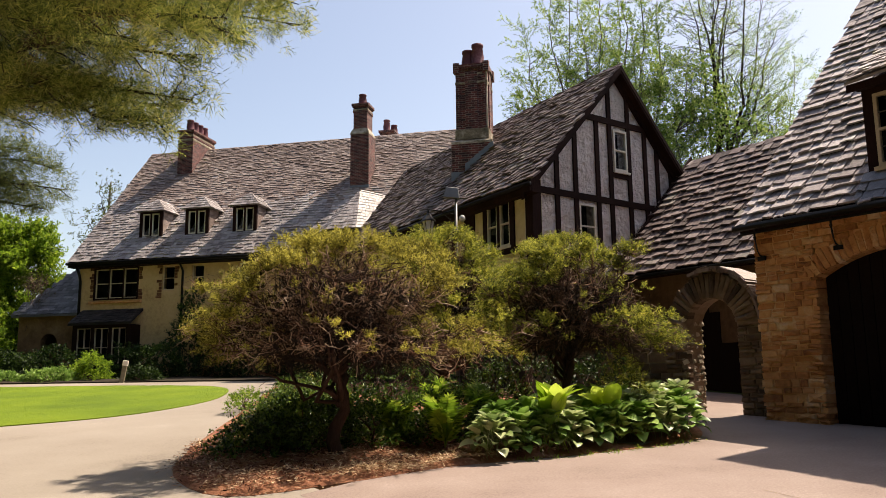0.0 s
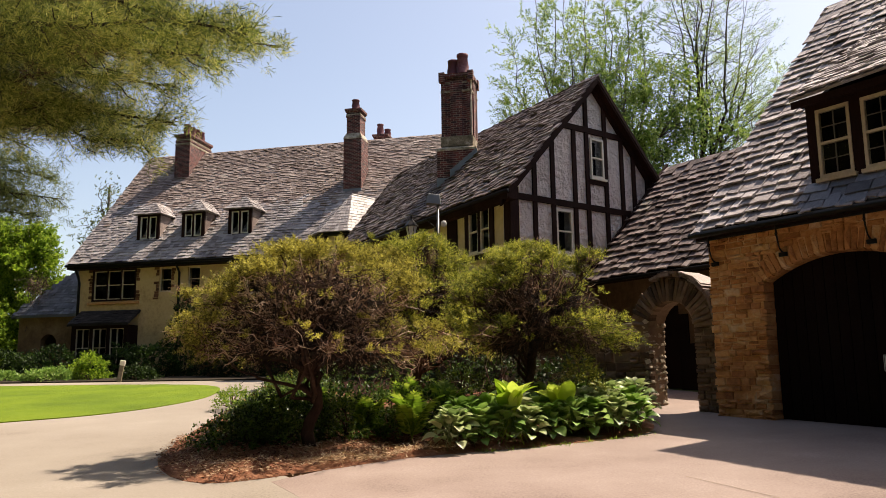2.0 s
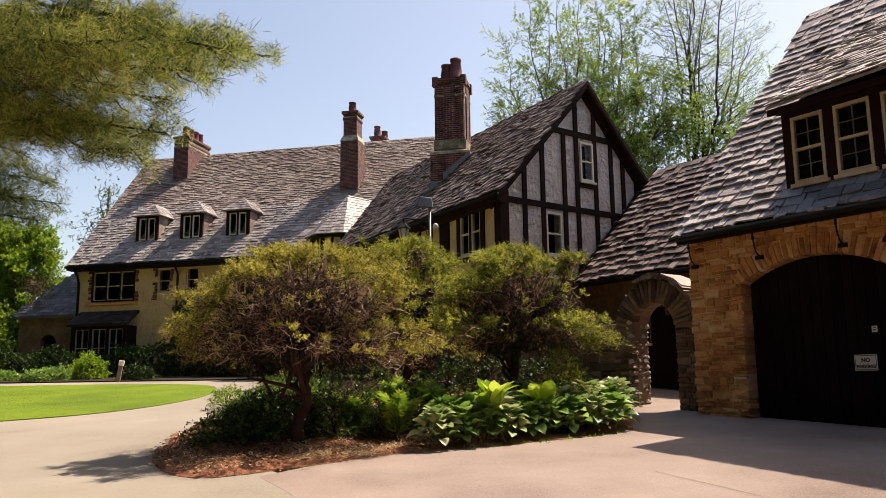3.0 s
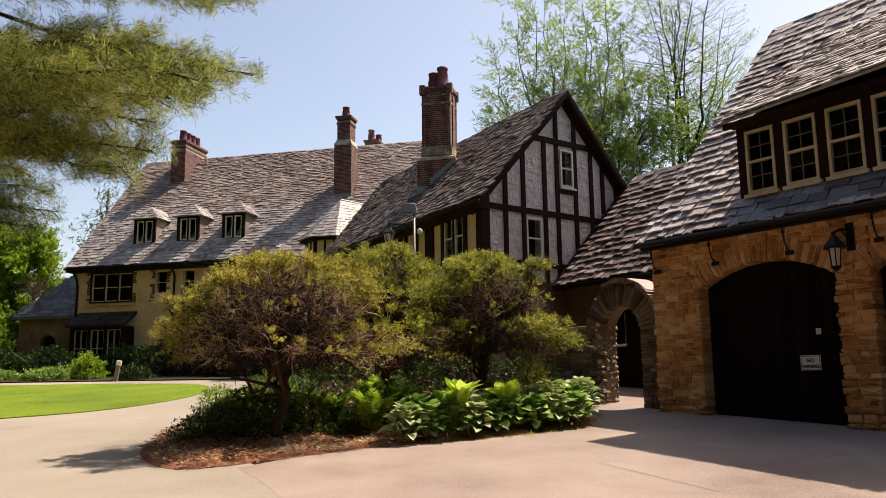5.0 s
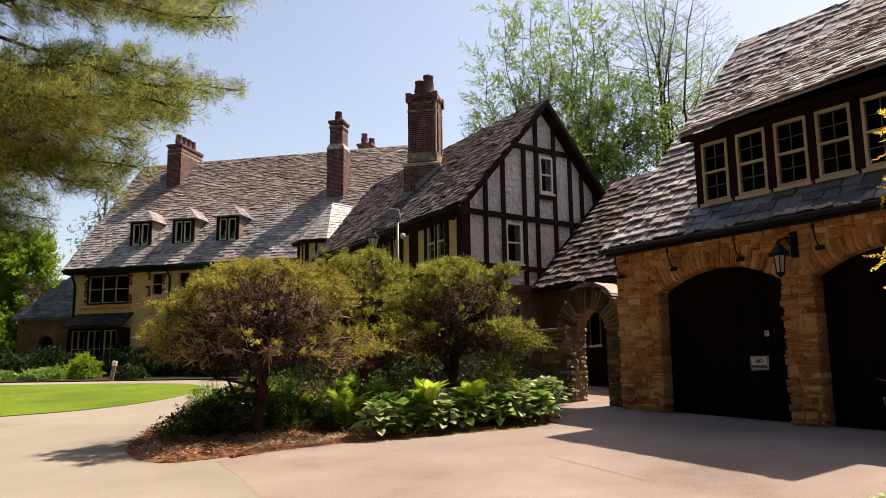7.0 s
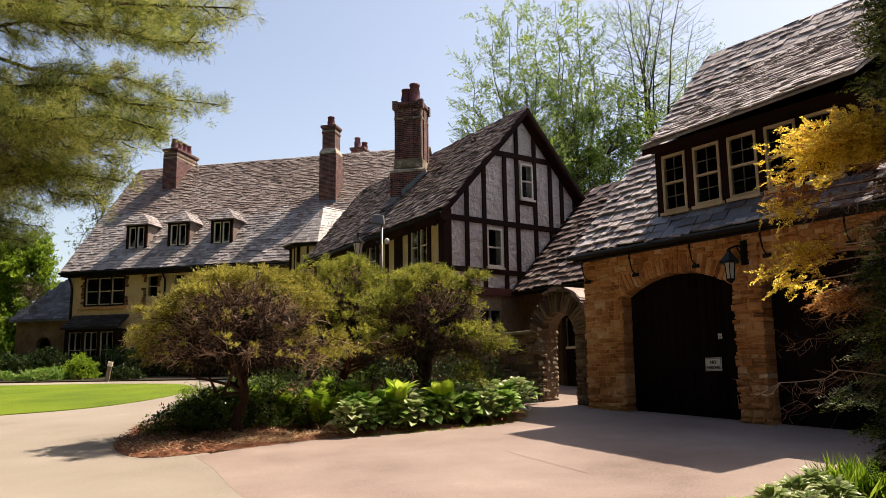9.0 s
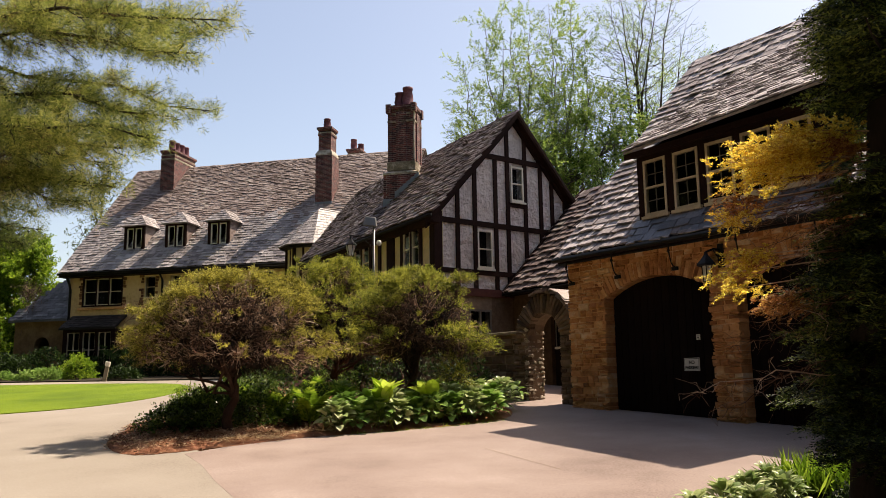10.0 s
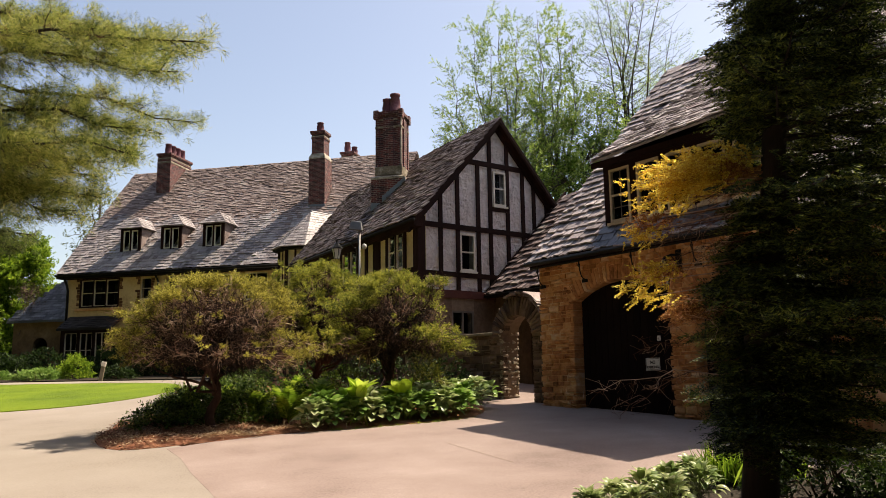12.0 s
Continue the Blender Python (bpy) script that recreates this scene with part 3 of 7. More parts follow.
SEAM = [(-1.55, 8.95), (-0.96, 7.88), (-0.4, 6.6), (0.24, 5.29), (2.6, 0.2), (5.0, -5.2), (7.5, -11)]
DRIVE_EDGE = [(-40, -11), (-40, 33.0), (-20, 33.6), (-12, 34.2), (-6.5, 34.4), (-5.4, 33.0), (-4.4, 24.0), (-3.4, 14.0), (-2.6, 11.0)]
sheet("drive", DRIVE_EDGE + [(x + 0.25, y + 0.12) for x, y in SEAM], 0.0, DRIVE, 1.0, "pale cream concrete drive curving round a lawn", "driveway")
sheet("forecourt", [SEAM[0], (0.5, 11.5), (3.0, 12.6), (3.2, 19.0), yard(-7.0, 4.3), yard(11.5, 0.3), (17, -11)] + SEAM[:0:-1], 0.002, APRON, 1.0,
      "pinkish exposed-aggregate concrete forecourt with a thin joint", "pavement")
LAWN_LOOP = smooth_loop([(-8.6, 16.1), (-6.9, 17.3), (-6.0, 19.2), (-5.8, 21.4), (-6.5, 24.5), (-8.4, 27.2), (-12, 29.4), (-18, 30.4), (-30, 30), (-33, 20), (-22, 13.0), (-12.5, 14.3)], 5)
sheet("lawn", LAWN_LOOP, 0.02, LAWN, 0.7, "bright mown lawn island beside the drive", "lawn", 0.03)
BED = smooth_loop([(-2.36, 8.97), (-1.1, 9.55), (0.06, 10.35), (1.8, 10.95), (3.1, 11.55), (3.72, 12.15), (4.0, 13.2), (3.9, 14.6), (3.4, 17.5), (1.6, 20.6), (-2.5, 27.5), (-4.0, 33.0), (-6.2, 33.2), (-5.6, 28.5), (-4.9, 23.0),
                   (-4.35, 18.0), (-4.0, 14.2), (-3.75, 12.1), (-3.35, 10.3)], 4)
sheet("planting_bed", BED, 0.006, MULCH, 0.45, "red-brown mulched planting bed under the yews", "flower bed", 0.10)
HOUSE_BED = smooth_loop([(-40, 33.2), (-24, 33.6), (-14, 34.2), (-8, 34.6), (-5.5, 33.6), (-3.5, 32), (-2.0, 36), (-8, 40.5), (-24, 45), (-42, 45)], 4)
sheet("house_bed", HOUSE_BED, 0.05, DARK_SOIL, 1.2, "shrub bed along the house, its soil darkened for shade", "flower bed", 0.10)
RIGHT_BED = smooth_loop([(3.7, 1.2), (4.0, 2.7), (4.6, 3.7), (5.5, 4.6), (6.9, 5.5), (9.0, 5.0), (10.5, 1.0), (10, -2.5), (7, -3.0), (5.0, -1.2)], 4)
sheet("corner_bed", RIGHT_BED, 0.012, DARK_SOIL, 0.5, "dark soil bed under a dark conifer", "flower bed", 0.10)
# the thin joint sawn into the forecourt
jt = Shape()
ja, jb = Vector((3.2, 8.5, 0)), Vector((4.1, 6.6, 0))
for i in range(10):
    p, q = ja.lerp(jb, i / 10), ja.lerp(jb, (i + 1) / 10)
    d = (q - p).normalized().cross(Vector((0, 0, 1))) * 0.003
    cs = [(r.x, r.y, ground_level(r.x, r.y) + 0.009) for r in (p - d, q - d, q + d, p + d)]
    jt.slab(cs, (0, 0, 0.002))
tagged(part("pavement_joint", jt, MORTAR), "thin dark joint in the concrete forecourt", "joint", kind="structure")


# ---- main house ----
house = thing("main_house", "long tan stucco manor house with a steep slate roof", "house", at=HOUSE)
EAVE_Z, RIDGE_Y, RIDGE_Z, HOUSE_L = 7.42, 7.0, 15.05, 19.5
W_FRONT = 0.5
front_holes = [(1.21, 3.68, 5.52, 7.14), (5.05, 5.73, 5.88, 7.1), (6.66, 7.34, 5.88, 7.1), (1.1, 3.6, 2.2, 4.1), (9.2, 10.6, 5.6, 7.1), (11.4, 12.8, 5.6, 7.1)]
wl = Shape()
wall_cells(wl, 0.3, HOUSE_L - 0.3, 0.6, EAVE_Z, W_FRONT, W_FRONT + 0.4, front_holes)
part("front_wall", wl, TAN_STUCCO, house)
for x in (0.3, HOUSE_L - 0.45):
    part("gable_wall", Shape().slab([(x, W_FRONT + 0.4, 0.6), (x, 2 * RIDGE_Y - 0.9, 0.6), (x, 2 * RIDGE_Y - 0.9, EAVE_Z + 0.2), (x, RIDGE_Y, RIDGE_Z - 0.35), (x, W_FRONT + 0.4, EAVE_Z + 0.2)], (0.4, 0, 0)),
         CREAM_STUCCO if x > 5 else TAN_STUCCO, house)
part("back_wall", Shape().box((0.7, 2 * RIDGE_Y - 0.9, 0.6), (HOUSE_L - 0.7, 2 * RIDGE_Y - 0.5, EAVE_Z)), TAN_STUCCO, house)
slope = Vector((0, RIDGE_Y, RIDGE_Z - EAVE_Z))
dk = Shape()
dk.slab([(-0.05, 0.0, EAVE_Z), (HOUSE_L, 0.0, EAVE_Z), (HOUSE_L, RIDGE_Y, RIDGE_Z), (-0.05, RIDGE_Y, RIDGE_Z)], (0, 0, -0.16))
dk.slab([(-0.05, 2 * RIDGE_Y, EAVE_Z), (-0.05, RIDGE_Y, RIDGE_Z), (HOUSE_L, RIDGE_Y, RIDGE_Z), (HOUSE_L, 2 * RIDGE_Y, EAVE_Z)], (0, 0, -0.16))
part("roof_deck", dk, TIMBER, house)
sl = Shape()
su = Shape()
roof_slates(sl, (-0.08, -0.04, EAVE_Z), (1, 0, 0), slope, HOUSE_L + 0.1, slope.length, 0.25, 0.30, 0.028, jitter=1.1, taper=0.55, upper=su)
roof_slates(sl, (HOUSE_L + 0.08, 2 * RIDGE_Y + 0.04, EAVE_Z), (-1, 0, 0), (0, -RIDGE_Y, RIDGE_Z - EAVE_Z), HOUSE_L + 0.1, slope.length, 0.42, 0.5, 0.02)
part("slate_covering", sl, GREY_SLATE, house, "weathered blue-grey roof slates of the lower courses", kind="stuff")
part("upper_slate_covering", su, SLATE, house, "weathered brown roof slates of the upper courses", kind="stuff")
rc = Shape()
x = -0.08
while x < HOUSE_L:
    w = rng.uniform(0.35, 0.5)
    z = RIDGE_Z + rng.uniform(0, 0.02)
    rc.slab([(x, RIDGE_Y - 0.2, z - 0.19), (x, RIDGE_Y, z + 0.05), (x, RIDGE_Y + 0.2, z - 0.19), (x, RIDGE_Y, z - 0.03)], (w - 0.012, 0, 0))
    x += w
part("ridge_capping", rc, SLATE, house, kind="stuff")
part("gutter", Shape().tube([(-0.1, -0.08, EAVE_Z - 0.08), (HOUSE_L, -0.08, EAVE_Z - 0.08)], 0.07, 0.07, 8).box((-0.05, -0.02, EAVE_Z - 0.26), (HOUSE_L, 0.03, EAVE_Z - 0.14)), IRON, house, "dark eaves gutter", True)
part("soffit", Shape().box((0.0, 0.03, EAVE_Z - 0.26), (HOUSE_L, W_FRONT, EAVE_Z - 0.2)), TIMBER, house)
part("downpipe", Shape().tube([(0.42, -0.02, EAVE_Z - 0.12), (0.42, 0.3, EAVE_Z - 0.6), (0.42, 0.42, EAVE_Z - 0.9), (0.42, 0.42, 3.2)], 0.07, 0.07, 8), IRON, house, smooth=True)
part("downpipe", Shape().tube([(6.22, -0.02, EAVE_Z - 0.12), (6.22, 0.42, EAVE_Z - 0.6), (6.22, 0.42, 1.2)], 0.06, 0.06, 8), IRON, house, smooth=True)
for x in (1.24, 2.055, 2.87):
    make_window(house, (x, W_FRONT + 0.05, 5.58), (1, 0, 0), (0, 1, 0), 0.78, 1.5, 1, 2, (1, 1), 0.045, TAN_PAINT, sill=False)
part("surround", wall_cells(Shape(), 1.16, 3.73, 5.5, 7.15, W_FRONT - 0.03, W_FRONT + 0.1, [(x, x + 0.78, 5.58, 7.08) for x in (1.24, 2.055, 2.87)]), TIMBER, house)
part("sill", Shape().box((0.95, W_FRONT - 0.12, 5.32), (3.95, W_FRONT + 0.05, 5.446)), STONE, house, bevel=0.015)
make_window(house, (5.05, W_FRONT + 0.08, 5.88), (1, 0, 0), (0, 1, 0), 0.68, 1.22, 1, 2, (1, 1), 0.055, TAN_PAINT)
make_window(house, (6.66, W_FRONT + 0.08, 5.88), (1, 0, 0), (0, 1, 0), 0.68, 1.22, 1, 2, (1, 1), 0.055, TAN_PAINT)
for x in (9.2, 11.4):
    make_window(house, (x, W_FRONT + 0.08, 5.6), (1, 0, 0), (0, 1, 0), 1.4, 1.5, 2, 1, (1, 2), 0.06)
# brown shadow and vine stains by the upper windows, as stones; a stone foot
STONES_TAN = stone_meshes(RUST_STONE)
for x0, x1, z0, z1, side in ((0.86, 1.15, 5.5, 7.1, -1), (3.74, 4.02, 5.5, 7.1, 1), (4.72, 5.04, 5.5, 7.1, -1), (5.74, 5.98, 6.1, 7.1, 1)):
    z = z0
    while z < z1 - 0.05:
        h, w = rng.uniform(0.1, 0.22), rng.uniform(0.4, 1.0) * (x1 - x0)
        if rng.uniform() < 0.8:
            ob = new("quoin_stone", STONES_TAN[int(rng.integers(8))])
            ob.parent = house
            ob.matrix_basis = Matrix.Translation((x0 if side > 0 else x1 - w, W_FRONT - 0.03, z)) @ Matrix.Diagonal((w, 0.1, h - 0.015, 1))
        z += h
# the bay with its own lean-to roof
bay = Shape()
BX0, BX1, BY, BZ = 0.72, 3.95, -0.35, 4.2
wall_cells(bay, BX0, BX1, 0.6, BZ, BY, BY + 0.15, [(0.98, 1.76, 2.1, 4.02), (1.96, 2.74, 2.1, 4.02), (2.94, 3.72, 2.1, 4.02)])
bay.box((BX0, BY + 0.15, 0.6), (BX0 + 0.15, W_FRONT, BZ)).box((BX1 - 0.15, BY + 0.15, 0.6), (BX1, W_FRONT, BZ))
bayp = part("bay", bay, TIMBER, house, "dark timber bay window with a slate lean-to roof")
for x in (0.98, 1.96, 2.94):
    make_window(house, (x, BY + 0.03, 2.1), (1, 0, 0), (0, 1, 0), 0.78, 1.92, 2, 2, (1, 1), 0.035, TAN_PAINT, sill=False)
br = Shape()
br.slab([(BX0 - 0.15, BY - 0.2, 4.26), (BX1 + 0.12, BY - 0.2, 4.26), (BX1 + 0.12, W_FRONT, 5.0), (BX0 + 0.25, W_FRONT, 5.0)], (0, 0, -0.1))
roof_slates(br, (BX0 - 0.1, BY - 0.22, 4.27), (1, 0, 0), (0, W_FRONT - BY + 0.2, 0.74), BX1 - BX0 + 0.22, 1.25, 0.21, 0.3, 0.02)
part("bay_roof", br, DARK_SLATE, bayp)

# three hipped dormers
for i, x0 in enumerate((3.18, 5.8, 8.46)):
    X0, X1, YF, ZB, ZT = x0, x0 + 1.3, 1.15, 8.62, 10.1
    dm = Shape()
    wall_cells(dm, X0, X1, ZB, ZT, YF, YF + 0.12, [(X0 + 0.17, X0 + 0.6, ZB + 0.19, ZT - 0.1), (X0 + 0.7, X0 + 1.13, ZB + 0.19, ZT - 0.1)])
    for xx in (X0, X1 - 0.12):
        dm.slab([(xx, YF + 0.12, ZB), (xx, YF + 0.12, ZT), (xx, 2.55, ZT)], (0.12, 0, 0))
    dp = part("dormer", dm, TIMBER, house, "small hipped slate dormer with paired casements")
    for xx in (X0 + 0.17, X0 + 0.7):
        make_window(house, (xx, YF + 0.03, ZB + 0.19), (1, 0, 0), (0, 1, 0), 0.43, 1.19, 1, 1, (1, 1), 0.06, sill=False)
    for xx, s in ((X0 - 0.012, -1), (X1 + 0.002, 1)):
        part("cheek", Shape().slab([(xx, YF + 0.1, ZB), (xx, YF + 0.1, ZT - 0.02), (xx, 2.5, ZT - 0.02)], (0.01, 0, 0)), SLATE, dp)
    e = 0.2
    xm = (X0 + X1) / 2
    a, b = (X0 - e, YF - e, ZT), (X1 + e, YF - e, ZT)
    r0, r1 = (xm, YF + 0.55, ZT + 0.78), (xm, 3.2, ZT + 0.78)
    c, d = (X1 + e, 2.75, ZT), (X0 - e, 2.75, ZT)
    rf = Shape().add([a, b, r0, r1, c, d], [(0, 1, 2), (1, 4, 3, 2), (0, 2, 3, 5), (0, 5, 4, 1)])
    facet_courses(rf, a, b, r0, r0, 5)
    facet_courses(rf, b, c, r1, r0, 5)
    facet_courses(rf, d, a, r0, r1, 5)
    part("dormer_roof", rf, GREY_SLATE, dp)


def stack(parent, cx, cy, w, d, z0, z1, z2, pots, shrink=0.1, slope=0.28, flash=0.5):
    """A brick chimney: a broad foot, a stone weathering, a narrower shaft with a corbelled head, and its pots."""
    a, b = w / 2, d / 2
    ch = box_uv(part("chimney", Shape().box((cx - a, cy - b, z0), (cx + a, cy + b, z1)).box((cx - a + shrink, cy - b + shrink, z1), (cx + a - shrink, cy + b - shrink, z2)), BRICK, parent, "dark red brick chimney stack"))
    s = Shape()
    vs = [(cx + i * (a + 0.015), cy + j * (b + 0.015), z1 - 0.05) for i, j in ((-1, -1), (1, -1), (1, 1), (-1, 1))]
    vs += [(cx + i * (a + 0.015), cy + j * (b + 0.015), z1 + 0.03) for i, j in ((-1, -1), (1, -1), (1, 1), (-1, 1))]
    vs += [(cx + i * (a - shrink + 0.02), cy + j * (b - shrink + 0.02), z1 + slope) for i, j in ((-1, -1), (1, -1), (1, 1), (-1, 1))]
    s.add(vs, [(3, 2, 1, 0), (8, 9, 10, 11)] + [(k * 4 + i, k * 4 + (i + 1) % 4, k * 4 + 4 + (i + 1) % 4, k * 4 + 4 + i) for k in (0, 1) for i in range(4)])
    part("weathering", s, CHIMNEY_STONE, ch)
    a2, b2 = a - shrink, b - shrink
    hd = Shape()
    for k, (g, za, zb) in enumerate(((0.035, z2 - 0.42, z2 - 0.32), (0.05, z2 - 0.14, z2 - 0.07), (0.09, z2 - 0.07, z2 + 0.06))):
        hd.box((cx - a2 - g, cy - b2 - g, za), (cx + a2 + g, cy + b2 + g, zb))
    box_uv(part("head", hd, BRICK, ch))
    part("band", Shape().box((cx - a2 - 0.025, cy - b2 - 0.025, z2 - 0.31), (cx + a2 + 0.025, cy + b2 + 0.025, z2 - 0.24)), CHIMNEY_STONE, ch)
    for px, py, h in pots:
        chimney_pot(ch, cx + px, cy + py, z2 + 0.06, h)
    if flash:
        part("flashing", Shape().box((cx - a - 0.012, cy - b - 0.012, z0), (cx + a + 0.012, cy + b + 0.012, z0 + flash)), LEAD, ch)
    return ch


stack(house, 3.2, 6.45, 0.95, 2.5, 12.4, 15.2, 15.75, [(0, y, 0.72) for y in (-0.8, -0.27, 0.27, 0.8)], 0.03, slope=0.08, flash=0)
stack(house, 14.4, 3.95, 1.0, 1.1, 10.4, 14.15, 15.75, [(-0.02, 0, 0.62)], 0.12, flash=0.95)
stack(house, 13.9, 10.5, 1.0, 1.3, 10.8, 15.6, 16.3, [(-0.12, -0.2, 0.75), (0.2, 0.3, 0.55)], 0.08, flash=0)

part("barge_board", Shape().slab([(HOUSE_L, -0.05, EAVE_Z - 0.1), (HOUSE_L, RIDGE_Y, RIDGE_Z - 0.02), (HOUSE_L, RIDGE_Y, RIDGE_Z - 0.3), (HOUSE_L, 0.15, EAVE_Z - 0.25)], (0.06, 0, 0)), TIMBER, house)
# porch lean-to at the far end of the house
pw = Shape()
PX0, PX1, PY, PZ = -3.45, 0.3, 0.85, 4.95
arch = [(-1.58 + 0.5 * math.cos(a), 3.4 + 0.52 * math.sin(a)) for a in np.linspace(0, math.pi, 9)]
pw.slab([(PX0, PY, 0.6), (-2.08, PY, 0.6), (-2.08, PY, PZ), (PX0, PY, PZ)], (0, 0.35, 0)).slab([(-1.08, PY, 0.6), (PX1, PY, 0.6), (PX1, PY, PZ), (-1.08, PY, PZ)], (0, 0.35, 0))
for (xa, za), (xb, zb) in zip(arch, arch[1:]):
    pw.slab([(xb, PY, zb), (xa, PY, za), (xa, PY, PZ), (xb, PY, PZ)], (0, 0.35, 0))
pw.box((PX0, PY + 0.35, 0.6), (PX0 + 0.35, 5.0, PZ)).box((PX0, 5.0, 0.6), (PX1, 5.3, PZ))
part("porch_wall", pw, PORCH_STUCCO, house, "porch wall coloured brown for tree shade, with a round-arched opening")
pr = Shape()
pa, pb, pc, pd = (PX0 - 0.25, PY - 0.3, PZ - 0.05), (0.3, PY - 0.3, PZ - 0.05), (0.3, 3.1, 8.0), (-0.95, 3.1, 8.0)
pr.slab([pa, pb, pc, pd], (0, 0, -0.12)).slab([pa, pd, (-0.95, 4.2, 8.0), (PX0 - 0.25, 5.4, PZ - 0.05)], (0, 0, -0.12)).slab([pd, pc, (0.3, 5.4, 5.0), (PX0 - 0.25, 5.4, 5.0)], (0, 0, -0.1))
up = Vector((0, 3.1 - PY + 0.3, 3.1))
roof_slates(pr, pa, (1, 0, 0), up, 4.0, up.length, 0.21, 0.3, 0.02, keep=lambda px, py, H=up.length: px > 2.75 * py / H - 0.1)
part("porch_roof", pr, SHADOW_SLATE, house, "porch roof slates coloured dark blue-grey for shadow")

# polygonal stair turret in the angle
TUR = HOUSE.inverted() @ Vector((-4.0, 35.75, 0))
tu = Shape().lathe([(1.25, 1.0), (1.25, 7.7)], (TUR.x, TUR.y, 0), 8, 0.5)
turret = part("turret", tu, CREAM_STUCCO, house, "polygonal cream stucco turret with dark corner posts and slate cap")
for j in range(8):
    a = 2 * math.pi * (j + 0.5) / 8
    x, y = TUR.x + 1.25 * math.cos(a), TUR.y + 1.25 * math.sin(a)
    part("corner_post", Shape().lathe([(0.1, 1.0), (0.1, 7.7)], (x, y, 0), 6), TIMBER, turret)
    am = 2 * math.pi * j / 8
    n = Vector((math.cos(am), math.sin(am), 0))
    c = Vector((TUR.x, TUR.y, 0)) + n * 1.155
    al = Vector((-n.y, n.x, 0))
    part("panel_post", placed(Shape().box((-0.05, -0.03, 6.0), (0.05, 0.05, 7.66)), c, al, -n), TIMBER, turret)
tr = Shape()
inv = HOUSE.inverted()
A1, A2 = inv @ Vector((-3.75, 36.1, 9.85)), inv @ Vector((-2.5, 37.5, 9.85))
cap = [Vector((TUR.x + 1.72 * math.cos(2 * math.pi * (j + 0.5) / 8), TUR.y + 1.72 * math.sin(2 * math.pi * (j + 0.5) / 8), 7.74)) for j in range(8)]
for j in range(8):
    p, q = cap[j], cap[(j + 1) % 8]
    face = math.degrees(2 * math.pi * (j + 1) / 8) % 360
    if face in (315.0, 135.0):
        r, s_ = (A2, A1) if face == 315.0 else (A1, A2)
    elif face in (0.0, 45.0, 90.0):
        r = s_ = A2
    else:
        r = s_ = A1
    facet_courses(tr, p, q, r, s_, 13, 0.19, 0.012)
tr.add([tuple(c) for c in cap], [tuple(range(7, -1, -1))])
tr.tube([A1, A2], 0.05, 0.05, 6)
part("turret_roof", tr, GREY_SLATE, turret)
part("turret_gutter", Shape().lathe([(1.5, 7.62), (1.6, 7.66), (1.6, 7.74), (1.5, 7.74)], (TUR.x, TUR.y, 0), 8, 0.5), IRON, turret)


# ---- garage ----
garage = thing("garage", "stone carriage garage with arched doorways and a steep slate roof", "garage", at=GARAGE)
G_LEN, G_EZ, G_EW, G_RW, G_RZ = 11.0, 3.76, -0.15, 5.4, 9.72
DOORS = [(1.1, 3.7), (4.33, 6.93), (8.0, 10.4)]
SPRING, CROWN = 2.74, 3.1


def arch_z(x, a, b):
    """Height of the doorway's flat arch at x."""
    h, half = CROWN - SPRING, (b - a) / 2
    r = (half * half + h * h) / (2 * h)
    return CROWN - r + math.sqrt(max(0.0, r * r - (x - (a + b) / 2) ** 2))


gw = Shape()
edges = [0.02] + [e for d in DOORS for e in d] + [G_LEN - 0.2]
for k, (a, b) in enumerate(zip(edges[::2], edges[1::2])):
    gw.box((a + (0.05 if k else 0), 0.03, -0.6), (b - 0.05, 0.4, G_EZ))
for a, b in DOORS:
    n = 12
    for i in range(n):
        xa, xb = a + (b - a) * i / n, a + (b - a) * (i + 1) / n
        gw.slab([(xa, 0.03, arch_z(xa, a, b) + 0.04), (xb, 0.03, arch_z(xb, a, b) + 0.04), (xb, 0.03, G_EZ), (xa, 0.03, G_EZ)], (0, 0.37, 0))
part("front_wall", gw, STONE, garage)
for x in (0.02, G_LEN - 0.6):
    part("gable_wall", Shape().slab([(x, 0.4, -0.6), (x, 10.4, -0.6), (x, 10.4, G_EZ), (x, G_RW, G_RZ - 0.3), (x, 0.4, G_EZ + 0.2)], (0.4, 0, 0)), STONE, garage)
part("back_wall", Shape().box((0.4, 10.4, -0.6), (G_LEN - 0.2, 10.8, G_EZ)), STONE, garage)
part("inner_floor", Shape().box((0.4, 0.4, -0.3), (G_LEN - 0.6, 10.4, 0.1)), MORTAR, garage)
# doors of upright boards, set back in the arches
for a, b in DOORS:
    dr = part("garage_door", Shape().box((a, 0.30, -0.3), (b, 0.34, 3.2)), DOOR_WOOD, garage, "black-brown boarded garage door in a stone arch")
    k = 14
    for i in range(k):
        xa, xb = a + (b - a) * i / k, a + (b - a) * (i + 1) / k
        part("board", Shape().box((xa + 0.006, 0.27, -0.2), (xb - 0.006, 0.30, 3.15)), DOOR_WOOD, dr)
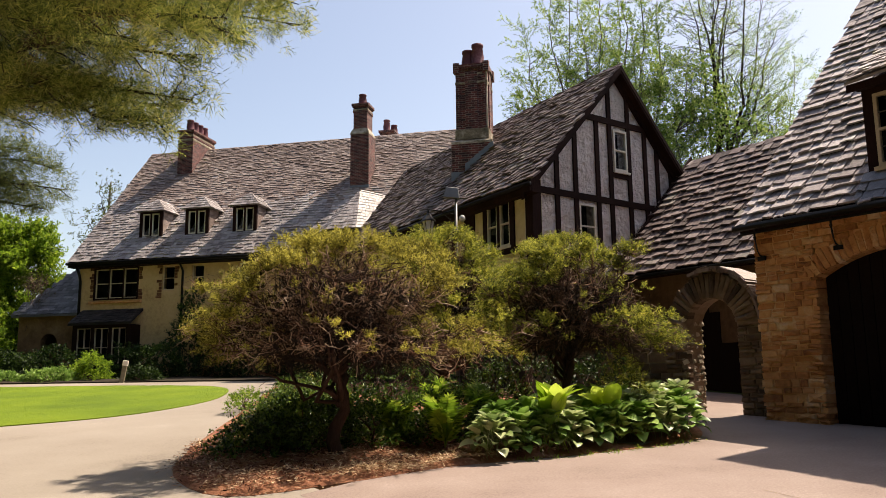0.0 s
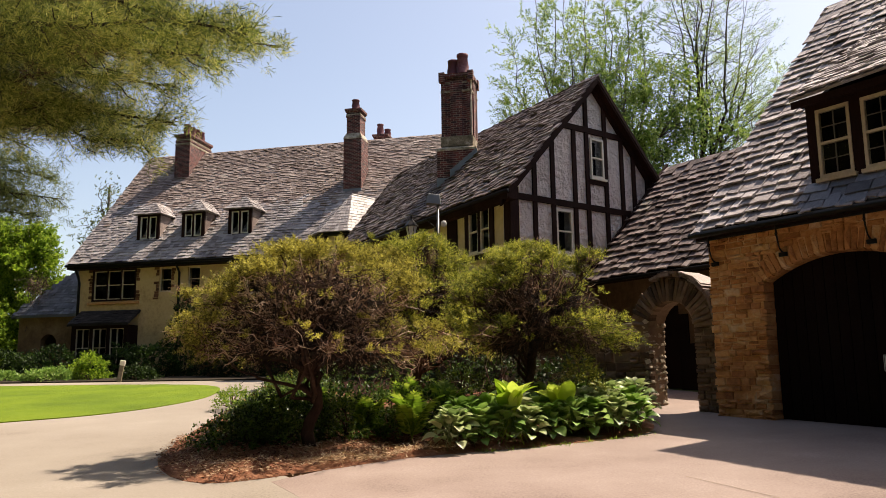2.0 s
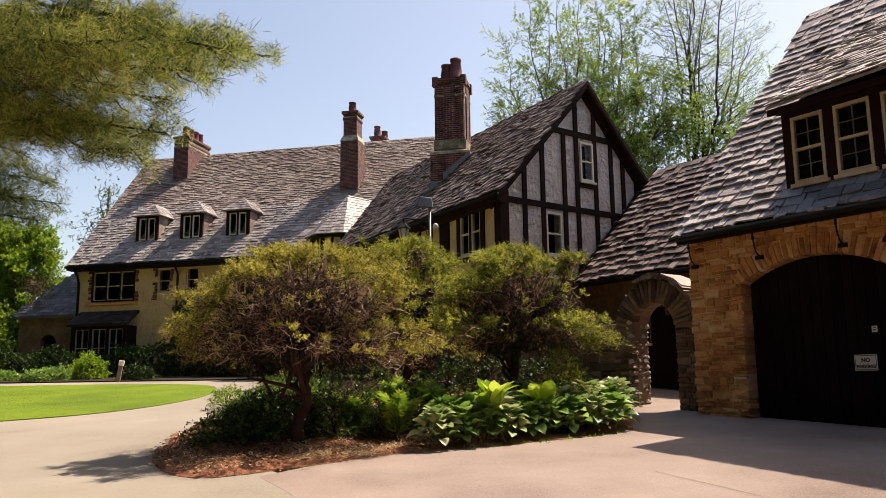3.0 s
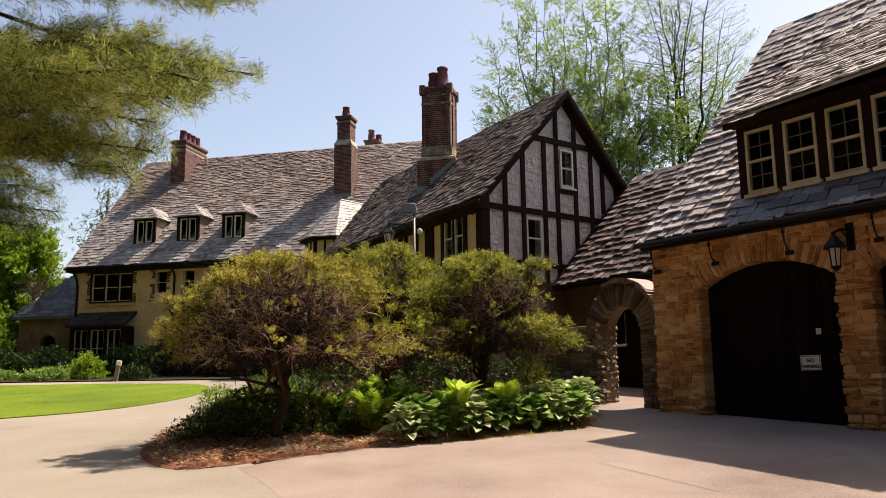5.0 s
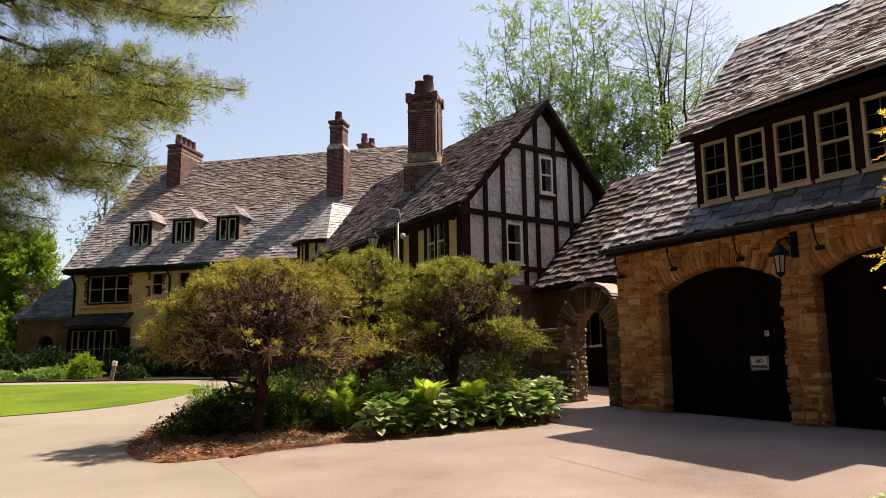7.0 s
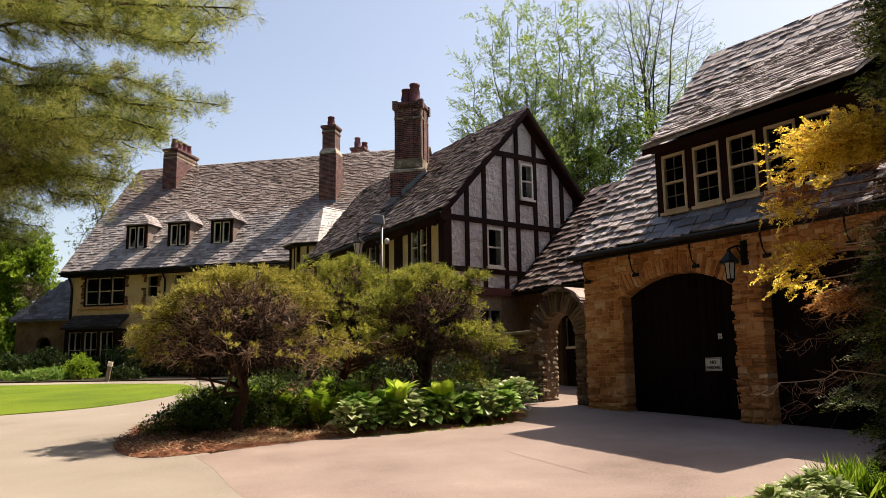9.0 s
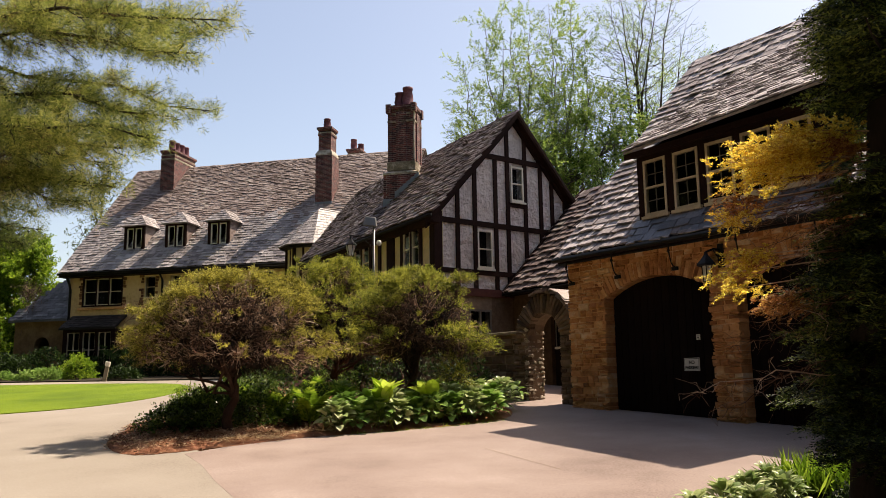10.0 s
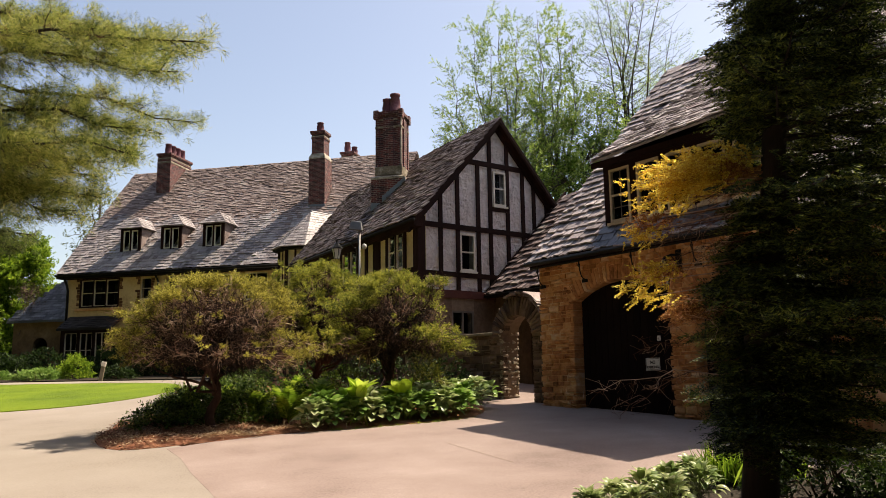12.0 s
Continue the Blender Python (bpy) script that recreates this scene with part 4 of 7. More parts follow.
# sign on the first door
sign = thing("no_parking_sign", "small white no parking sign screwed to the garage door", "sign", at=GARAGE)
SX, SZ = 2.87, 1.19
part("plate", Shape().box((SX, 0.245, SZ), (SX + 0.36, 0.256, SZ + 0.25)), SIGN_WHITE, sign, bevel=0.004)
part("border", wall_cells(Shape(), SX + 0.012, SX + 0.348, SZ + 0.012, SZ + 0.238, 0.2435, 0.2445, [(SX + 0.02, SX + 0.34, SZ + 0.02, SZ + 0.23)]), SIGN_BLACK, sign)
for word, z, size in (("NO", SZ + 0.135, 0.085), ("PARKING", SZ + 0.04, 0.072)):
    cu = bpy.data.curves.new("lettering", "FONT")
    cu.body, cu.size, cu.align_x, cu.extrude = word, size, "CENTER", 0.001
    cu.offset = 0.0035
    tmp = new("lettering_curve", cu)
    bpy.context.view_layer.update()
    me = bpy.data.meshes.new_from_object(tmp.evaluated_get(bpy.context.evaluated_depsgraph_get()))
    bpy.data.objects.remove(tmp)
    me.materials.clear()
    me.materials.append(SIGN_BLACK)
    ob = new("lettering", me)
    ob.parent = sign
    ob.matrix_basis = Matrix.Translation((SX + 0.18, 0.242, z)) @ pose(0, 0, 0, 90, 0, 0)
notice = thing("small_notice", "tiny pale notice on the garage door", "notice", at=GARAGE)
part("card", Shape().box((3.19, 0.25, 1.78), (3.275, 0.256, 1.88)), SIGN_WHITE, notice)
part("printing", Shape().box((3.205, 0.2475, 1.845), (3.26, 0.2495, 1.855)).box((3.205, 0.2475, 1.815), (3.25, 0.2495, 1.825)).box((3.205, 0.2475, 1.795), (3.26, 0.2495, 1.802)), SIGN_BLACK, notice)

# roof
gs = Vector((0, G_RW - G_EW, G_RZ - G_EZ))
D0, D1, DW, DZ = 2.0, 6.25, 0.2, 4.24
gd = Shape()
gd.slab([(-0.12, G_EW, G_EZ), (G_LEN, G_EW, G_EZ), (G_LEN, G_RW, G_RZ), (-0.12, G_RW, G_RZ)], (0, 0, -0.14))
gd.slab([(-0.12, 2 * G_RW - G_EW, G_EZ), (-0.12, G_RW, G_RZ), (G_LEN, G_RW, G_RZ), (G_LEN, 2 * G_RW - G_EW, G_EZ)], (0, 0, -0.14))
part("roof_deck", gd, TIMBER, garage)
groof = part("roof", Shape().box((0.3, G_RW - 0.05, G_RZ - 0.7), (G_LEN - 0.3, G_RW + 0.05, G_RZ - 0.3)), TIMBER, garage, "steep roof of uneven weathered slates")
SLATES = slate_meshes()
GARAGE_SLATES = slate_meshes(PURPLE_SLATE)
gt = Shape()
GH = gs.length


def past_dormer(px, py):
    """Clear of the dormer's face and cheeks."""
    y = G_EW + py * (G_RW - G_EW) / GH
    return not (D0 - 0.05 < px - 0.15 < D1 + 0.05 and 0.05 < y < 3.6)


roof_slates(gt, (-0.15, G_EW - 0.05, G_EZ - 0.01), (1, 0, 0), gs, G_LEN + 0.1, GH, 0.26, 0.32, 0.026, jitter=1.1, keep=past_dormer,
            pieces=(groof, GARAGE_SLATES, lambda px, py: px < 2.3 and py < 6.6))
roof_slates(gt, (G_LEN, 2 * G_RW - G_EW, G_EZ), (-1, 0, 0), (0, -(G_RW - G_EW), G_RZ - G_EZ), G_LEN + 0.1, GH, 0.5, 0.5, 0.03)
# steep apron of slates under the dormer
ap = Shape()
roof_slates(ap, (D0 - 0.1, G_EW - 0.02, G_EZ + 0.02), (1, 0, 0), (0, DW - G_EW, DZ - G_EZ), D1 - D0 + 0.2, 0.62, 0.21, 0.34, 0.024, jitter=1.0)
ap.slab([(D0 - 0.1, G_EW, G_EZ), (D1 + 0.1, G_EW, G_EZ), (D1 + 0.1, DW, DZ), (D0 - 0.1, DW, DZ)], (0, 0, -0.03))
part("slate_apron", ap, SHADOW_SLATE, groof, "slates under the dormer, coloured dark blue for shadow", kind="stuff")
# dormer roof
DL_W, DL_Z, DT_W = -0.08, 5.76, 4.3
DT_Z = G_EZ + (DT_W - G_EW) * (G_RZ - G_EZ) / (G_RW - G_EW)
du = Vector((0, DT_W - DL_W, DT_Z - DL_Z))
RISE = Vector((D1 - D0 + 0.32, -0.2, 0.12))                          # the lip is not quite level
gt.slab([(D0 - 0.12, DL_W, DL_Z), (D1 + 0.2, DL_W + RISE.y, DL_Z + RISE.z), (D1 + 0.2, DT_W + 0.3, DT_Z + 0.3), (D0 - 0.12, DT_W, DT_Z)], (0, 0, -0.05))
roof_slates(gt, (D0 - 0.14, DL_W - 0.03, DL_Z), RISE, du, D1 - D0 + 0.36, du.length + 0.1, 0.19, 0.28, 0.022, jitter=1.2)
part("slate_covering", gt, PURPLE_SLATE, groof, "uneven grey and brown roof slates", kind="stuff")
rc = Shape()
x = -0.15
while x < G_LEN:
    w = rng.uniform(0.35, 0.5)
    z = G_RZ + rng.uniform(0, 0.02)
    rc.slab([(x, G_RW - 0.17, z - 0.16), (x, G_RW, z + 0.05), (x, G_RW + 0.17, z - 0.16), (x, G_RW, z - 0.03)], (w - 0.012, 0, 0))
    x += w
part("ridge_capping", rc, PURPLE_SLATE, groof, kind="stuff")
# dormer wall and windows
dz1 = 5.62
win_x = [(2.17, 2.74), (2.93, 3.53), (3.71, 4.32), (4.49, 5.10), (5.28, 5.88)]
dwall = Shape()
wall_cells(dwall, D0, D1, DZ - 0.2, dz1 + 0.1, DW, DW + 0.15, [(a, b, 4.36, 5.54) for a, b in win_x])
for xx in (D0, D1 - 0.12):
    dwall.slab([(xx, DW + 0.15, DZ - 0.3), (xx, DW + 0.15, dz1 + 0.1), (xx, 3.6, DT_Z - 0.55), (xx, 3.4, 7.2)], (0.12, 0, 0))
dorm = part("dormer", dwall, TIMBER, garage, "long dark timber shed dormer with five sash windows")
for a, b in win_x:
    make_window(garage, (a, DW - 0.02, 4.36), (1, 0, 0), (0, 1, 0), b - a, 1.18, 1, 2, (2, 2), 0.052, TAN_PAINT, label="tan-painted sash window")
part("fascia", Shape().box((D0 - 0.1, DL_W + 0.01, DL_Z - 0.17), (D1 + 0.18, DL_W + 0.05, DL_Z - 0.052)).box((D0 - 0.05, DL_W + 0.05, DL_Z - 0.12), (D1 + 0.12, DW, DL_Z - 0.06)), TIMBER, dorm)
for i in range(14):
    x = D0 + 0.15 + i * 0.31
    part("drip_nail", Shape().box((x, DW - 0.05, DZ + 0.03), (x + 0.02, DW - 0.03, DZ + 0.06)), CAPSTONE, dorm)
# gutter and its wrought brackets
part("gutter", Shape().tube([(-0.2, G_EW - 0.07, G_EZ - 0.05), (G_LEN, G_EW - 0.07, G_EZ - 0.09)], 0.06, 0.06, 8).box((-0.12, G_EW + 0.0, G_EZ - 0.17), (G_LEN, G_EW + 0.03, G_EZ - 0.13)), IRON, garage, "black half-round gutter", True)
for x in (0.18, 1.52, 3.0, 4.5, 6.0, 7.5, 9.0):
    arc = [(x, -0.03 - 0.16 * math.sin(a) , 3.2 + 0.38 * (1 - math.cos(a)) ) for a in np.linspace(0, math.pi / 2, 7)]
    bk = Shape().tube(arc, 0.014, 0.014, 6).box((x - 0.07, -0.05, 3.13), (x + 0.07, -0.005, 3.2)).tube([(x, -0.19, 3.5), (x, -0.19, 3.72)], 0.016, 0.016, 6)
    bk.tube([(x, -0.19 + 0.035 * math.cos(a), 3.5 + 0.035 * math.sin(a)) for a in np.linspace(0, 5.5, 9)], 0.008, 0.008, 5)
    part("gutter_bracket", bk, IRON, garage, "curled wrought-iron bracket")
# stones of the front
STONES = stone_meshes(STONE)


def lay_stone(parent, meshes, m, size, name="stone"):
    ob = new(name, meshes[int(rng.integers(len(meshes)))])
    ob.parent = parent
    ob.matrix_basis = m @ Matrix.Diagonal((*size, 1))
    return ob


def courses(parent, meshes, x0, x1, z0, z1, y, top=None, lo=0.06, hi=0.15, wmin=0.13, wmax=0.40, proud=0.035, deep=0.0, keep=None):
    """Random-coursed stones on a wall face that looks along -y."""
    z = z0
    while z < z1 - 0.03:
        h = min(rng.uniform(lo, hi), z1 - z)
        x = x0
        while x < x1 - 0.02:
            w = rng.uniform(wmin, wmax)
            if x1 - x - w < wmin * 0.6:
                w = x1 - x
            w = min(w, x1 - x)
            if not (top and z + h > top(x + w / 2)) and (keep is None or keep(x + w / 2, z + h / 2)):
                end = deep and (x <= x0 or x + w >= x1)
                e0 = rng.uniform(-0.02, 0.03) if end and x <= x0 else 0.006
                e1 = rng.uniform(-0.02, 0.03) if end and x + w >= x1 else 0.006
                split = h * rng.uniform(0.35, 0.65) if h > 0.105 and w < 0.3 and rng.uniform() < 0.35 else h
                for za, zb in ((0, split), (split, h)):
                    if zb - za > 0.02:
                        lay_stone(parent, meshes, Matrix.Translation((x + e0, y - rng.uniform(0.2, 1.2) * proud, z + za + 0.006)) @ Matrix.Rotation(rng.normal(0, 0.012), 4, "Y"), (w - e0 - e1, deep if end else proud + 0.1, zb - za - 0.012))
            x += w
        z += h


for a, b in ((0.0, DOORS[0][0]), (DOORS[0][1], DOORS[1][0])):
    courses(garage, STONES, a, b, 0.1, 2.76, 0.03, deep=0.3)
courses(garage, STONES, DOORS[1][1], 8.0, -0.1, 2.76, 0.03, lo=0.16, hi=0.26, wmin=0.3, wmax=0.6, deep=0.3)


def over_arches(x, z):
    """Clear of the rings of arch stones."""
    for a, b in DOORS[:2]:
        h, half = CROWN - SPRING, (b - a) / 2
        r = (half * half + h * h) / (2 * h)
        if math.hypot(x - (a + b) / 2, z - (CROWN - r)) < r + 0.34 and a - 0.16 < x < b + 0.16:
            return False
    return True


courses(garage, STONES, 0.0, 7.4, 2.76, 3.72, 0.03, keep=over_arches)
for k, (a, b) in enumerate(DOORS[:2]):
    h, half = CROWN - SPRING, (b - a) / 2
    r = (half * half + h * h) / (2 * h)
    cz, cx = CROWN - r, (a + b) / 2
    lim = math.asin(half / r)
    n = 27
    for i in range(-1, n + 1):
        t = -lim + (i + 0.5) * 2 * lim / n
        L = min(rng.uniform(0.34, 0.44), (3.73 - cz) / math.cos(t) - r)
        if abs(math.sin(t) * (r + 0.3)) > half + 0.3:
            continue
        w = 2 * lim / n * r * 1.04
        r0 = r if 0 <= i < n else r + 0.06
        m = Matrix.Translation((cx + math.sin(t) * r0, 0.03 - rng.uniform(0.0, 0.025), cz + math.cos(t) * r0)) @ Matrix.Rotation(t, 4, "Y") @ Matrix.Translation((-w / 2, 0, 0))
        lay_stone(garage, STONES, m, (w - 0.012, 0.3 if 0 <= i < n else 0.12, L), "arch_stone")
# wall lantern between the doors
lan = thing("wall_lantern", "black iron wall lantern with grey glass on the garage pier", "wall lamp", at=GARAGE)
LX, LY, LZ = 3.93, -0.30, 2.78
part("bracket", Shape().box((LX + 0.06, -0.04, LZ + 0.28), (LX + 0.18, 0.03, LZ + 0.72)).tube([(LX + 0.12, 0.0, LZ + 0.6), (LX + 0.05, -0.15, LZ + 0.62), (LX, LY, LZ + 0.56)], 0.025, 0.02, 6).tube([(LX + 0.12, -0.02, LZ + 0.4), (LX + 0.1, -0.12, LZ + 0.5), (LX + 0.06, -0.16, LZ + 0.6)], 0.012, 0.012, 5), IRON, lan)
part("roof", Shape().lathe([(0.19, 0.30), (0.185, 0.335), (0.09, 0.44), (0.045, 0.5), (0.03, 0.56)], (LX, LY, LZ), 6), IRON, lan)
part("glass", Shape().lathe([(0.062, 0.02), (0.09, 0.34)], (LX, LY, LZ), 6), MILKGLASS, lan)
part("base", Shape().lathe([(0.02, -0.06), (0.05, -0.03), (0.085, 0.0), (0.085, 0.02)], (LX, LY, LZ), 6), IRON, lan)
for j in range(6):
    a = 2 * math.pi * j / 6
    part("bar", Shape().tube([(LX + 0.07 * math.cos(a), LY + 0.07 * math.sin(a), LZ + 0.01), (LX + 0.10 * math.cos(a), LY + 0.10 * math.sin(a), LZ + 0.35)], 0.011, 0.011, 4), IRON, lan)

# ---- low link between garage and gabled wing ----
link = thing("link_building", "low stone link with a mossy slate roof", "house", at=GARAGE)
L_EW, L_EZ, L_RW, L_RZ, L_X0, L_X1 = 4.0, 3.86, 7.75, 7.68, -6.98, 0.0
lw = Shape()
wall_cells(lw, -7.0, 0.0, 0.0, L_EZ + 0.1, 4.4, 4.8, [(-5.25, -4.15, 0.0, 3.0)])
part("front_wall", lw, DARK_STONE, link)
part("back_wall", Shape().box((-7.0, 10.8, 0.0), (0.0, 11.2, L_EZ)), GREY_STONE, link)
ldr = part("door", wall_cells(Shape(), -5.25, -4.15, 0.3, 3.0, 4.55, 4.6, [(-5.15, -4.78, 2.08, 2.9)]), DOOR_WOOD, link, "dark half-glazed door")
pn = part("pane", Shape().box((-5.15, 4.57, 2.08), (-4.78, 4.58, 2.9)), GLASS, ldr)
pn.visible_shadow = False
part("unlit_room_lining", Shape().box((-5.3, 5.3, 0.3), (-4.1, 5.32, 3.05)), DARK_ROOM, ldr)
part("glazing_rail", Shape().box((-5.22, 4.50, 2.0), (-4.74, 4.549, 2.07)), WHITE_PAINT, ldr)
for x in (-5.18, -4.775):
    part("glazing_stile", Shape().box((x, 4.52, 2.07), (x + 0.03, 4.549, 2.92)), MUNTIN, ldr)
part("side_panel", Shape().box((-4.148, 4.36, 0.3), (-3.4, 4.398, 2.0)).box((-4.148, 4.36, 2.0), (-3.85, 4.398, 2.75)), DOOR_WOOD, link, "black boarded panel beside the door")
lroof = part("roof", Shape().slab([(L_X0, L_EW, L_EZ), (L_X1, L_EW, L_EZ), (L_X1, L_RW, L_RZ), (L_X0, L_RW, L_RZ)], (0, 0, -0.14)).slab(
    [(L_X0, 2 * L_RW - L_EW, L_EZ), (L_X0, L_RW, L_RZ), (L_X1, L_RW, L_RZ), (L_X1, 2 * L_RW - L_EW, L_EZ)], (0, 0, -0.14)), TIMBER, link)
ls = Vector((0, L_RW - L_EW, L_RZ - L_EZ))
lt = Shape()
roof_slates(lt, (L_X0, L_EW - 0.05, L_EZ), (1, 0, 0), ls, L_X1 - L_X0, ls.length, 0.30, 0.34, 0.032, jitter=1.2, pieces=(lroof, slate_meshes(MOSSY_SLATE), lambda px, py: py < 4.6))
roof_slates(lt, (L_X1, 2 * L_RW - L_EW, L_EZ), (-1, 0, 0), (0, L_EW - L_RW, L_RZ - L_EZ), 7.0, ls.length, 0.5, 0.5, 0.03)
x = L_X0
while x < L_X1 - 0.2:
    w = rng.uniform(0.3, 0.45)
    z = L_RZ + rng.uniform(0, 0.03)
    lt.slab([(x, L_RW - 0.17, z - 0.16), (x, L_RW, z + 0.05), (x, L_RW + 0.17, z - 0.16), (x, L_RW, z - 0.03)], (w - 0.012, 0, 0))
    x += w
part("slate_covering", lt, MOSSY_SLATE, lroof, kind="stuff")
part("verge_board", Shape().slab([(-6.93, L_EW - 0.1, L_EZ - 0.06), (-6.93, L_RW, L_RZ + 0.04), (-6.93, L_RW, L_RZ + 0.16), (-6.93, L_EW - 0.1, L_EZ + 0.06)], (0.1, 0, 0)), TIMBER, link)
part("gutter", Shape().tube([(-6.9, L_EW - 0.1, L_EZ - 0.06), (0.0, L_EW - 0.1, L_EZ - 0.06)], 0.05, 0.05, 8), IRON, link, smooth=True)

# ---- arched stone gateway ----
gate = thing("stone_gateway", "thick arched stone gateway with a slated hood", "gateway", at=GARAGE)
GX0, GX1, GI0, GI1, GY0, GY1, GSP = -2.25, -0.05, -1.72, -0.64, 0.3, 0.85, 2.08
GC, GRI, GRO = (GI0 + GI1) / 2, (GI1 - GI0) / 2, 1.04
core = Shape()
ring = [(GX0 + 0.03, 0.2), (GX0 + 0.03, GSP)] + [(GC - (GRO - 0.03) * math.cos(t), GSP + (GRO - 0.03) * math.sin(t)) for t in np.linspace(0.02, math.pi - 0.02, 13)] + [(GX1, GSP), (GX1, 0.2), (GI1 + 0.03, 0.2), (GI1 + 0.03, GSP)]
ring += [(GC + (GRI + 0.03) * math.cos(t), GSP + (GRI + 0.03) * math.sin(t)) for t in np.linspace(0.05, math.pi - 0.05, 13)] + [(GI0 - 0.03, GSP), (GI0 - 0.03, 0.2)]
core.slab([(x, GY0 + 0.03, z) for x, z in ring], (0, GY1 - GY0 - 0.06, 0))
part("core", core, GREY_STONE, gate)
GSTONES = stone_meshes(GREY_STONE)
courses(gate, GSTONES, GX0, GI0, 0.3, GSP, GY0 + 0.03, proud=0.035)
courses(gate, GSTONES, GI1, GX1, 0.3, GSP, GY0 + 0.03, proud=0.035)
for i in range(25):
    t = math.pi * (i + 0.5) / 25
    w = math.pi / 25 * (GRI + GRO) / 2 * 1.0
    L = rng.uniform(0.42, 0.5)
    m = Matrix.Translation((GC + math.cos(t) * GRI, GY0 - rng.uniform(0, 0.02), GSP + math.sin(t) * GRI)) @ Matrix.Rotation(math.pi / 2 - t, 4, "Y") @ Matrix.Translation((-w / 2, 0, 0))
    lay_stone(gate, GSTONES, m, (w - 0.01, 0.2, L), "arch_stone")
# rough stones of the far reveal, which the sun rakes; paler stone adds to that light
REVEAL_STONES = stone_meshes(CHIMNEY_STONE)
z = 0.35
while z < 2.35:
    h = rng.uniform(0.05, 0.11)
    y = GY0
    while y < GY1 - 0.03:
        w = min(rng.uniform(0.09, 0.2), GY1 - y)
        m = Matrix.Translation((GI0 + rng.uniform(-0.035, 0.025), y + 0.005, z)) @ Matrix.Rotation(math.pi / 2 + rng.uniform(-0.05, 0.4), 4, "Z") @ Matrix.Rotation(rng.uniform(-0.75, -0.2), 4, "X")
        lay_stone(gate, REVEAL_STONES, m, (w - 0.01, 0.1, h - 0.012), "reveal_stone")
        y += w
    z += h
# slates laid over the arch's shoulders
for i in range(34):
    t = math.pi * (0.03 + 0.56 * i / 33)
    nrm = Vector((math.cos(t), 0, math.sin(t)))
    tan = Vector((-math.sin(t), 0, math.cos(t)))
    c = Vector((GC, GY0 - rng.uniform(0.0, 0.1), GSP)) + nrm * (GRO - 0.02 + rng.uniform(0, 0.07))
    ob = new("slate", SLATES[int(rng.integers(6))])
    ob.parent = gate
    m4 = Matrix((Vector((0, 1, 0)), tan, Vector((0, 1, 0)).cross(tan))).transposed().to_4x4()
    ob.matrix_basis = Matrix.Translation(c - tan * 0.13) @ m4 @ Matrix.Diagonal((GY1 - GY0 + 0.1, rng.uniform(0.16, 0.32), rng.uniform(0.03, 0.07), 1))
# garden wall running from the gateway
gwall = thing("garden_wall", "low stone garden wall with a flat coping", "wall", at=GARAGE)
part("core", Shape().box((-6.6, 0.55, 0.1), (GX0, 0.9, 2.2)), MORTAR, gwall)
part("coping", Shape().box((-6.7, 0.47, 2.2), (GX0 - 0.02, 0.98, 2.28)), CAPSTONE, gwall, bevel=0.012)
courses(gwall, GSTONES, -5.2, GX0, 0.3, 2.19, 0.55, lo=0.12, hi=0.22, wmin=0.25, wmax=0.55)

# ---- half-timbered wing ----
wing = thing("half_timbered_wing", "gabled wing with dark timber framing and rough grey stucco", "house")
WO = Vector((2.45, 20.5, 0)) - Vector((0.809, 0.588, 0)) * 1.5      # grid point w = 0 on the gable face
WU = Vector((math.cos(radians(36)), math.sin(radians(36)), 0))
WB = Vector((math.cos(radians(120)), math.sin(radians(120)), 0))
WN = Vector((WU.y, -WU.x, 0))                                        # outward from the gable


def wp(w, back, z, out=0.0):
    return tuple(WO + WU * w + WB * back + WN * out + Vector((0, 0, z)))


WL, WR, WPK, WE, WRZ, WEZ = 1.32, 8.0, 4.6, 1.02, 10.06, 6.18
WSL = (WRZ - WEZ) / (WPK - WE)


def rake_z(w):
    return WRZ - abs(w - WPK) * WSL


def gslab(shape, pts, o0, o1):
    """A polygon of (w, z) on the gable, from o0 to o1 outward."""
    return shape.slab([wp(w, 0, z, o0) for w, z in pts], WN * (o1 - o0))


gb = Shape()
holes = [(2.98, 3.6, 4.62, 5.88), (4.45, 5.0, 6.98, 8.19), (2.58, 3.48, 2.5, 3.3)]
ws = sorted({WL, WR, WPK, *[h for q in holes for h in q[:2]]})
for a, b in zip(ws, ws[1:]):
    cuts = sorted((h[2], h[3]) for h in holes if h[0] < (a + b) / 2 < h[1])
    z = 0.4
    for c, d in cuts:
        gslab(gb, [(a, z), (b, z), (b, c), (a, c)], -0.3, 0.0)
        z = d
    gslab(gb, [(a, z), (b, z), (b, rake_z(b) - 0.15), (a, rake_z(a) - 0.15)], -0.3, 0.0)
part("gable_wall", gb.weld(), GREY_STUCCO, wing)
# stone foot of the gable
sf = Shape()
for a, b, c, d in ((WL - 0.04, 2.58, 0.4, 3.7), (3.48, WR, 0.4, 3.7), (2.58, 3.48, 0.4, 2.5), (2.58, 3.48, 3.3, 3.7)):
    gslab(sf, [(a, c), (b, c), (b, d), (a, d)], 0.0, 0.06)
part("stone_foot", sf, GREY_STONE, wing)


def beam(pts, o=0.055, name="beam", material=None):
    part(name, gslab(Shape(), pts, -0.02, o), material or TIMBER, wing)


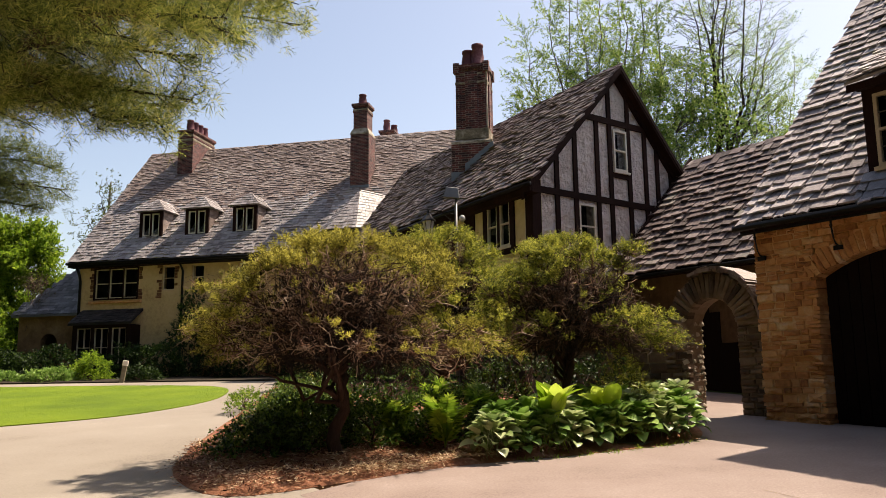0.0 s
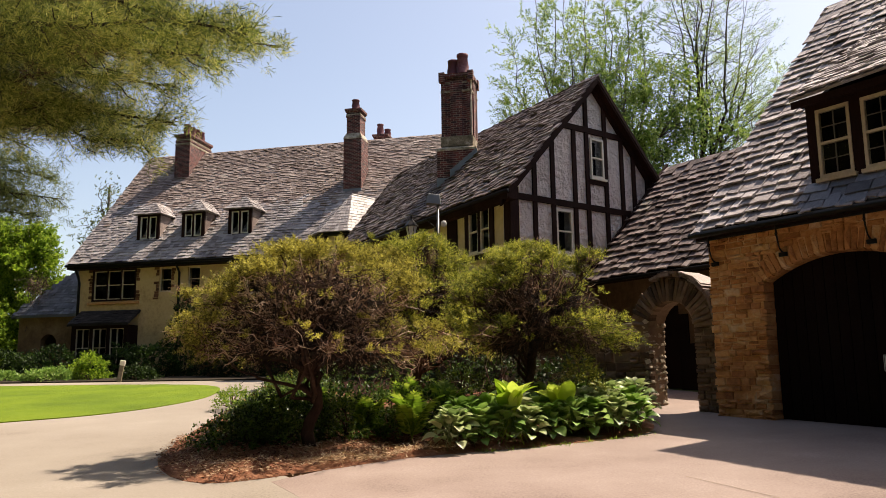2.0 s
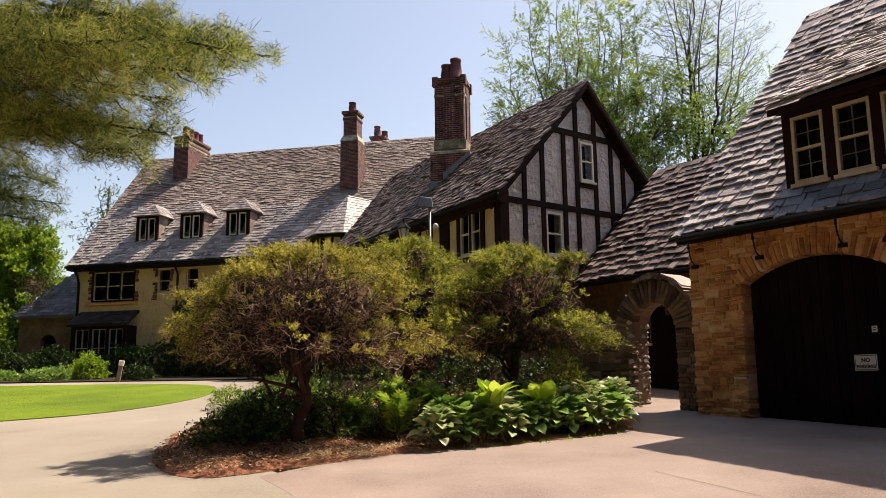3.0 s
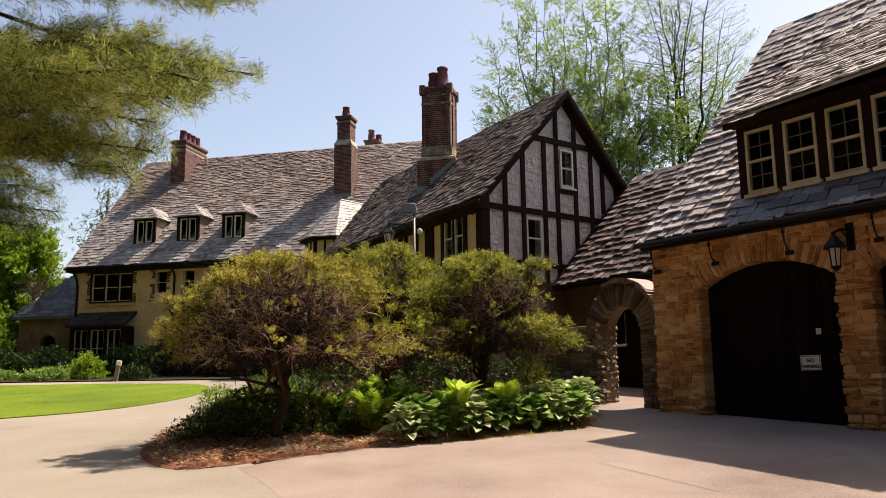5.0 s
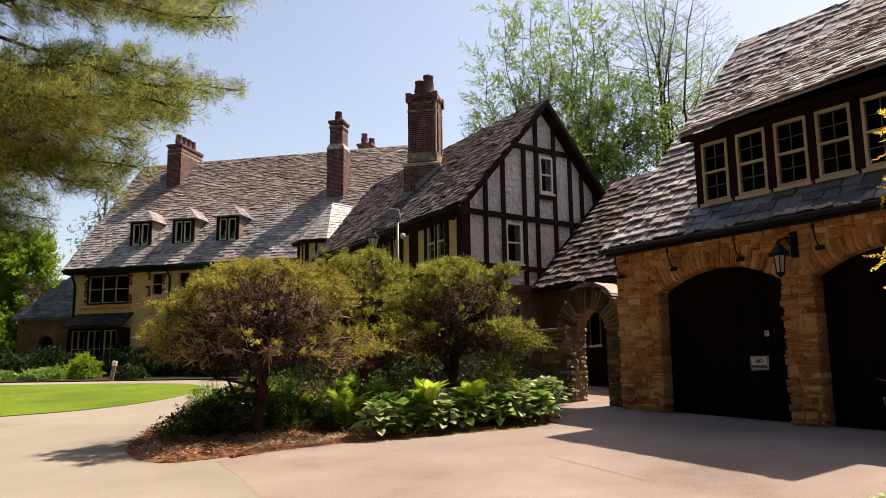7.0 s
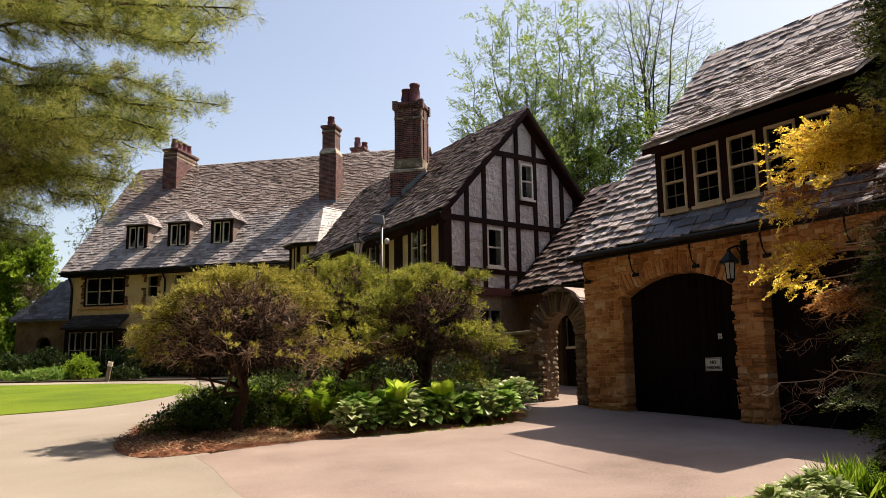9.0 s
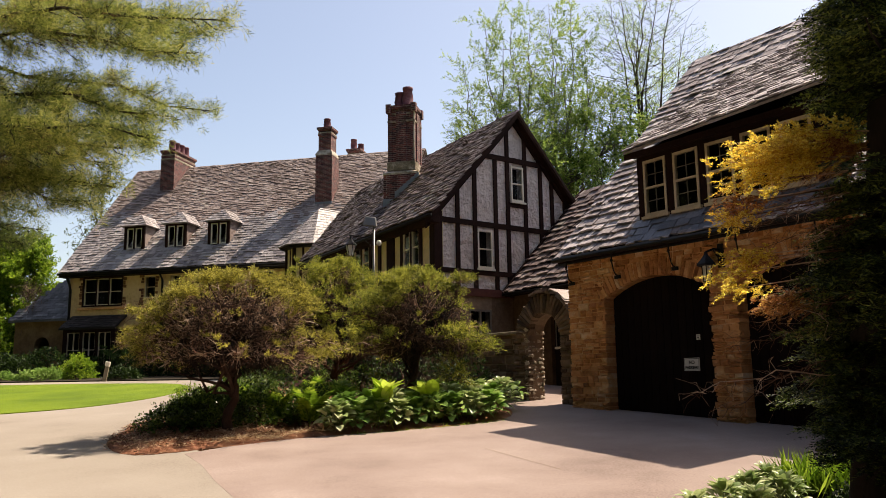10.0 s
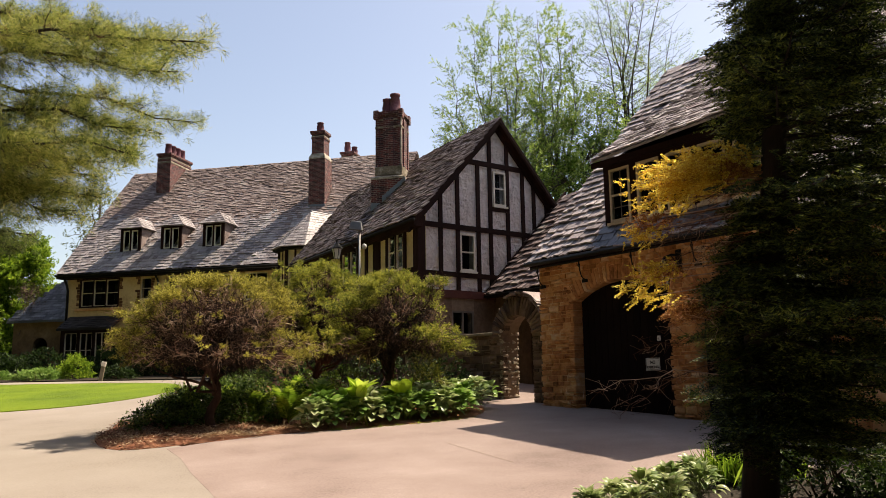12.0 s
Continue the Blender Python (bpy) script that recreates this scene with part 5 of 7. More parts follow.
beam([(WL - 0.1, 3.7), (WR, 3.7), (WR, 3.95), (WL - 0.1, 3.95)], 0.13, "beam", RED_TIMBER)
for z, h in ((4.40, 0.16), (5.98, 0.17), (8.30, 0.17)):
    lo = max(WL - 0.1, WPK - (WRZ - z - h) / WSL - 0.05)
    hi = min(WR, WPK + (WRZ - z) / WSL)
    beam([(lo, z), (hi, z), (hi, z + h), (lo, z + h)], 0.06)
for w in (2.2, 2.9, 3.77, 4.3, 5.08, 5.78, 6.3, 6.9):
    t = rake_z(w) - 0.3
    for za, zb in ((3.95, 4.40), (4.56, 5.98), (6.15, 8.30), (8.47, 9.9)):
        zt = min(zb, t)
        if zt - za > 0.1 and not (za > 8 and w not in (4.3, 5.08)):
            beam([(w - 0.075, za), (w + 0.075, za), (w + 0.075, zt), (w - 0.075, zt)], 0.05, "post")
beam([(WL - 0.06, 3.95), (WL + 0.24, 3.95), (WL + 0.24, 6.3), (WL - 0.06, 6.3)], 0.08, "corner_post")
beam([(4.37, 6.78), (5.01, 6.78), (5.01, 6.92), (4.37, 6.92)], 0.05, "rail")
for s in (-1, 1):
    we = WE - 0.05 if s < 0 else WR + 0.25
    b0 = [(we, rake_z(we) - 0.02), (WPK, WRZ - 0.02), (WPK, WRZ - 0.25), (we, rake_z(we) - 0.25)]
    beam(b0, 0.30, "barge_board")
    b1 = [(we, rake_z(we) - 0.25), (WPK, WRZ - 0.25), (WPK, WRZ - 0.42), (we, rake_z(we) - 0.42)]
    beam(b1, 0.09, "rafter_beam")
make_window(wing, wp(2.98, 0, 4.62, 0.045), WU, -WN, 0.62, 1.26, 1, 2, (1, 1), 0.06)
make_window(wing, wp(4.45, 0, 6.98, 0.045), WU, -WN, 0.55, 1.21, 1, 2, (1, 1), 0.06)
# grey bar paint on the low window's frame stands for the shade on it
make_window(wing, wp(2.58, 0, 2.5, 0.05), WU, -WN, 0.9, 0.8, 2, 1, (1, 1), 0.06, paint=MUNTIN)
# yard-side wall, cream panels between dark posts
WBL = 12.0
yin = Vector((WB.y, -WB.x, 0))
sw = Shape()
side_holes = [(0.98, 1.46, 4.72, 5.98), (1.58, 2.08, 4.72, 5.98), (4.75, 5.35, 4.72, 5.9), (5.5, 6.1, 4.72, 5.9)]
wall_cells(sw, 0.0, WBL, 0.4, WEZ + 0.25, 0.0, 0.3, side_holes)
SIDE_O = wp(WL, 0, 0)
part("yard_wall", placed(sw, SIDE_O, WB, yin), CREAM_STUCCO, wing)
part("stone_foot", placed(Shape().box((-0.04, -0.06, 0.4), (WBL, 0.0, 3.7)), SIDE_O, WB, yin), GREY_STONE, wing)
for x0, x1, z0, z1 in [(-0.05, 0.24, 3.7, 6.3), (0.78, 0.98, 4.5, 6.2), (1.46, 1.58, 4.5, 6.2), (2.08, 2.28, 4.5, 6.2), (2.75, 3.3, 3.9, 6.2), (3.8, 4.0, 3.9, 6.2), (4.55, 4.75, 3.9, 6.2), (5.35, 5.5, 4.5, 6.2), (6.1, 6.3, 3.9, 6.2),
                       (7.4, 7.6, 3.9, 6.2), (9.0, 9.2, 3.9, 6.2), (10.6, 10.8, 3.9, 6.2), (11.8, 12.0, 3.9, 6.2)]:
    part("post", placed(Shape().box((x0, -0.05, z0), (x1, 0.02, z1)), SIDE_O, WB, yin), TIMBER, wing)
for z0, z1, o in ((3.7, 3.95, 0.1), (4.5, 4.66, 0.055), (6.0, 6.35, 0.07)):
    part("beam", placed(Shape().box((-0.05, -o, z0), (WBL, 0.02, z1)), SIDE_O, WB, yin), TIMBER, wing)
for x, w in ((0.98, 0.48), (1.58, 0.5), (4.75, 0.6), (5.5, 0.6)):
    make_window(wing, Vector(SIDE_O) + WB * x - yin * 0.035 + Vector((0, 0, 4.72)), WB, yin, w, 1.24, 1, 2, (1, 1), 0.05)
# roof, ending in a hip towards the turret
wr = Shape()
EB, RB = 11.4, 13.2
e0, r0, r1, e1 = wp(WE, 0, WEZ, 0.32), wp(WPK, 0, WRZ, 0.32), wp(WPK, RB, WRZ), wp(WE, EB, WEZ)
q0, q1 = wp(2 * WPK - WE, 0, WEZ, 0.32), wp(2 * WPK - WE, RB, WEZ)
wr.slab([e0, e1, r1, r0][::-1], (0, 0, -0.16)).slab([q0, r0, r1, q1][::-1], (0, 0, -0.16))
wr.add([e1, r1, (e1[0] + 0.35, e1[1] + 6.5, WEZ)], [(0, 1, 2)])
part("roof_deck", wr, TIMBER, wing)
wt = Shape()
axis = (Vector(r0) - Vector(r1)).normalized()
upv = Vector(r0) - Vector(e0)
perp = upv - axis * upv.dot(axis)
Hs = perp.length
shift = upv.dot(axis)
L_tot = (Vector(r0) - Vector(r1)).length + 1.0
o_left = Vector(e0) - axis * L_tot


def wing_keep(px, py):
    f = py / Hs
    back = L_tot - px
    return -shift * f - 0.08 < back - 0.0 and back < EB + 0.3 + (RB - EB) * f and back > -shift * f - 0.05


roof_slates(wt, o_left, axis, perp, L_tot + 1.2, Hs, 0.20, 0.24, 0.034, keep=wing_keep, jitter=1.2, taper=0.85)
x = 0.0
while x < RB - 0.2:
    w = rng.uniform(0.35, 0.5)
    c = Vector(r0) - axis * (x + w)
    z = Vector((0, 0, rng.uniform(0, 0.02)))
    wt.slab([tuple(c + z - WU * 0.17 + Vector((0, 0, -0.16))), tuple(c + z + Vector((0, 0, 0.05))), tuple(c + z + WU * 0.17 + Vector((0, 0, -0.16))), tuple(c + z + Vector((0, 0, -0.03)))], axis * (w - 0.012))
    x += w
part("slate_covering", wt, MOSSY_SLATE, wing, "weathered roof slates", kind="stuff")
part("gutter", Shape().tube([Vector(e0) + Vector((0, 0, -0.1)) - WU * 0.06, Vector(e1) + Vector((0, 0, -0.1)) - WU * 0.06], 0.06, 0.06, 8), IRON, wing, smooth=True)
part("eaves_board", Shape().slab([wp(WE + 0.02, 0, WEZ - 0.3, 0.3), wp(WE + 0.02, EB, WEZ - 0.3), wp(WE + 0.02, EB, WEZ - 0.1), wp(WE + 0.02, 0, WEZ - 0.1, 0.3)], WU * 0.27), TIMBER, wing)
# great chimney, square to the main house
bigc = thing("great_chimney", "tall dark brick chimney with stone bands and two clay pots", "chimney", at=pose(1.12, 26.2, 0, 0, 0, -13))
stack(bigc, 0, 0, 1.34, 1.34, 5.6, 8.88, 11.55, [(-0.22, 0.1, 0.7), (0.14, -0.05, 0.84)], 0.19, slope=0.14, flash=2.3)
part("stone_course", Shape().box((-0.56, -0.56, 9.01), (0.56, 0.56, 9.37)), CHIMNEY_STONE, bigc, "pale weathered stone course", bevel=0.02)
for z in (10.93,):
    part("stone_band", Shape().box((-0.545, -0.545, z), (0.545, 0.545, z + 0.075)), CHIMNEY_STONE, bigc)
for sx, sy in ((0, -1), (1, 0), (-1, 0)):
    w = (0.2, 0.045) if sx == 0 else (0.045, 0.2)
    box_uv(part("pilaster", Shape().box((sx * 0.50 - w[0], sy * 0.50 - w[1], 9.37), (sx * 0.50 + w[0], sy * 0.50 + w[1], 11.35)), BRICK, bigc))
for sx in (-1, 1):
    for sy in (-1, 1):
        box_uv(part("corner_rib", Shape().box((sx * 0.455 - 0.075, sy * 0.455 - 0.075, 9.37), (sx * 0.455 + 0.075, sy * 0.455 + 0.075, 11.4)), BRICK, bigc))
        box_uv(part("corner_cap", Shape().box((sx * 0.5 - 0.1, sy * 0.5 - 0.1, 11.32), (sx * 0.5 + 0.1, sy * 0.5 + 0.1, 11.66)), BRICK, bigc))
for k in range(6):
    x = -0.22 + 0.155 * k
    z = 8.07 + 0.78 * x
    part("stepped_flashing", Shape().slab([(x, -0.688, z - 0.25), (x + 0.17, -0.688, z - 0.2), (x + 0.17, -0.688, z + 0.36), (x, -0.688, z + 0.27)], (0, 0.03, 0)), LEAD, bigc)
part("stone_edge", Shape().box((0.49, -0.538, 9.37), (0.538, -0.49, 11.32)), CHIMNEY_STONE, bigc)
# ---- yard lamp ----
lamp = thing("yard_lamp", "grey pole with a hanging lantern and a floodlight", "street lamp", at=pose(0.36, 21.2, 0))
part("pole", Shape().tube([(0, 0, 0.7), (0, 0, 6.05)], 0.05, 0.035, 8), POLE_GREY, lamp, smooth=True)
part("arm", Shape().tube([(0, 0, 5.55), (-0.3, 0, 5.63), (-0.8, 0, 5.72)], 0.02, 0.018, 6).tube([(-0.05, 0, 5.05), (-0.12, 0, 5.4), (-0.4, 0, 5.62)], 0.013, 0.013, 5), IRON, lamp)
part("lantern_roof", Shape().lathe([(0.2, 0.0), (0.19, 0.03), (0.08, 0.16), (0.03, 0.22), (0.03, 0.3)], (-0.74, 0, 5.38), 6), IRON, lamp)
part("lantern_glass", Shape().lathe([(0.09, 0), (0.16, 0.32)], (-0.74, 0, 5.06), 6), MILKGLASS, lamp)
for j in range(6):
    a = 2 * math.pi * j / 6
    part("lantern_bar", Shape().tube([(-0.74 + 0.09 * math.cos(a), 0.09 * math.sin(a), 5.04), (-0.74 + 0.165 * math.cos(a), 0.165 * math.sin(a), 5.39)], 0.01, 0.01, 4), IRON, lamp)
part("floodlight", Shape().add([(-0.34, -0.2, 6.0), (0.1, -0.2, 5.95), (0.1, 0.2, 6.0), (-0.34, 0.2, 6.05), (-0.26, -0.12, 6.3), (0.06, -0.12, 6.26), (0.06, 0.14, 6.28), (-0.26, 0.14, 6.32)],
                              [(3, 2, 1, 0), (4, 5, 6, 7), (0, 1, 5, 4), (1, 2, 6, 5), (2, 3, 7, 6), (3, 0, 4, 7)]), POLE_GREY, lamp, "boxy floodlight", bevel=0.015)
part("globe", Shape().lathe([(0.02, -0.1), (0.07, -0.07), (0.085, 0), (0.07, 0.06), (0.02, 0.09)], (0.16, -0.02, 5.45), 10), MILKGLASS, lamp, "small white globe", True)


# ---- plants ----
def quad_mesh(name, quads, material):
    """A mesh of separate four-cornered leaves from an array (n, 4, 3)."""
    quads = np.asarray(quads, dtype=np.float32)
    n = len(quads)
    me = bpy.data.meshes.new(name)
    me.vertices.add(4 * n)
    me.vertices.foreach_set("co", quads.reshape(-1))
    me.loops.add(4 * n)
    me.loops.foreach_set("vertex_index", np.arange(4 * n, dtype=np.int32))
    me.polygons.add(n)
    me.polygons.foreach_set("loop_start", np.arange(0, 4 * n, 4, dtype=np.int32))
    me.materials.append(material)
    me.update(calc_edges=True)
    return me


def leaf_part(name, quads, material, parent, label="", kind=""):
    ob = new(name, quad_mesh(name, quads, material))
    ob.parent = parent
    return tagged(ob, label=label, kind=kind)


def unit(a):
    return a / np.maximum(np.linalg.norm(a, axis=-1, keepdims=True), 1e-9)


def leaves_at(c, d, n, length, width):
    """Pointed leaves that start at c and go along d, lying square to n."""
    d = unit(d)
    s = unit(np.cross(d, n))
    L = np.broadcast_to(np.asarray(length, float).reshape(-1, 1), (len(c), 1))
    W = np.broadcast_to(np.asarray(width, float).reshape(-1, 1), (len(c), 1))
    return np.stack([c, c + d * L * 0.5 + s * W * 0.5, c + d * L, c + d * L * 0.5 - s * W * 0.5], axis=1)


def sprays(o, d, length, count, leaf, width, flat=0.75, droop=0.15, up=(0, 0, 1)):
    """Feathery shoots: at each o a shoot along d of that length, with leaves in two ranks (flat) or all round."""
    k = len(o)
    d = unit(d)
    upv = np.asarray(up, float)[None] + rng.normal(0, 0.35, (k, 3))
    s = unit(np.cross(d, upv))
    n = unit(np.cross(s, d))
    t = (np.arange(count) + 0.5) / count
    side = np.where(np.arange(count) % 2 == 0, 1.0, -1.0)
    pos = o[:, None] + d[:, None] * (t[None, :, None] * np.asarray(length).reshape(-1, 1, 1))
    pos[..., 2] -= droop * (t[None] ** 2) * np.asarray(length).reshape(-1, 1)
    ang = rng.uniform(-1, 1, (k, count)) * (1 - flat) * math.pi
    lat = s[:, None] * np.cos(ang)[..., None] + n[:, None] * np.sin(ang)[..., None]
    ld = lat * side[None, :, None] * 0.85 + d[:, None] * rng.uniform(0.4, 0.9, (k, count, 1))
    nn = n[:, None] + rng.normal(0, 0.4, (k, count, 3))
    size = leaf * rng.uniform(0.7, 1.25, k * count) * np.tile(1.0 - 0.45 * t, k)
    return leaves_at(pos.reshape(-1, 3), ld.reshape(-1, 3), nn.reshape(-1, 3), size, size * width)


def bend(a, b, lift=0.0, wobble=0.05, n=5):
    a, b = np.array(a, float), np.array(b, float)
    L = np.linalg.norm(b - a)
    pts = []
    for i in range(n + 1):
        t = i / n
        p = a + (b - a) * t
        p[2] += lift * L * math.sin(math.pi * t)
        if 0 < i < n:
            p += rng.normal(0, wobble * L, 3)
        pts.append(tuple(p))
    return pts


def skeleton_tree(base, top, targets, limbs, r0, limb_r=0.05, twig_r=0.012, lift=0.08, wobble=0.035, low=0.15, high=0.9):
    """Trunk, limbs and branches that reach every target. Returns the trunk's and the branches' shapes."""
    base, top = np.array(base, float), np.array(top, float)
    trunk = Shape()
    path = [np.array(p) for p in bend(base, top, 0.0, 0.02 if r0 < 0.125 else 0.007, 7)]
    trunk.tube(path, r0, r0 * 0.35, 9)
    for j in range(5):
        a = rng.uniform(0, 2 * math.pi)
        trunk.tube([path[0] + np.array((math.cos(a), math.sin(a), 0)) * r0 * 1.7 - np.array((0, 0, 0.06)), path[0] + np.array((math.cos(a), math.sin(a), 0)) * r0 * 0.6 + np.array((0, 0, r0))], r0 * 0.45, r0 * 0.3, 5)
    wood = Shape()
    T = np.array(targets, float)
    ends = T[rng.choice(len(T), min(limbs, len(T)), replace=False)]
    nodes = []
    for e in ends:
        f = low + (high - low) * rng.uniform(0, 1)
        dz = (e[2] - base[2]) / max(1e-6, top[2] - base[2])
        f = min(high, max(low, 0.55 * f + 0.35 * min(1, dz)))
        p = path[0] + (path[-1] - path[0]) * f
        pts = bend(p, e, lift, wobble, 7)
        wood.tube(pts, limb_r, limb_r * 0.2, 6)
        nodes += pts[2:]
    nodes = np.array(nodes)
    axis = path[0][:2]
    for t in T:
        dist = np.linalg.norm(nodes - t, axis=1)
        inner = np.linalg.norm(nodes[:, :2] - axis, axis=1) < np.linalg.norm(t[:2] - axis) + 0.2
        dist = np.where(inner, dist, dist + 5)
        a = nodes[int(np.argmin(dist))]
        if np.linalg.norm(a - t) > 0.05:
            wood.tube(bend(a, t, 0.03, 0.06, 4), twig_r, twig_r * 0.3, 4)
    return trunk, wood


def twiglets(shape, centres, count, length, r, outward=None, spread=0.8):
    for c in centres:
        o = np.array(outward(c)) if outward is not None else np.zeros(3)
        for _ in range(count):
            d = unit(o + rng.normal(0, spread, 3)) * length * rng.uniform(0.5, 1.2)
            m = c + d * 0.5 + rng.normal(0, 0.2 * length, 3)
            w = 0.13 * length
            shape.tube([tuple(c), tuple((c + m) / 2 + rng.normal(0, w, 3)), tuple(m), tuple(m + d * 0.25 + rng.normal(0, w, 3)), tuple(c + d + rng.normal(0, w, 3))], r, r * 0.4, 3)


def make_yew(name_label, base, centre, radius, z_top, z_low, n_targets, leaf_mat, bare, lean=(0, 0), tufts=400, twig_mat=None, tiers=()):
    """A spreading old yew: bare crooked branches inside, a ragged shell of foliage outside. bare(p): share of foliage kept at p."""
    cx, cy = centre
    th = thing("yew", name_label, "tree", at=None)
    zw = z_low + 0.33 * (z_top - z_low)
    lumps = [(rng.uniform(0, 2 * math.pi), rng.uniform(-0.1, 1.2), rng.uniform(-0.5, 0.34)) for _ in range(26)]

    def shell(k, thick):
        out = []
        while len(out) < k:
            v = unit(rng.normal(0, 1, 3))
            if v[2] < -0.42:
                continue
            ang, el = math.atan2(v[1], v[0]), math.asin(v[2])
            f = 1.0 + sum(a * math.exp(-((math.atan2(math.sin(ang - la), math.cos(ang - la))) ** 2 + (el - le) ** 2) / 0.07) for la, le, a in lumps)
            f *= 1 - abs(rng.normal(0, thick))
            h = (z_top - zw) if v[2] > 0 else (zw - z_low) * 1.6
            out.append((cx + v[0] * radius * f + lean[0] * v[2], cy + v[1] * radius * f + lean[1] * v[2], zw + v[2] * h * (0.5 + 0.5 * f)))
        return np.array(out)
    T = shell(n_targets, 0.12)
    bz = ground_level(*base)
    trunk, wood = skeleton_tree((*base, bz - 0.05), (cx, cy, bz + 0.55 * (z_top - bz)), T, 20, 0.105, 0.036, 0.010, 0.05, 0.06)
    mid = np.array((cx, cy, zw - 0.3))
    inner = np.array([mid + (t - mid) * rng.uniform(0.45, 1.0) for t in T for _ in range(5)])
    tw, fork = Shape(), Shape()
    twiglets(tw, inner, 3, 0.27, 0.0052, lambda c: unit(c - mid) * 0.7)
    # longer crooked dead branches that fork on the way out
    for t in T:
        p = mid + (t - mid) * rng.uniform(0.15, 0.5)
        e = mid + (t - mid) * rng.uniform(0.78, 1.0)
        pts = np.array(bend(p, e, 0.05, 0.05, 7))
        fork.tube([tuple(q) for q in pts], 0.013, 0.005, 5)
        for k in (2, 3, 4, 5, 6):
            d = unit(pts[k] - pts[k - 1]) * 0.7 + rng.normal(0, 0.5, 3)
            fork.tube(bend(pts[k], pts[k] + unit(d) * rng.uniform(0.15, 0.4), 0.05, 0.06, 5), 0.0095, 0.0035, 4)
    # deep twigs in near-black bark give the crown its inner shade by colour
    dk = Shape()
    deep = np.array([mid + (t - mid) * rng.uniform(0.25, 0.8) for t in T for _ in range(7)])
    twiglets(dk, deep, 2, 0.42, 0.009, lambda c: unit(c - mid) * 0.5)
    for x, y, z, r, n in tiers:
        pts = bend((cx, cy, bz + 0.42 * (z_top - bz)), (x, y, z), 0.06, 0.03, 7)
        wood.tube(pts, 0.022, 0.005, 5)
        ends = np.array((x, y, z)) + rng.normal(0, 1, (10, 3)) * np.array((r, r, 0.35 * r))
        for e in ends:
            wood.tube(bend(pts[5], e, 0.03, 0.06, 4), 0.009, 0.003, 4)
        twiglets(tw, np.concatenate([ends, np.array(pts[4:])]), 5, 0.24, 0.0052, lambda c: unit(c - mid) * 0.6)
    part("inner_twig_mass", dk, DARK_BARK, th, "dead inner twigs, near black for the crown's inner shade", kind="stuff")
    part("trunk", trunk, BARK, th, smooth=True)
    part("branchwork", wood, BARK, th, "crooked brown branches", smooth=True, kind="stuff")
    # fine twigs coloured darker than the forks, for shadow inside the crown
    part("twig_mass", tw, RED_TWIG if twig_mat else BROWN_TWIG, th, "bare brown twigs", kind="stuff")
    part("dead_branchwork", fork, twig_mat or RED_TWIG, th, "pale bare forking branches", smooth=True, kind="stuff")
    # foliage in separate tufts at the branch ends, with dark gaps between them
    C = shell(tufts, 0.13)
    share = np.array([bare(c) for c in C])
    thin = share < 0.4
    full = rng.uniform(0, 1, len(C)) < np.where(thin, 0.2, share)
    C, thin = C[full], thin[full]
    for x, y, z, r, n in tiers:
        C = np.concatenate([C, np.array((x, y, z)) + rng.normal(0, 1, (n, 3)) * np.array((r, r, 0.3 * r))])
        thin = np.concatenate([thin, np.zeros(n, bool)])
    size = np.where(thin, rng.uniform(0.04, 0.12, len(C)), rng.uniform(0.07, 0.25, len(C)))
    idx = np.repeat(np.arange(len(C)), np.where(thin, 6, 22))
    lean_out = unit(C - mid) * 0.55 + np.array((0, 0, 0.65))
    d = unit(lean_out[idx] + rng.normal(0, 0.55, (len(idx), 3)))
    o = C[idx] + d * (size[idx] * rng.uniform(0.0, 1.0, len(idx)))[:, None] * np.array((1.15, 1.15, 0.7))
    q = sprays(o, d, rng.uniform(0.08, 0.19, len(idx)), 15, 0.058, 0.28, 0.65, 0.1)
    leaf_part("crown", q, leaf_mat, th, "ragged foliage tufts at the branch ends")
    return th


def front_bare(cx, cy, zlim, amount):
    """Foliage is thin low on the side that faces the yard."""
    def f(p):
        front, side = cy - p[1], p[0] - cx
        edge = zlim + 0.18 * math.sin(side * 3.1) - 0.25 * abs(side)
        if p[2] < edge and front > -0.4:
            return 0.7 if side < -1.2 else 0.45 if side > 1.4 else amount
        return 1.0 if p[2] > zlim - 0.5 else 0.5
    return f


make_yew("broad old yew with bare brown twigs and olive foliage", (-1.45, 11.25), (-1.42, 11.3), 1.8, 3.1, 1.2, 170, YEW_LEAF, front_bare(-1.38, 11.3, 2.82, 0.03), tufts=500, twig_mat=TWIG, tiers=((0.1, 10.7, 1.45, 0.3, 2), (0.25, 11.2, 1.7, 0.3, 5), (-3.0, 11.0, 1.9, 0.3, 8), (-2.9, 11.2, 2.4, 0.25, 8)))
make_yew("leaning yew with thin green crown and dark trunk", (1.62, 12.9), (2.15, 13.0), 1.2, 3.36, 1.45, 120, YEW_GREEN, front_bare(2.15, 13.0, 2.85, 0.2), lean=(-0.25, 0), tufts=310, tiers=((3.3, 12.6, 1.75, 0.22, 16), (2.85, 12.2, 1.95, 0.25, 14), (2.95, 12.8, 3.15, 0.12, 7), (1.2, 12.3, 1.95, 0.28, 14), (0.9, 12.6, 2.5, 0.25, 14)))
make_yew("dense green yew behind the other two", (0.0, 15.1), (0.0, 15.1), 1.5, 3.95, 1.3, 110, YEW_GREEN, lambda p: 0.9, tufts=330)


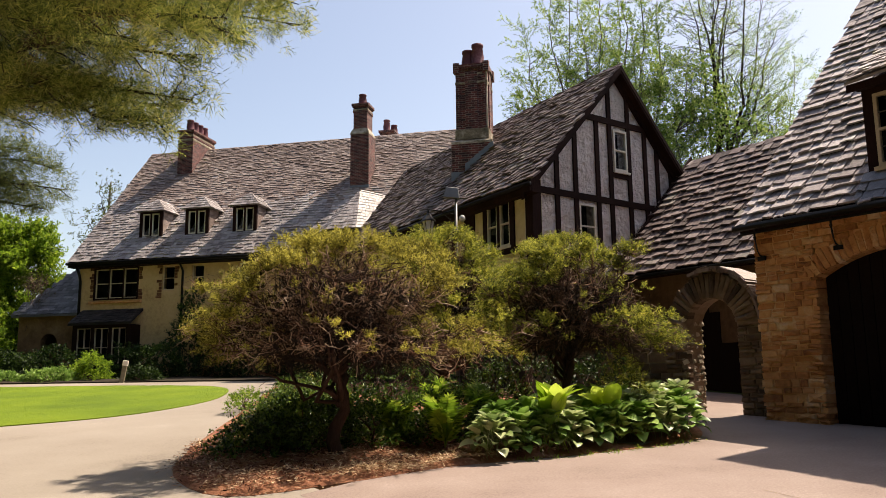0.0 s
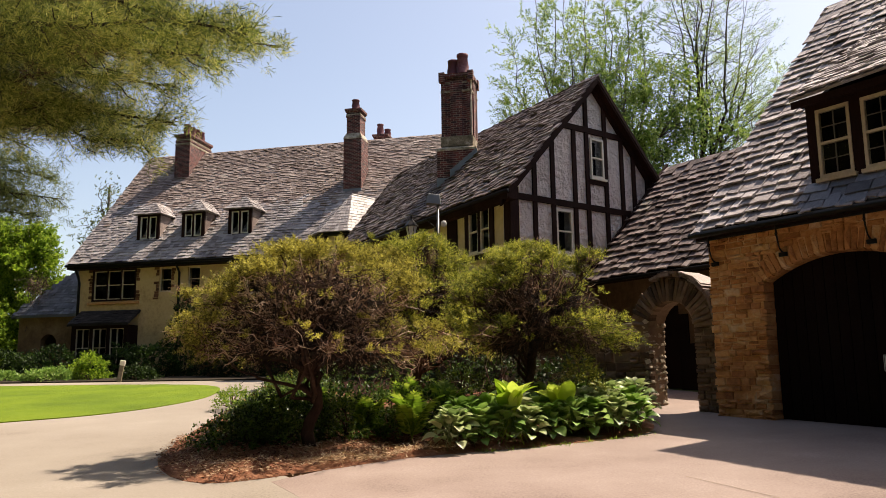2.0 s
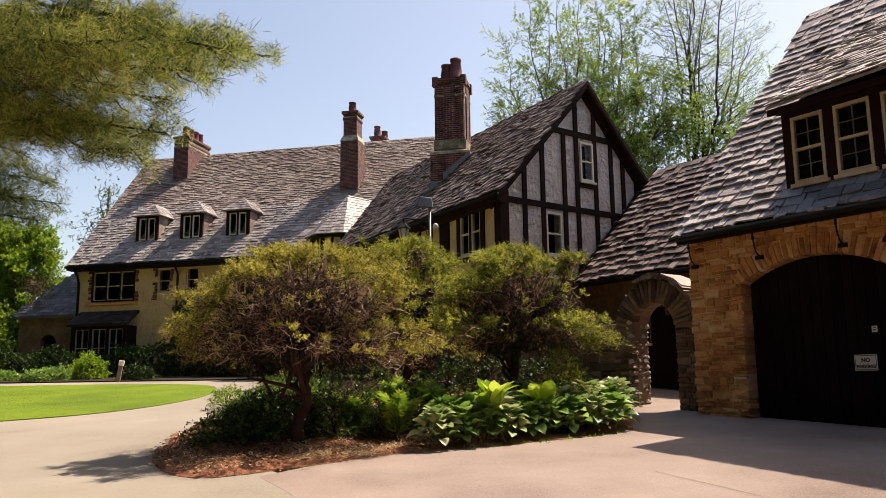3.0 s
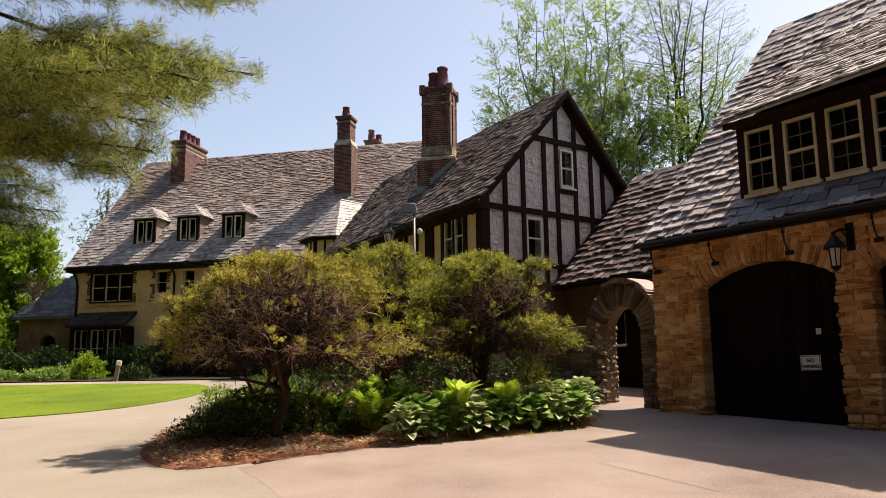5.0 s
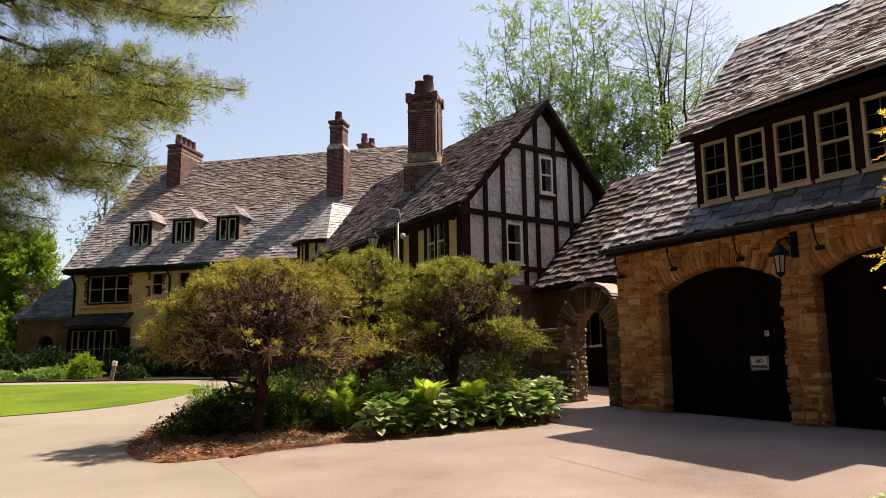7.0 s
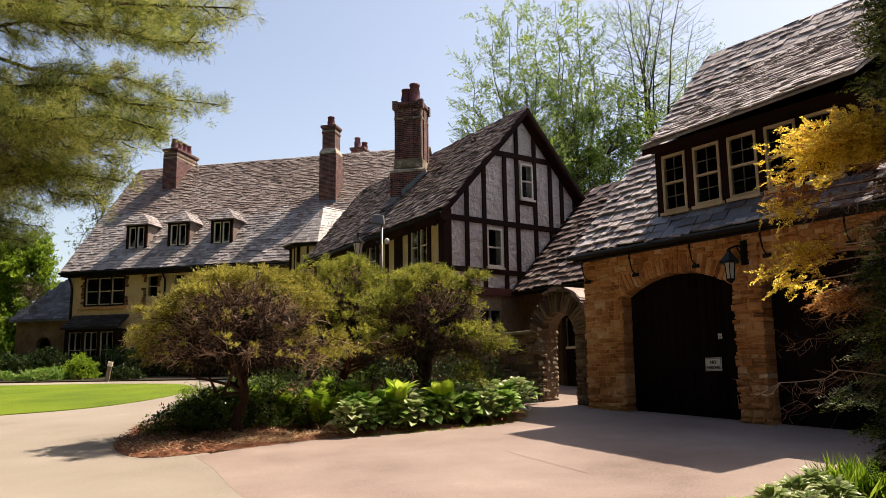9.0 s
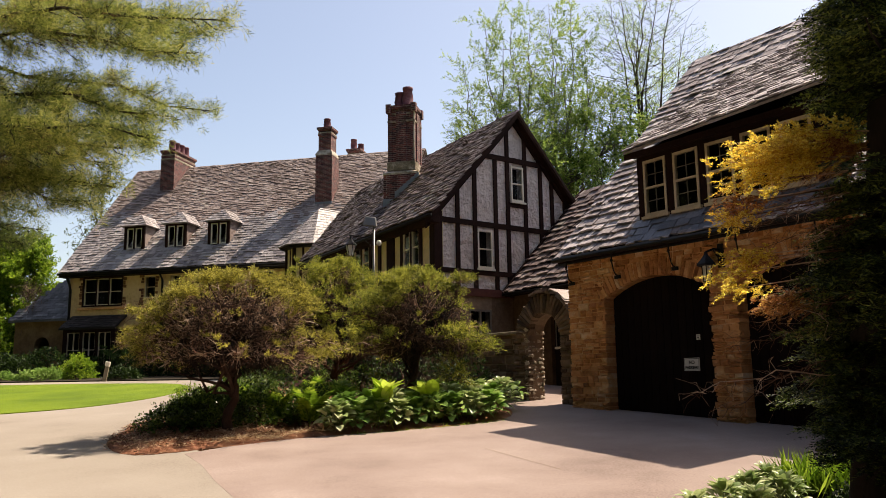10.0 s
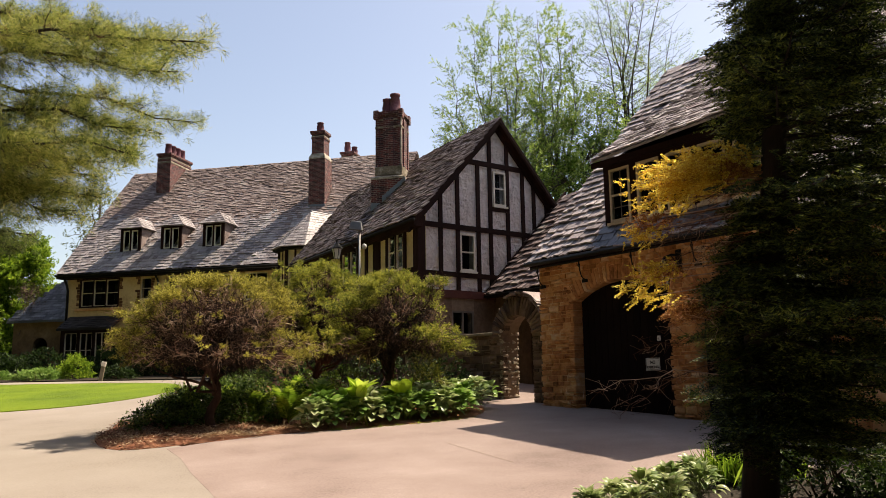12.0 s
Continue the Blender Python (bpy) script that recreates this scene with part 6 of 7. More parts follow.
def make_shrub(label, centre, radii, material, n, leaf=0.07, width=0.5, category="shrub", shoots=9, name="shrub", length=0.2, group=""):
    """A leafy bush: stems from the ground and shoots all through an uneven dome."""
    cx, cy = centre
    rx, ry, h = radii
    bz = ground_level(cx, cy) + 0.03
    th = thing(name, label, category, group)
    st = Shape()
    v = unit(rng.normal(0, 1, (n, 3)))
    v[:, 2] = np.abs(v[:, 2])
    r = rng.uniform(0.55, 1.0, (n, 1)) ** 0.5 * (1 + 0.16 * np.sin(v[:, :1] * 5 + cx) * np.cos(v[:, 1:2] * 4 + cy))
    o = v * r * np.array((rx, ry, h)) + np.array((cx, cy, bz))
    for k in range(14):
        e = o[int(rng.integers(n))]
        st.tube(bend((cx + rng.normal(0, rx * 0.15), cy + rng.normal(0, ry * 0.15), bz - 0.05), e, 0.05, 0.05, 4), 0.018, 0.005, 4)
    part("stem_work", st, BARK, th, kind="stuff")
    d = v + rng.normal(0, 0.5, (n, 3)) + np.array((0, 0, 0.2))
    leaf_part("foliage", sprays(o, d, rng.uniform(0.6, 1.2, n) * length, shoots, leaf, width, 0.5, 0.2), material, th)
    return th


# low shrubs of the island bed
for c, r, n in (((-2.5, 11.5), (0.75, 0.6, 0.5), 420), ((-2.0, 11.9), (0.8, 0.7, 0.7), 420), ((-2.6, 12.5), (0.6, 0.8, 0.5), 320), ((-2.0, 13.4), (0.9, 0.9, 0.6), 380), ((-1.3, 12.8), (0.9, 0.8, 0.8), 340),
                ((-1.0, 12.0), (0.6, 0.5, 0.6), 280), ((0.1, 12.1), (0.6, 0.45, 0.6), 280), ((-2.7, 15.5), (0.9, 1.3, 0.5), 380), ((-3.0, 18.0), (0.9, 1.4, 0.42), 380), ((-3.4, 20.8), (1.0, 1.5, 0.4), 380), ((-3.7, 24.2), (1.1, 1.9, 0.4), 420), ((-0.4, 12.6), (0.8, 0.7, 0.7), 300), ((0.7, 13.6), (1.0, 0.8, 0.9), 340), ((-1.2, 17.5), (1.6, 1.5, 1.2), 420)):
    make_shrub("low dark-green shrub in the island bed", c, r, ISLAND_LEAF, n, 0.075, 0.55, group="island shrubs")
make_shrub("small bright-green dwarf conifer behind the hostas", (2.75, 12.7), (0.42, 0.35, 1.3), YEW_GREEN, 620, 0.05, 0.35)
make_shrub("light yellow-green groundcover at the bed's edge", (-4.2, 17.6), (0.35, 0.8, 0.38), FERN_LEAF, 240, 0.06, 0.5)
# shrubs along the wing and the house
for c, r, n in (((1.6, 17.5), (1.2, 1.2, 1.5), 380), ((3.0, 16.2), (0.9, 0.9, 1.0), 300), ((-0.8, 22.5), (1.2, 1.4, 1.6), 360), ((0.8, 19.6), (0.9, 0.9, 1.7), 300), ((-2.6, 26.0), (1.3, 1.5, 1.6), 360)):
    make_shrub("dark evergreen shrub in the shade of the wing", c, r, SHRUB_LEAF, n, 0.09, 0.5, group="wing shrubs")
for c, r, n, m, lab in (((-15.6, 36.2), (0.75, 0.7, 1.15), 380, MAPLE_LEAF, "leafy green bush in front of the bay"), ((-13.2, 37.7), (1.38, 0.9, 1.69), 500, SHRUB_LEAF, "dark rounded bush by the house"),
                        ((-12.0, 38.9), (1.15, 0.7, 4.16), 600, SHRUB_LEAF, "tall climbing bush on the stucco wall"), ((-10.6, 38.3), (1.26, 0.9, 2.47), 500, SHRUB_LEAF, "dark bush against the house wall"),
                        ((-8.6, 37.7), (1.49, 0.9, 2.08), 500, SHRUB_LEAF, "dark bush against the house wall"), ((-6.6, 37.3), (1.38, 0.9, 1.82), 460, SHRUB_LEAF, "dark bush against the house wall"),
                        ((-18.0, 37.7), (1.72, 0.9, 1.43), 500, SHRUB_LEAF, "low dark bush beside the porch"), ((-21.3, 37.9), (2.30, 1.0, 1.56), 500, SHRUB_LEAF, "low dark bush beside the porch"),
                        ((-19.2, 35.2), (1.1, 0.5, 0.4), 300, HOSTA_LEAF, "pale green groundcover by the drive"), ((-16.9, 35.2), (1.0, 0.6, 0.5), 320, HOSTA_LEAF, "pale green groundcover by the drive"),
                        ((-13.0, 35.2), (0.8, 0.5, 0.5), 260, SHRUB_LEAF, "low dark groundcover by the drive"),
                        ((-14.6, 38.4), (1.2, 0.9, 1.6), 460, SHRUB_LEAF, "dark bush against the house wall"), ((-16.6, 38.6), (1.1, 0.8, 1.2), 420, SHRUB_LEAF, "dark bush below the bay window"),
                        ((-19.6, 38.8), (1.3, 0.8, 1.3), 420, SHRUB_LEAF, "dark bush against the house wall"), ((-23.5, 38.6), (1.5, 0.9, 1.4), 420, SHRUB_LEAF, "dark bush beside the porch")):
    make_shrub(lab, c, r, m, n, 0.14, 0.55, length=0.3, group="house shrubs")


def hosta_leaf_mesh(material, wide=0.44):
    s = Shape()
    rows = 6
    vs = []
    for i in range(rows + 1):
        t = i / rows
        w = wide * math.sin(math.pi * min(1, t * 0.9 + 0.1)) ** 0.7 * (1 - 0.2 * t) if i < rows else 0.0
        y = t
        z = 0.14 * math.sin(math.pi * t * 0.9) - 0.2 * t * t
        vs += [(-w, y, z + 0.09 * (w / 0.44)), (0, y, z - 0.02), (w, y, z + 0.09 * (w / 0.44))]
    fs = []
    for i in range(rows):
        for j in (0, 1):
            fs.append((i * 3 + j, i * 3 + j + 1, i * 3 + j + 4, i * 3 + j + 3))
    s.add(vs, fs)
    s.tube([(0, -0.85, -0.75), (0, -0.4, -0.2), (0, 0.0, 0.0)], 0.02, 0.014, 3)
    return s.mesh("leaf", material, True)


HLEAF, HPALE, HSTRIP = hosta_leaf_mesh(HOSTA_LEAF), hosta_leaf_mesh(HOSTA_PALE), hosta_leaf_mesh(HOSTA_PALE, 0.28)
hosta_leaf_count = [0]


def hosta_plant(x, y, size, me, label, n=58, leaf=0.185):
    z = ground_level(x, y) + 0.08
    th = thing("hosta", label, "plant", "hostas", at=Matrix.Translation((x, y, z)))
    if hosta_leaf_count[0] + n <= 3000:
        for k in range(n):
            a = 2.4 * k + rng.uniform(-0.3, 0.3)
            f = k / n
            rad = size * (0.15 + 0.85 * f) * 0.72
            ob = new("leaf", me)
            ob.parent = th
            h = size * (0.95 - 0.85 * f * f) + 0.03
            ob.matrix_basis = Matrix.Translation((math.cos(a) * rad * 0.7, math.sin(a) * rad * 0.7, h * 0.72)) @ Matrix.Rotation(a - math.pi / 2, 4, "Z") @ \
                Matrix.Rotation(radians(52 - 58 * f) + rng.uniform(-0.4, 0.4), 4, "X") @ Matrix.Rotation(rng.uniform(-0.45, 0.45), 4, "Y") @ Matrix.Scale(rng.uniform(0.78, 1.25) * leaf, 4)
        hosta_leaf_count[0] += n
    return th


for i in range(9):
    f = i / 8
    hosta_plant(0.62 + 2.85 * f, 10.72 + 1.45 * f + rng.uniform(-0.08, 0.08), rng.uniform(0.46, 0.56), HPALE if i in (0, 3, 7) else HLEAF, "hosta clump with pale-edged leaves at the drive's edge" if i in (0, 3, 7) else "green hosta clump at the drive's edge")
for i in range(8):
    f = i / 7
    hosta_plant(0.75 + 2.75 * f, 11.25 + 1.45 * f + rng.uniform(-0.1, 0.1), rng.uniform(0.6, 0.72), HPALE if i in (2, 5, 6) else HLEAF, "broad hosta clump in the island bed")
for i in range(5):
    hosta_plant(1.6 + 0.55 * i, 12.2 + 0.33 * i, rng.uniform(0.66, 0.78), HPALE if i in (3, 4) else HLEAF, "tall hosta clump in the island bed")
for x, y in ((4.15, 15.0), (3.95, 15.7), (3.5, 16.4)):
    hosta_plant(x, y, 0.45, HLEAF, "shaded hosta clump beside the gateway", 24)
for x, y, s in ((4.55, 3.1, 0.26), (4.85, 3.3, 0.3), (5.2, 3.6, 0.36), (5.55, 3.95, 0.36), (5.9, 4.3, 0.34), (4.95, 2.9, 0.34), (5.4, 3.3, 0.36), (5.85, 3.8, 0.36)):
    hosta_plant(x, y, s * 0.95, HSTRIP, "pale striped hosta clump under the conifer", 80, 0.125)


def frond(length, material):
    """One arching fern frond with leaflets in two ranks."""
    s = Shape()
    n = 13

    def at(t):
        return Vector((0, length * t * (1 - 0.15 * t), length * (0.95 * t - 0.62 * t * t)))
    s.tube([at(t) for t in np.linspace(0, 1, 7)], 0.006, 0.002, 3)
    for i in range(2, n + 1):
        t = i / n
        w = length * 0.24 * math.sin(math.pi * min(1.0, t * 0.82 + 0.14)) ** 0.9 + 0.012
        p, q = at(t - 0.5 / n), at(t + 0.42 / n)
        for sd in (-1, 1):
            drop = -0.25 * w + rng.uniform(-0.1, 0.1) * w
            a1 = p + Vector((sd * w * 0.6, length * 0.035, drop * 0.4))
            b1 = q + Vector((sd * w * 0.55, length * 0.045, drop * 0.4))
            tip = (p + q) / 2 + Vector((sd * w, length * 0.10, drop))
            s.add([p, a1, tip, b1, q], [(0, 1, 2, 3, 4)])
    return s.mesh("frond", material)


FRONDS = [frond(0.8, FERN_LEAF), frond(0.65, FERN_LEAF), frond(0.75, FERN_BRIGHT)]


def make_fern(x, y, size, upright, n=9, label="green shuttlecock fern in the island bed"):
    z = ground_level(x, y) + 0.06
    th = thing("fern", label, "plant", "ferns", at=Matrix.Translation((x, y, z)))
    for k in range(n):
        ob = new("frond", FRONDS[2 if "vivid" in label else k % 2])
        ob.parent = th
        a = 2 * math.pi * k / n + rng.uniform(-0.25, 0.25)
        ob.matrix_basis = Matrix.Rotation(a, 4, "Z") @ Matrix.Rotation(radians(upright + rng.uniform(-8, 8)), 4, "X") @ Matrix.Scale(size * rng.uniform(0.85, 1.15), 4)
    return th


HVIVID = hosta_leaf_mesh(FERN_BRIGHT, 0.3)


def upright_plant(x, y, n, size, label):
    """A clump of broad upright leaves."""
    th = thing("broad_leaf_plant", label, "plant", "chartreuse plants", at=Matrix.Translation((x, y, ground_level(x, y) + 0.1)))
    for k in range(n):
        ob = new("leaf", HVIVID)
        ob.parent = th
        a = 2.4 * k
        ob.matrix_basis = Matrix.Rotation(a, 4, "Z") @ Matrix.Translation((0, 0.05 + 0.07 * rng.uniform(), 0.5 * size)) @ Matrix.Rotation(radians(rng.uniform(35, 78)), 4, "X") @ \
            Matrix.Rotation(rng.uniform(-0.6, 0.6), 4, "Y") @ Matrix.Scale(size * rng.uniform(0.42, 0.62), 4)
    return th


upright_plant(1.45, 11.15, 13, 0.82, "vivid chartreuse upright leaves above the hostas")
upright_plant(2.3, 11.75, 10, 0.8, "vivid chartreuse upright leaves behind the hostas")
for x, y, s, u in ((0.0, 11.5, 1.1, 22), (-0.75, 12.0, 1.0, 26), (0.55, 12.3, 1.15, 28), (-2.3, 12.5, 1.0, 34), (-1.7, 13.3, 1.0, 34), (2.05, 12.1, 0.9, 38), (-0.1, 13.0, 1.1, 32)):
    make_fern(x, y, s * 0.92, u + 18, 11)

# grass tuft and leaves under the conifer
for x, y, s in ((6.45, 4.6, 0.42), (6.85, 4.55, 0.4)):
    gz = ground_level(x, y) + 0.06
    th = thing("grass_tuft", "bright green ornamental grass tuft under the conifer", "grass")
    k = 420
    o = np.stack([x + rng.normal(0, 0.14, k), y + rng.normal(0, 0.14, k), np.full(k, gz)], 1)
    d = np.stack([rng.normal(0, 0.55, k), rng.normal(0, 0.55, k), np.ones(k)], 1)
    leaf_part("blade_mass", leaves_at(o, d, rng.normal(0, 1, (k, 3)), rng.uniform(0.6, 1.2, k) * s, rng.uniform(0.02, 0.035, k)), FERN_LEAF, th, kind="stuff")

# mulch chips lying on the beds
def in_loop(px, py, loop):
    c = False
    for (ax, ay), (bx, by) in zip(loop, loop[1:] + loop[:1]):
        if (ay > py) != (by > py) and px < (bx - ax) * (py - ay) / (by - ay) + ax:
            c = not c
    return c


k = 22000
u1, u2 = rng.uniform(-4.0, 1.6, k), rng.uniform(8.9, 12.8, k)
ok = np.array([in_loop(a + rng.normal(0, 0.07), b + rng.normal(0, 0.07), BED) for a, b in zip(u1, u2)])
u1, u2 = u1[ok], u2[ok]
zz = np.array([ground_level(a, b) + (0.012 + 0.10 * (0.5 + noise.noise(Vector((a * 1.3, b * 1.3, 0)))) if in_loop(a, b, BED) else 0.008) for a, b in zip(u1, u2)]) + rng.uniform(0.0, 0.03, len(u1))
o = np.stack([u1, u2, zz], 1)
d = np.stack([rng.normal(0, 1, len(o)), rng.normal(0, 1, len(o)), rng.normal(0, 0.25, len(o))], 1)
nn = np.stack([rng.normal(0, 0.5, len(o)), rng.normal(0, 0.5, len(o)), np.ones(len(o))], 1)
tagged(leaf_part("mulch_chips", leaves_at(o, d, nn, rng.uniform(0.03, 0.10, len(o)), rng.uniform(0.008, 0.02, len(o))), CHIP, None), "loose shredded bark mulch", "mulch", kind="stuff")

# pale dry straw on the bed's sunny front, and weeds along the hostas' edge
k = 5200
u1, u2 = rng.normal(0.0, 0.75, k), rng.normal(9.95, 0.42, k)
ok = np.array([in_loop(a, b, BED) for a, b in zip(u1, u2)])
u1, u2 = u1[ok], u2[ok]
zz = np.array([ground_level(a, b) + 0.02 + 0.10 * (0.5 + noise.noise(Vector((a * 1.3, b * 1.3, 0)))) for a, b in zip(u1, u2)]) + rng.uniform(0.0, 0.03, len(u1))
d = np.stack([rng.normal(0, 1, len(u1)), rng.normal(0, 1, len(u1)), rng.normal(0.1, 0.25, len(u1))], 1)
tagged(leaf_part("dry_straw", leaves_at(np.stack([u1, u2, zz], 1), d, np.stack([rng.normal(0, 0.5, len(u1)), rng.normal(0, 0.5, len(u1)), np.ones(len(u1))], 1), rng.uniform(0.05, 0.16, len(u1)), rng.uniform(0.005, 0.011, len(u1))), STRAW, None),
       "pale dry straw over the mulch", "straw", kind="stuff")
k = 420
f = rng.uniform(0, 1, k)
u1, u2 = 0.9 + 2.75 * f + rng.normal(0, 0.05, k), 10.55 + 1.3 * f - 0.12 * np.sin(f * 3.1) + rng.normal(0, 0.07, k)
o = np.stack([u1, u2, np.array([ground_level(a, b) for a, b in zip(u1, u2)]) + 0.004], 1)
d = np.stack([rng.normal(0, 0.7, k), rng.normal(0, 0.7, k), np.ones(k)], 1)
tagged(leaf_part("edge_weeds", leaves_at(o, d, rng.normal(0, 1, (k, 3)), rng.uniform(0.03, 0.09, k) * np.abs(np.sin(f * 23.0)) ** 2, 0.012), FERN_LEAF, None), "small weeds at the hostas' edge on the concrete", "weeds", kind="stuff")

# grass blades of the lawn's nearer edge
k = 14000
u1, u2 = rng.uniform(-16, -5.6, k), rng.uniform(14.2, 29, k)


ok = np.array([in_loop(a, b, LAWN_LOOP) for a, b in zip(u1, u2)])
u1, u2 = u1[ok], u2[ok]
o = np.stack([u1, u2, np.array([ground_level(a, b) for a, b in zip(u1, u2)]) + 0.03], 1)
d = np.stack([rng.normal(0, 0.5, len(o)), rng.normal(0, 0.5, len(o)), np.ones(len(o))], 1)
tagged(leaf_part("grass_blades", leaves_at(o, d, rng.normal(0, 1, (len(o), 3)), rng.uniform(0.012, 0.024, len(o)), 0.006), LAWN, None), "short mown grass blades of the lawn", "grass", kind="stuff")


# ---- tall trees ----
def needle_tufts(o, d, count, length, width):
    """Bunches of long needles fanning forward from shoot tips."""
    k = len(o)
    dd = unit(d)[:, None] * 0.8 + rng.normal(0, 0.75, (k, count, 3))
    pos = np.repeat(o[:, None], count, 1) + rng.normal(0, 0.05, (k, count, 3))
    return leaves_at(pos.reshape(-1, 3), dd.reshape(-1, 3), rng.normal(0, 1, (k * count, 3)), length * rng.uniform(0.7, 1.2, k * count), width)


def make_pine(label, base, height, r, limbs, per_limb, needles=30, length=0.15, width=0.011, leaf=None, start=0.42):
    """A pine whose limbs (from height, tip) end in level plates of long-needled tufts, with open sky between the plates."""
    th = thing("pine_tree", label, "tree")
    bz = ground_level(*base)
    part("trunk", Shape().tube(bend((*base, bz - 0.1), (base[0] + 0.2, base[1], bz + height), 0, 0.006, 8), r, r * 0.3, 10), BARK, th, smooth=True)
    wood = Shape()
    O, D, old = [], [], []
    for h, tip in limbs:
        pts = np.array(bend((base[0], base[1], h), tip, 0.05, 0.012, 9))
        wood.tube([tuple(p) for p in pts], 0.06, 0.010, 6)
        axis = unit(pts[-1] - pts[0])
        side = unit(np.cross(axis, (0, 0, 1)))
        L = np.linalg.norm(pts[-1] - pts[0])
        for k in range(per_limb):
            f = start + (1 - start) * (k + rng.uniform()) / per_limb
            i = min(8, int(f * 9))
            p = pts[i] + (pts[i + 1] - pts[i]) * (f * 9 - i)
            sgn = 1 if k % 2 else -1
            out = unit(axis * rng.uniform(0.5, 1.0) + side * sgn * rng.uniform(0.3, 1.0) + np.array((0, 0, rng.normal(-0.08, 0.34))))
            bl = (0.22 + 1.1 * (1 - f) ** 0.7) * rng.uniform(0.6, 1.1) * min(1.0, L / 4)
            e = p + out * bl
            tw = np.array(bend(p, e, -0.03, 0.05, 3))
            wood.tube([tuple(q) for q in tw], 0.011, 0.004, 4)
            m = int(3 + bl * 9)
            for j in range(m):
                t = 0.2 + 0.8 * (j + rng.uniform()) / m
                O.append(p + (e - p) * t + rng.normal(0, (0.08, 0.08, 0.085)))
                D.append(out * 0.7 + rng.normal(0, 0.5, 3) + np.array((0, 0, 0.1)))
                if t < 0.55 and f < 0.8 and rng.uniform() < 0.25:
                    old.append((O[-1] - np.array((0, 0, 0.06)), D[-1]))
    part("limb_work", wood, DARK_BARK, th, kind="stuff", smooth=True)
    leaf_part("needle_mass", needle_tufts(np.array(O), np.array(D), needles, length, width), leaf or PINE_LEAF, th, kind="stuff")
    leaf_part("old_needles", needle_tufts(np.array([q[0] for q in old]), np.array([q[1] for q in old]), needles, length, width), OLD_NEEDLE, th, "brown old needles near the limbs", kind="stuff")
    return th


make_pine("tall pine with long drooping needle tufts over the drive", (-9.2, 8.6), 17, 0.32,
          [(6.5, (-2.2, 12.0, 6.7)), (6.2, (-3.3, 11.3, 6.35)), (5.6, (-1.75, 8.4, 5.35)), (5.5, (-2.3, 8.9, 5.15)), (5.0, (-1.3, 6.2, 4.3)), (4.9, (-1.9, 6.8, 4.35)),
           (4.7, (-2.45, 7.8, 4.4)), (4.6, (-2.75, 8.6, 4.25)), (4.5, (-3.2, 9.3, 4.4)), (4.3, (-3.0, 8.3, 3.95)),
           (5.2, (-3.4, 7.2, 4.75)), (5.4, (-4.0, 8.6, 5.0)), (6.6, (-0.5, 6.9, 6.3)), (6.5, (-1.2, 7.6, 6.1)), (6.9, (-1.4, 8.6, 6.9)), (7.4, (-1.9, 9.6, 7.4)), (7.2, (-2.6, 10.8, 7.5))],
          34, 42, 0.145, 0.0072, start=0.52)
make_pine("second pine with level needle-clad limbs", (-14.0, 15.5), 12, 0.24,
          [(5.3, (-7.2, 14.7, 5.15)), (4.9, (-6.95, 14.7, 4.75)), (4.6, (-7.5, 14.9, 4.45)), (5.7, (-7.8, 14.6, 5.5)), (5.1, (-8.0, 15.2, 4.95))], 26, 34, 0.15, 0.009, leaf=PINE_DARK, start=0.55)


def make_leafy(label, base, top_z, crowns, leaf_mat, n_targets, n_leaves, leaf=0.12, r0=0.25, limbs=14, lean=(0, 0), bark=None, name="tree", spread=0.3, shoots=7, length=0.45, twig=0.02, rise=0.5):
    """A broadleaf tree: crowns are ellipsoids (x, y, z, rx, ry, rz) that the branches fill."""
    th = thing(name, label, "tree")
    bz = ground_level(*base)
    vol = np.array([c[3] * c[4] * c[5] for c in crowns])
    pick = rng.choice(len(crowns), n_targets, p=vol / vol.sum())
    v = unit(rng.normal(0, 1, (n_targets, 3))) * (rng.uniform(0.15, 1, (n_targets, 1)) ** 0.45)
    C = np.array(crowns)
    T = C[pick, :3] + v * C[pick, 3:]
    trunk, wood = skeleton_tree((*base, bz - 0.1), (base[0] + lean[0], base[1] + lean[1], top_z), T, limbs, r0, r0 * 0.35, twig, 0.06, 0.03, 0.2, 0.95)
    part("trunk", trunk, bark or GREY_BARK, th, smooth=True)
    part("branchwork", wood, bark or GREY_BARK, th, kind="stuff", smooth=True)
    idx = rng.integers(0, n_targets, n_leaves)
    o = T[idx] + rng.normal(0, spread, (n_leaves, 3))
    d = rng.normal(0, 1, (n_leaves, 3)) * (1.0 if rise < 1 else 0.6) + np.array((0, 0, rise))
    leaf_part("crown", sprays(o, d, rng.uniform(0.5, 1.2, n_leaves) * length, shoots, leaf, 0.6, 0.4, 0.2), leaf_mat, th)
    return th


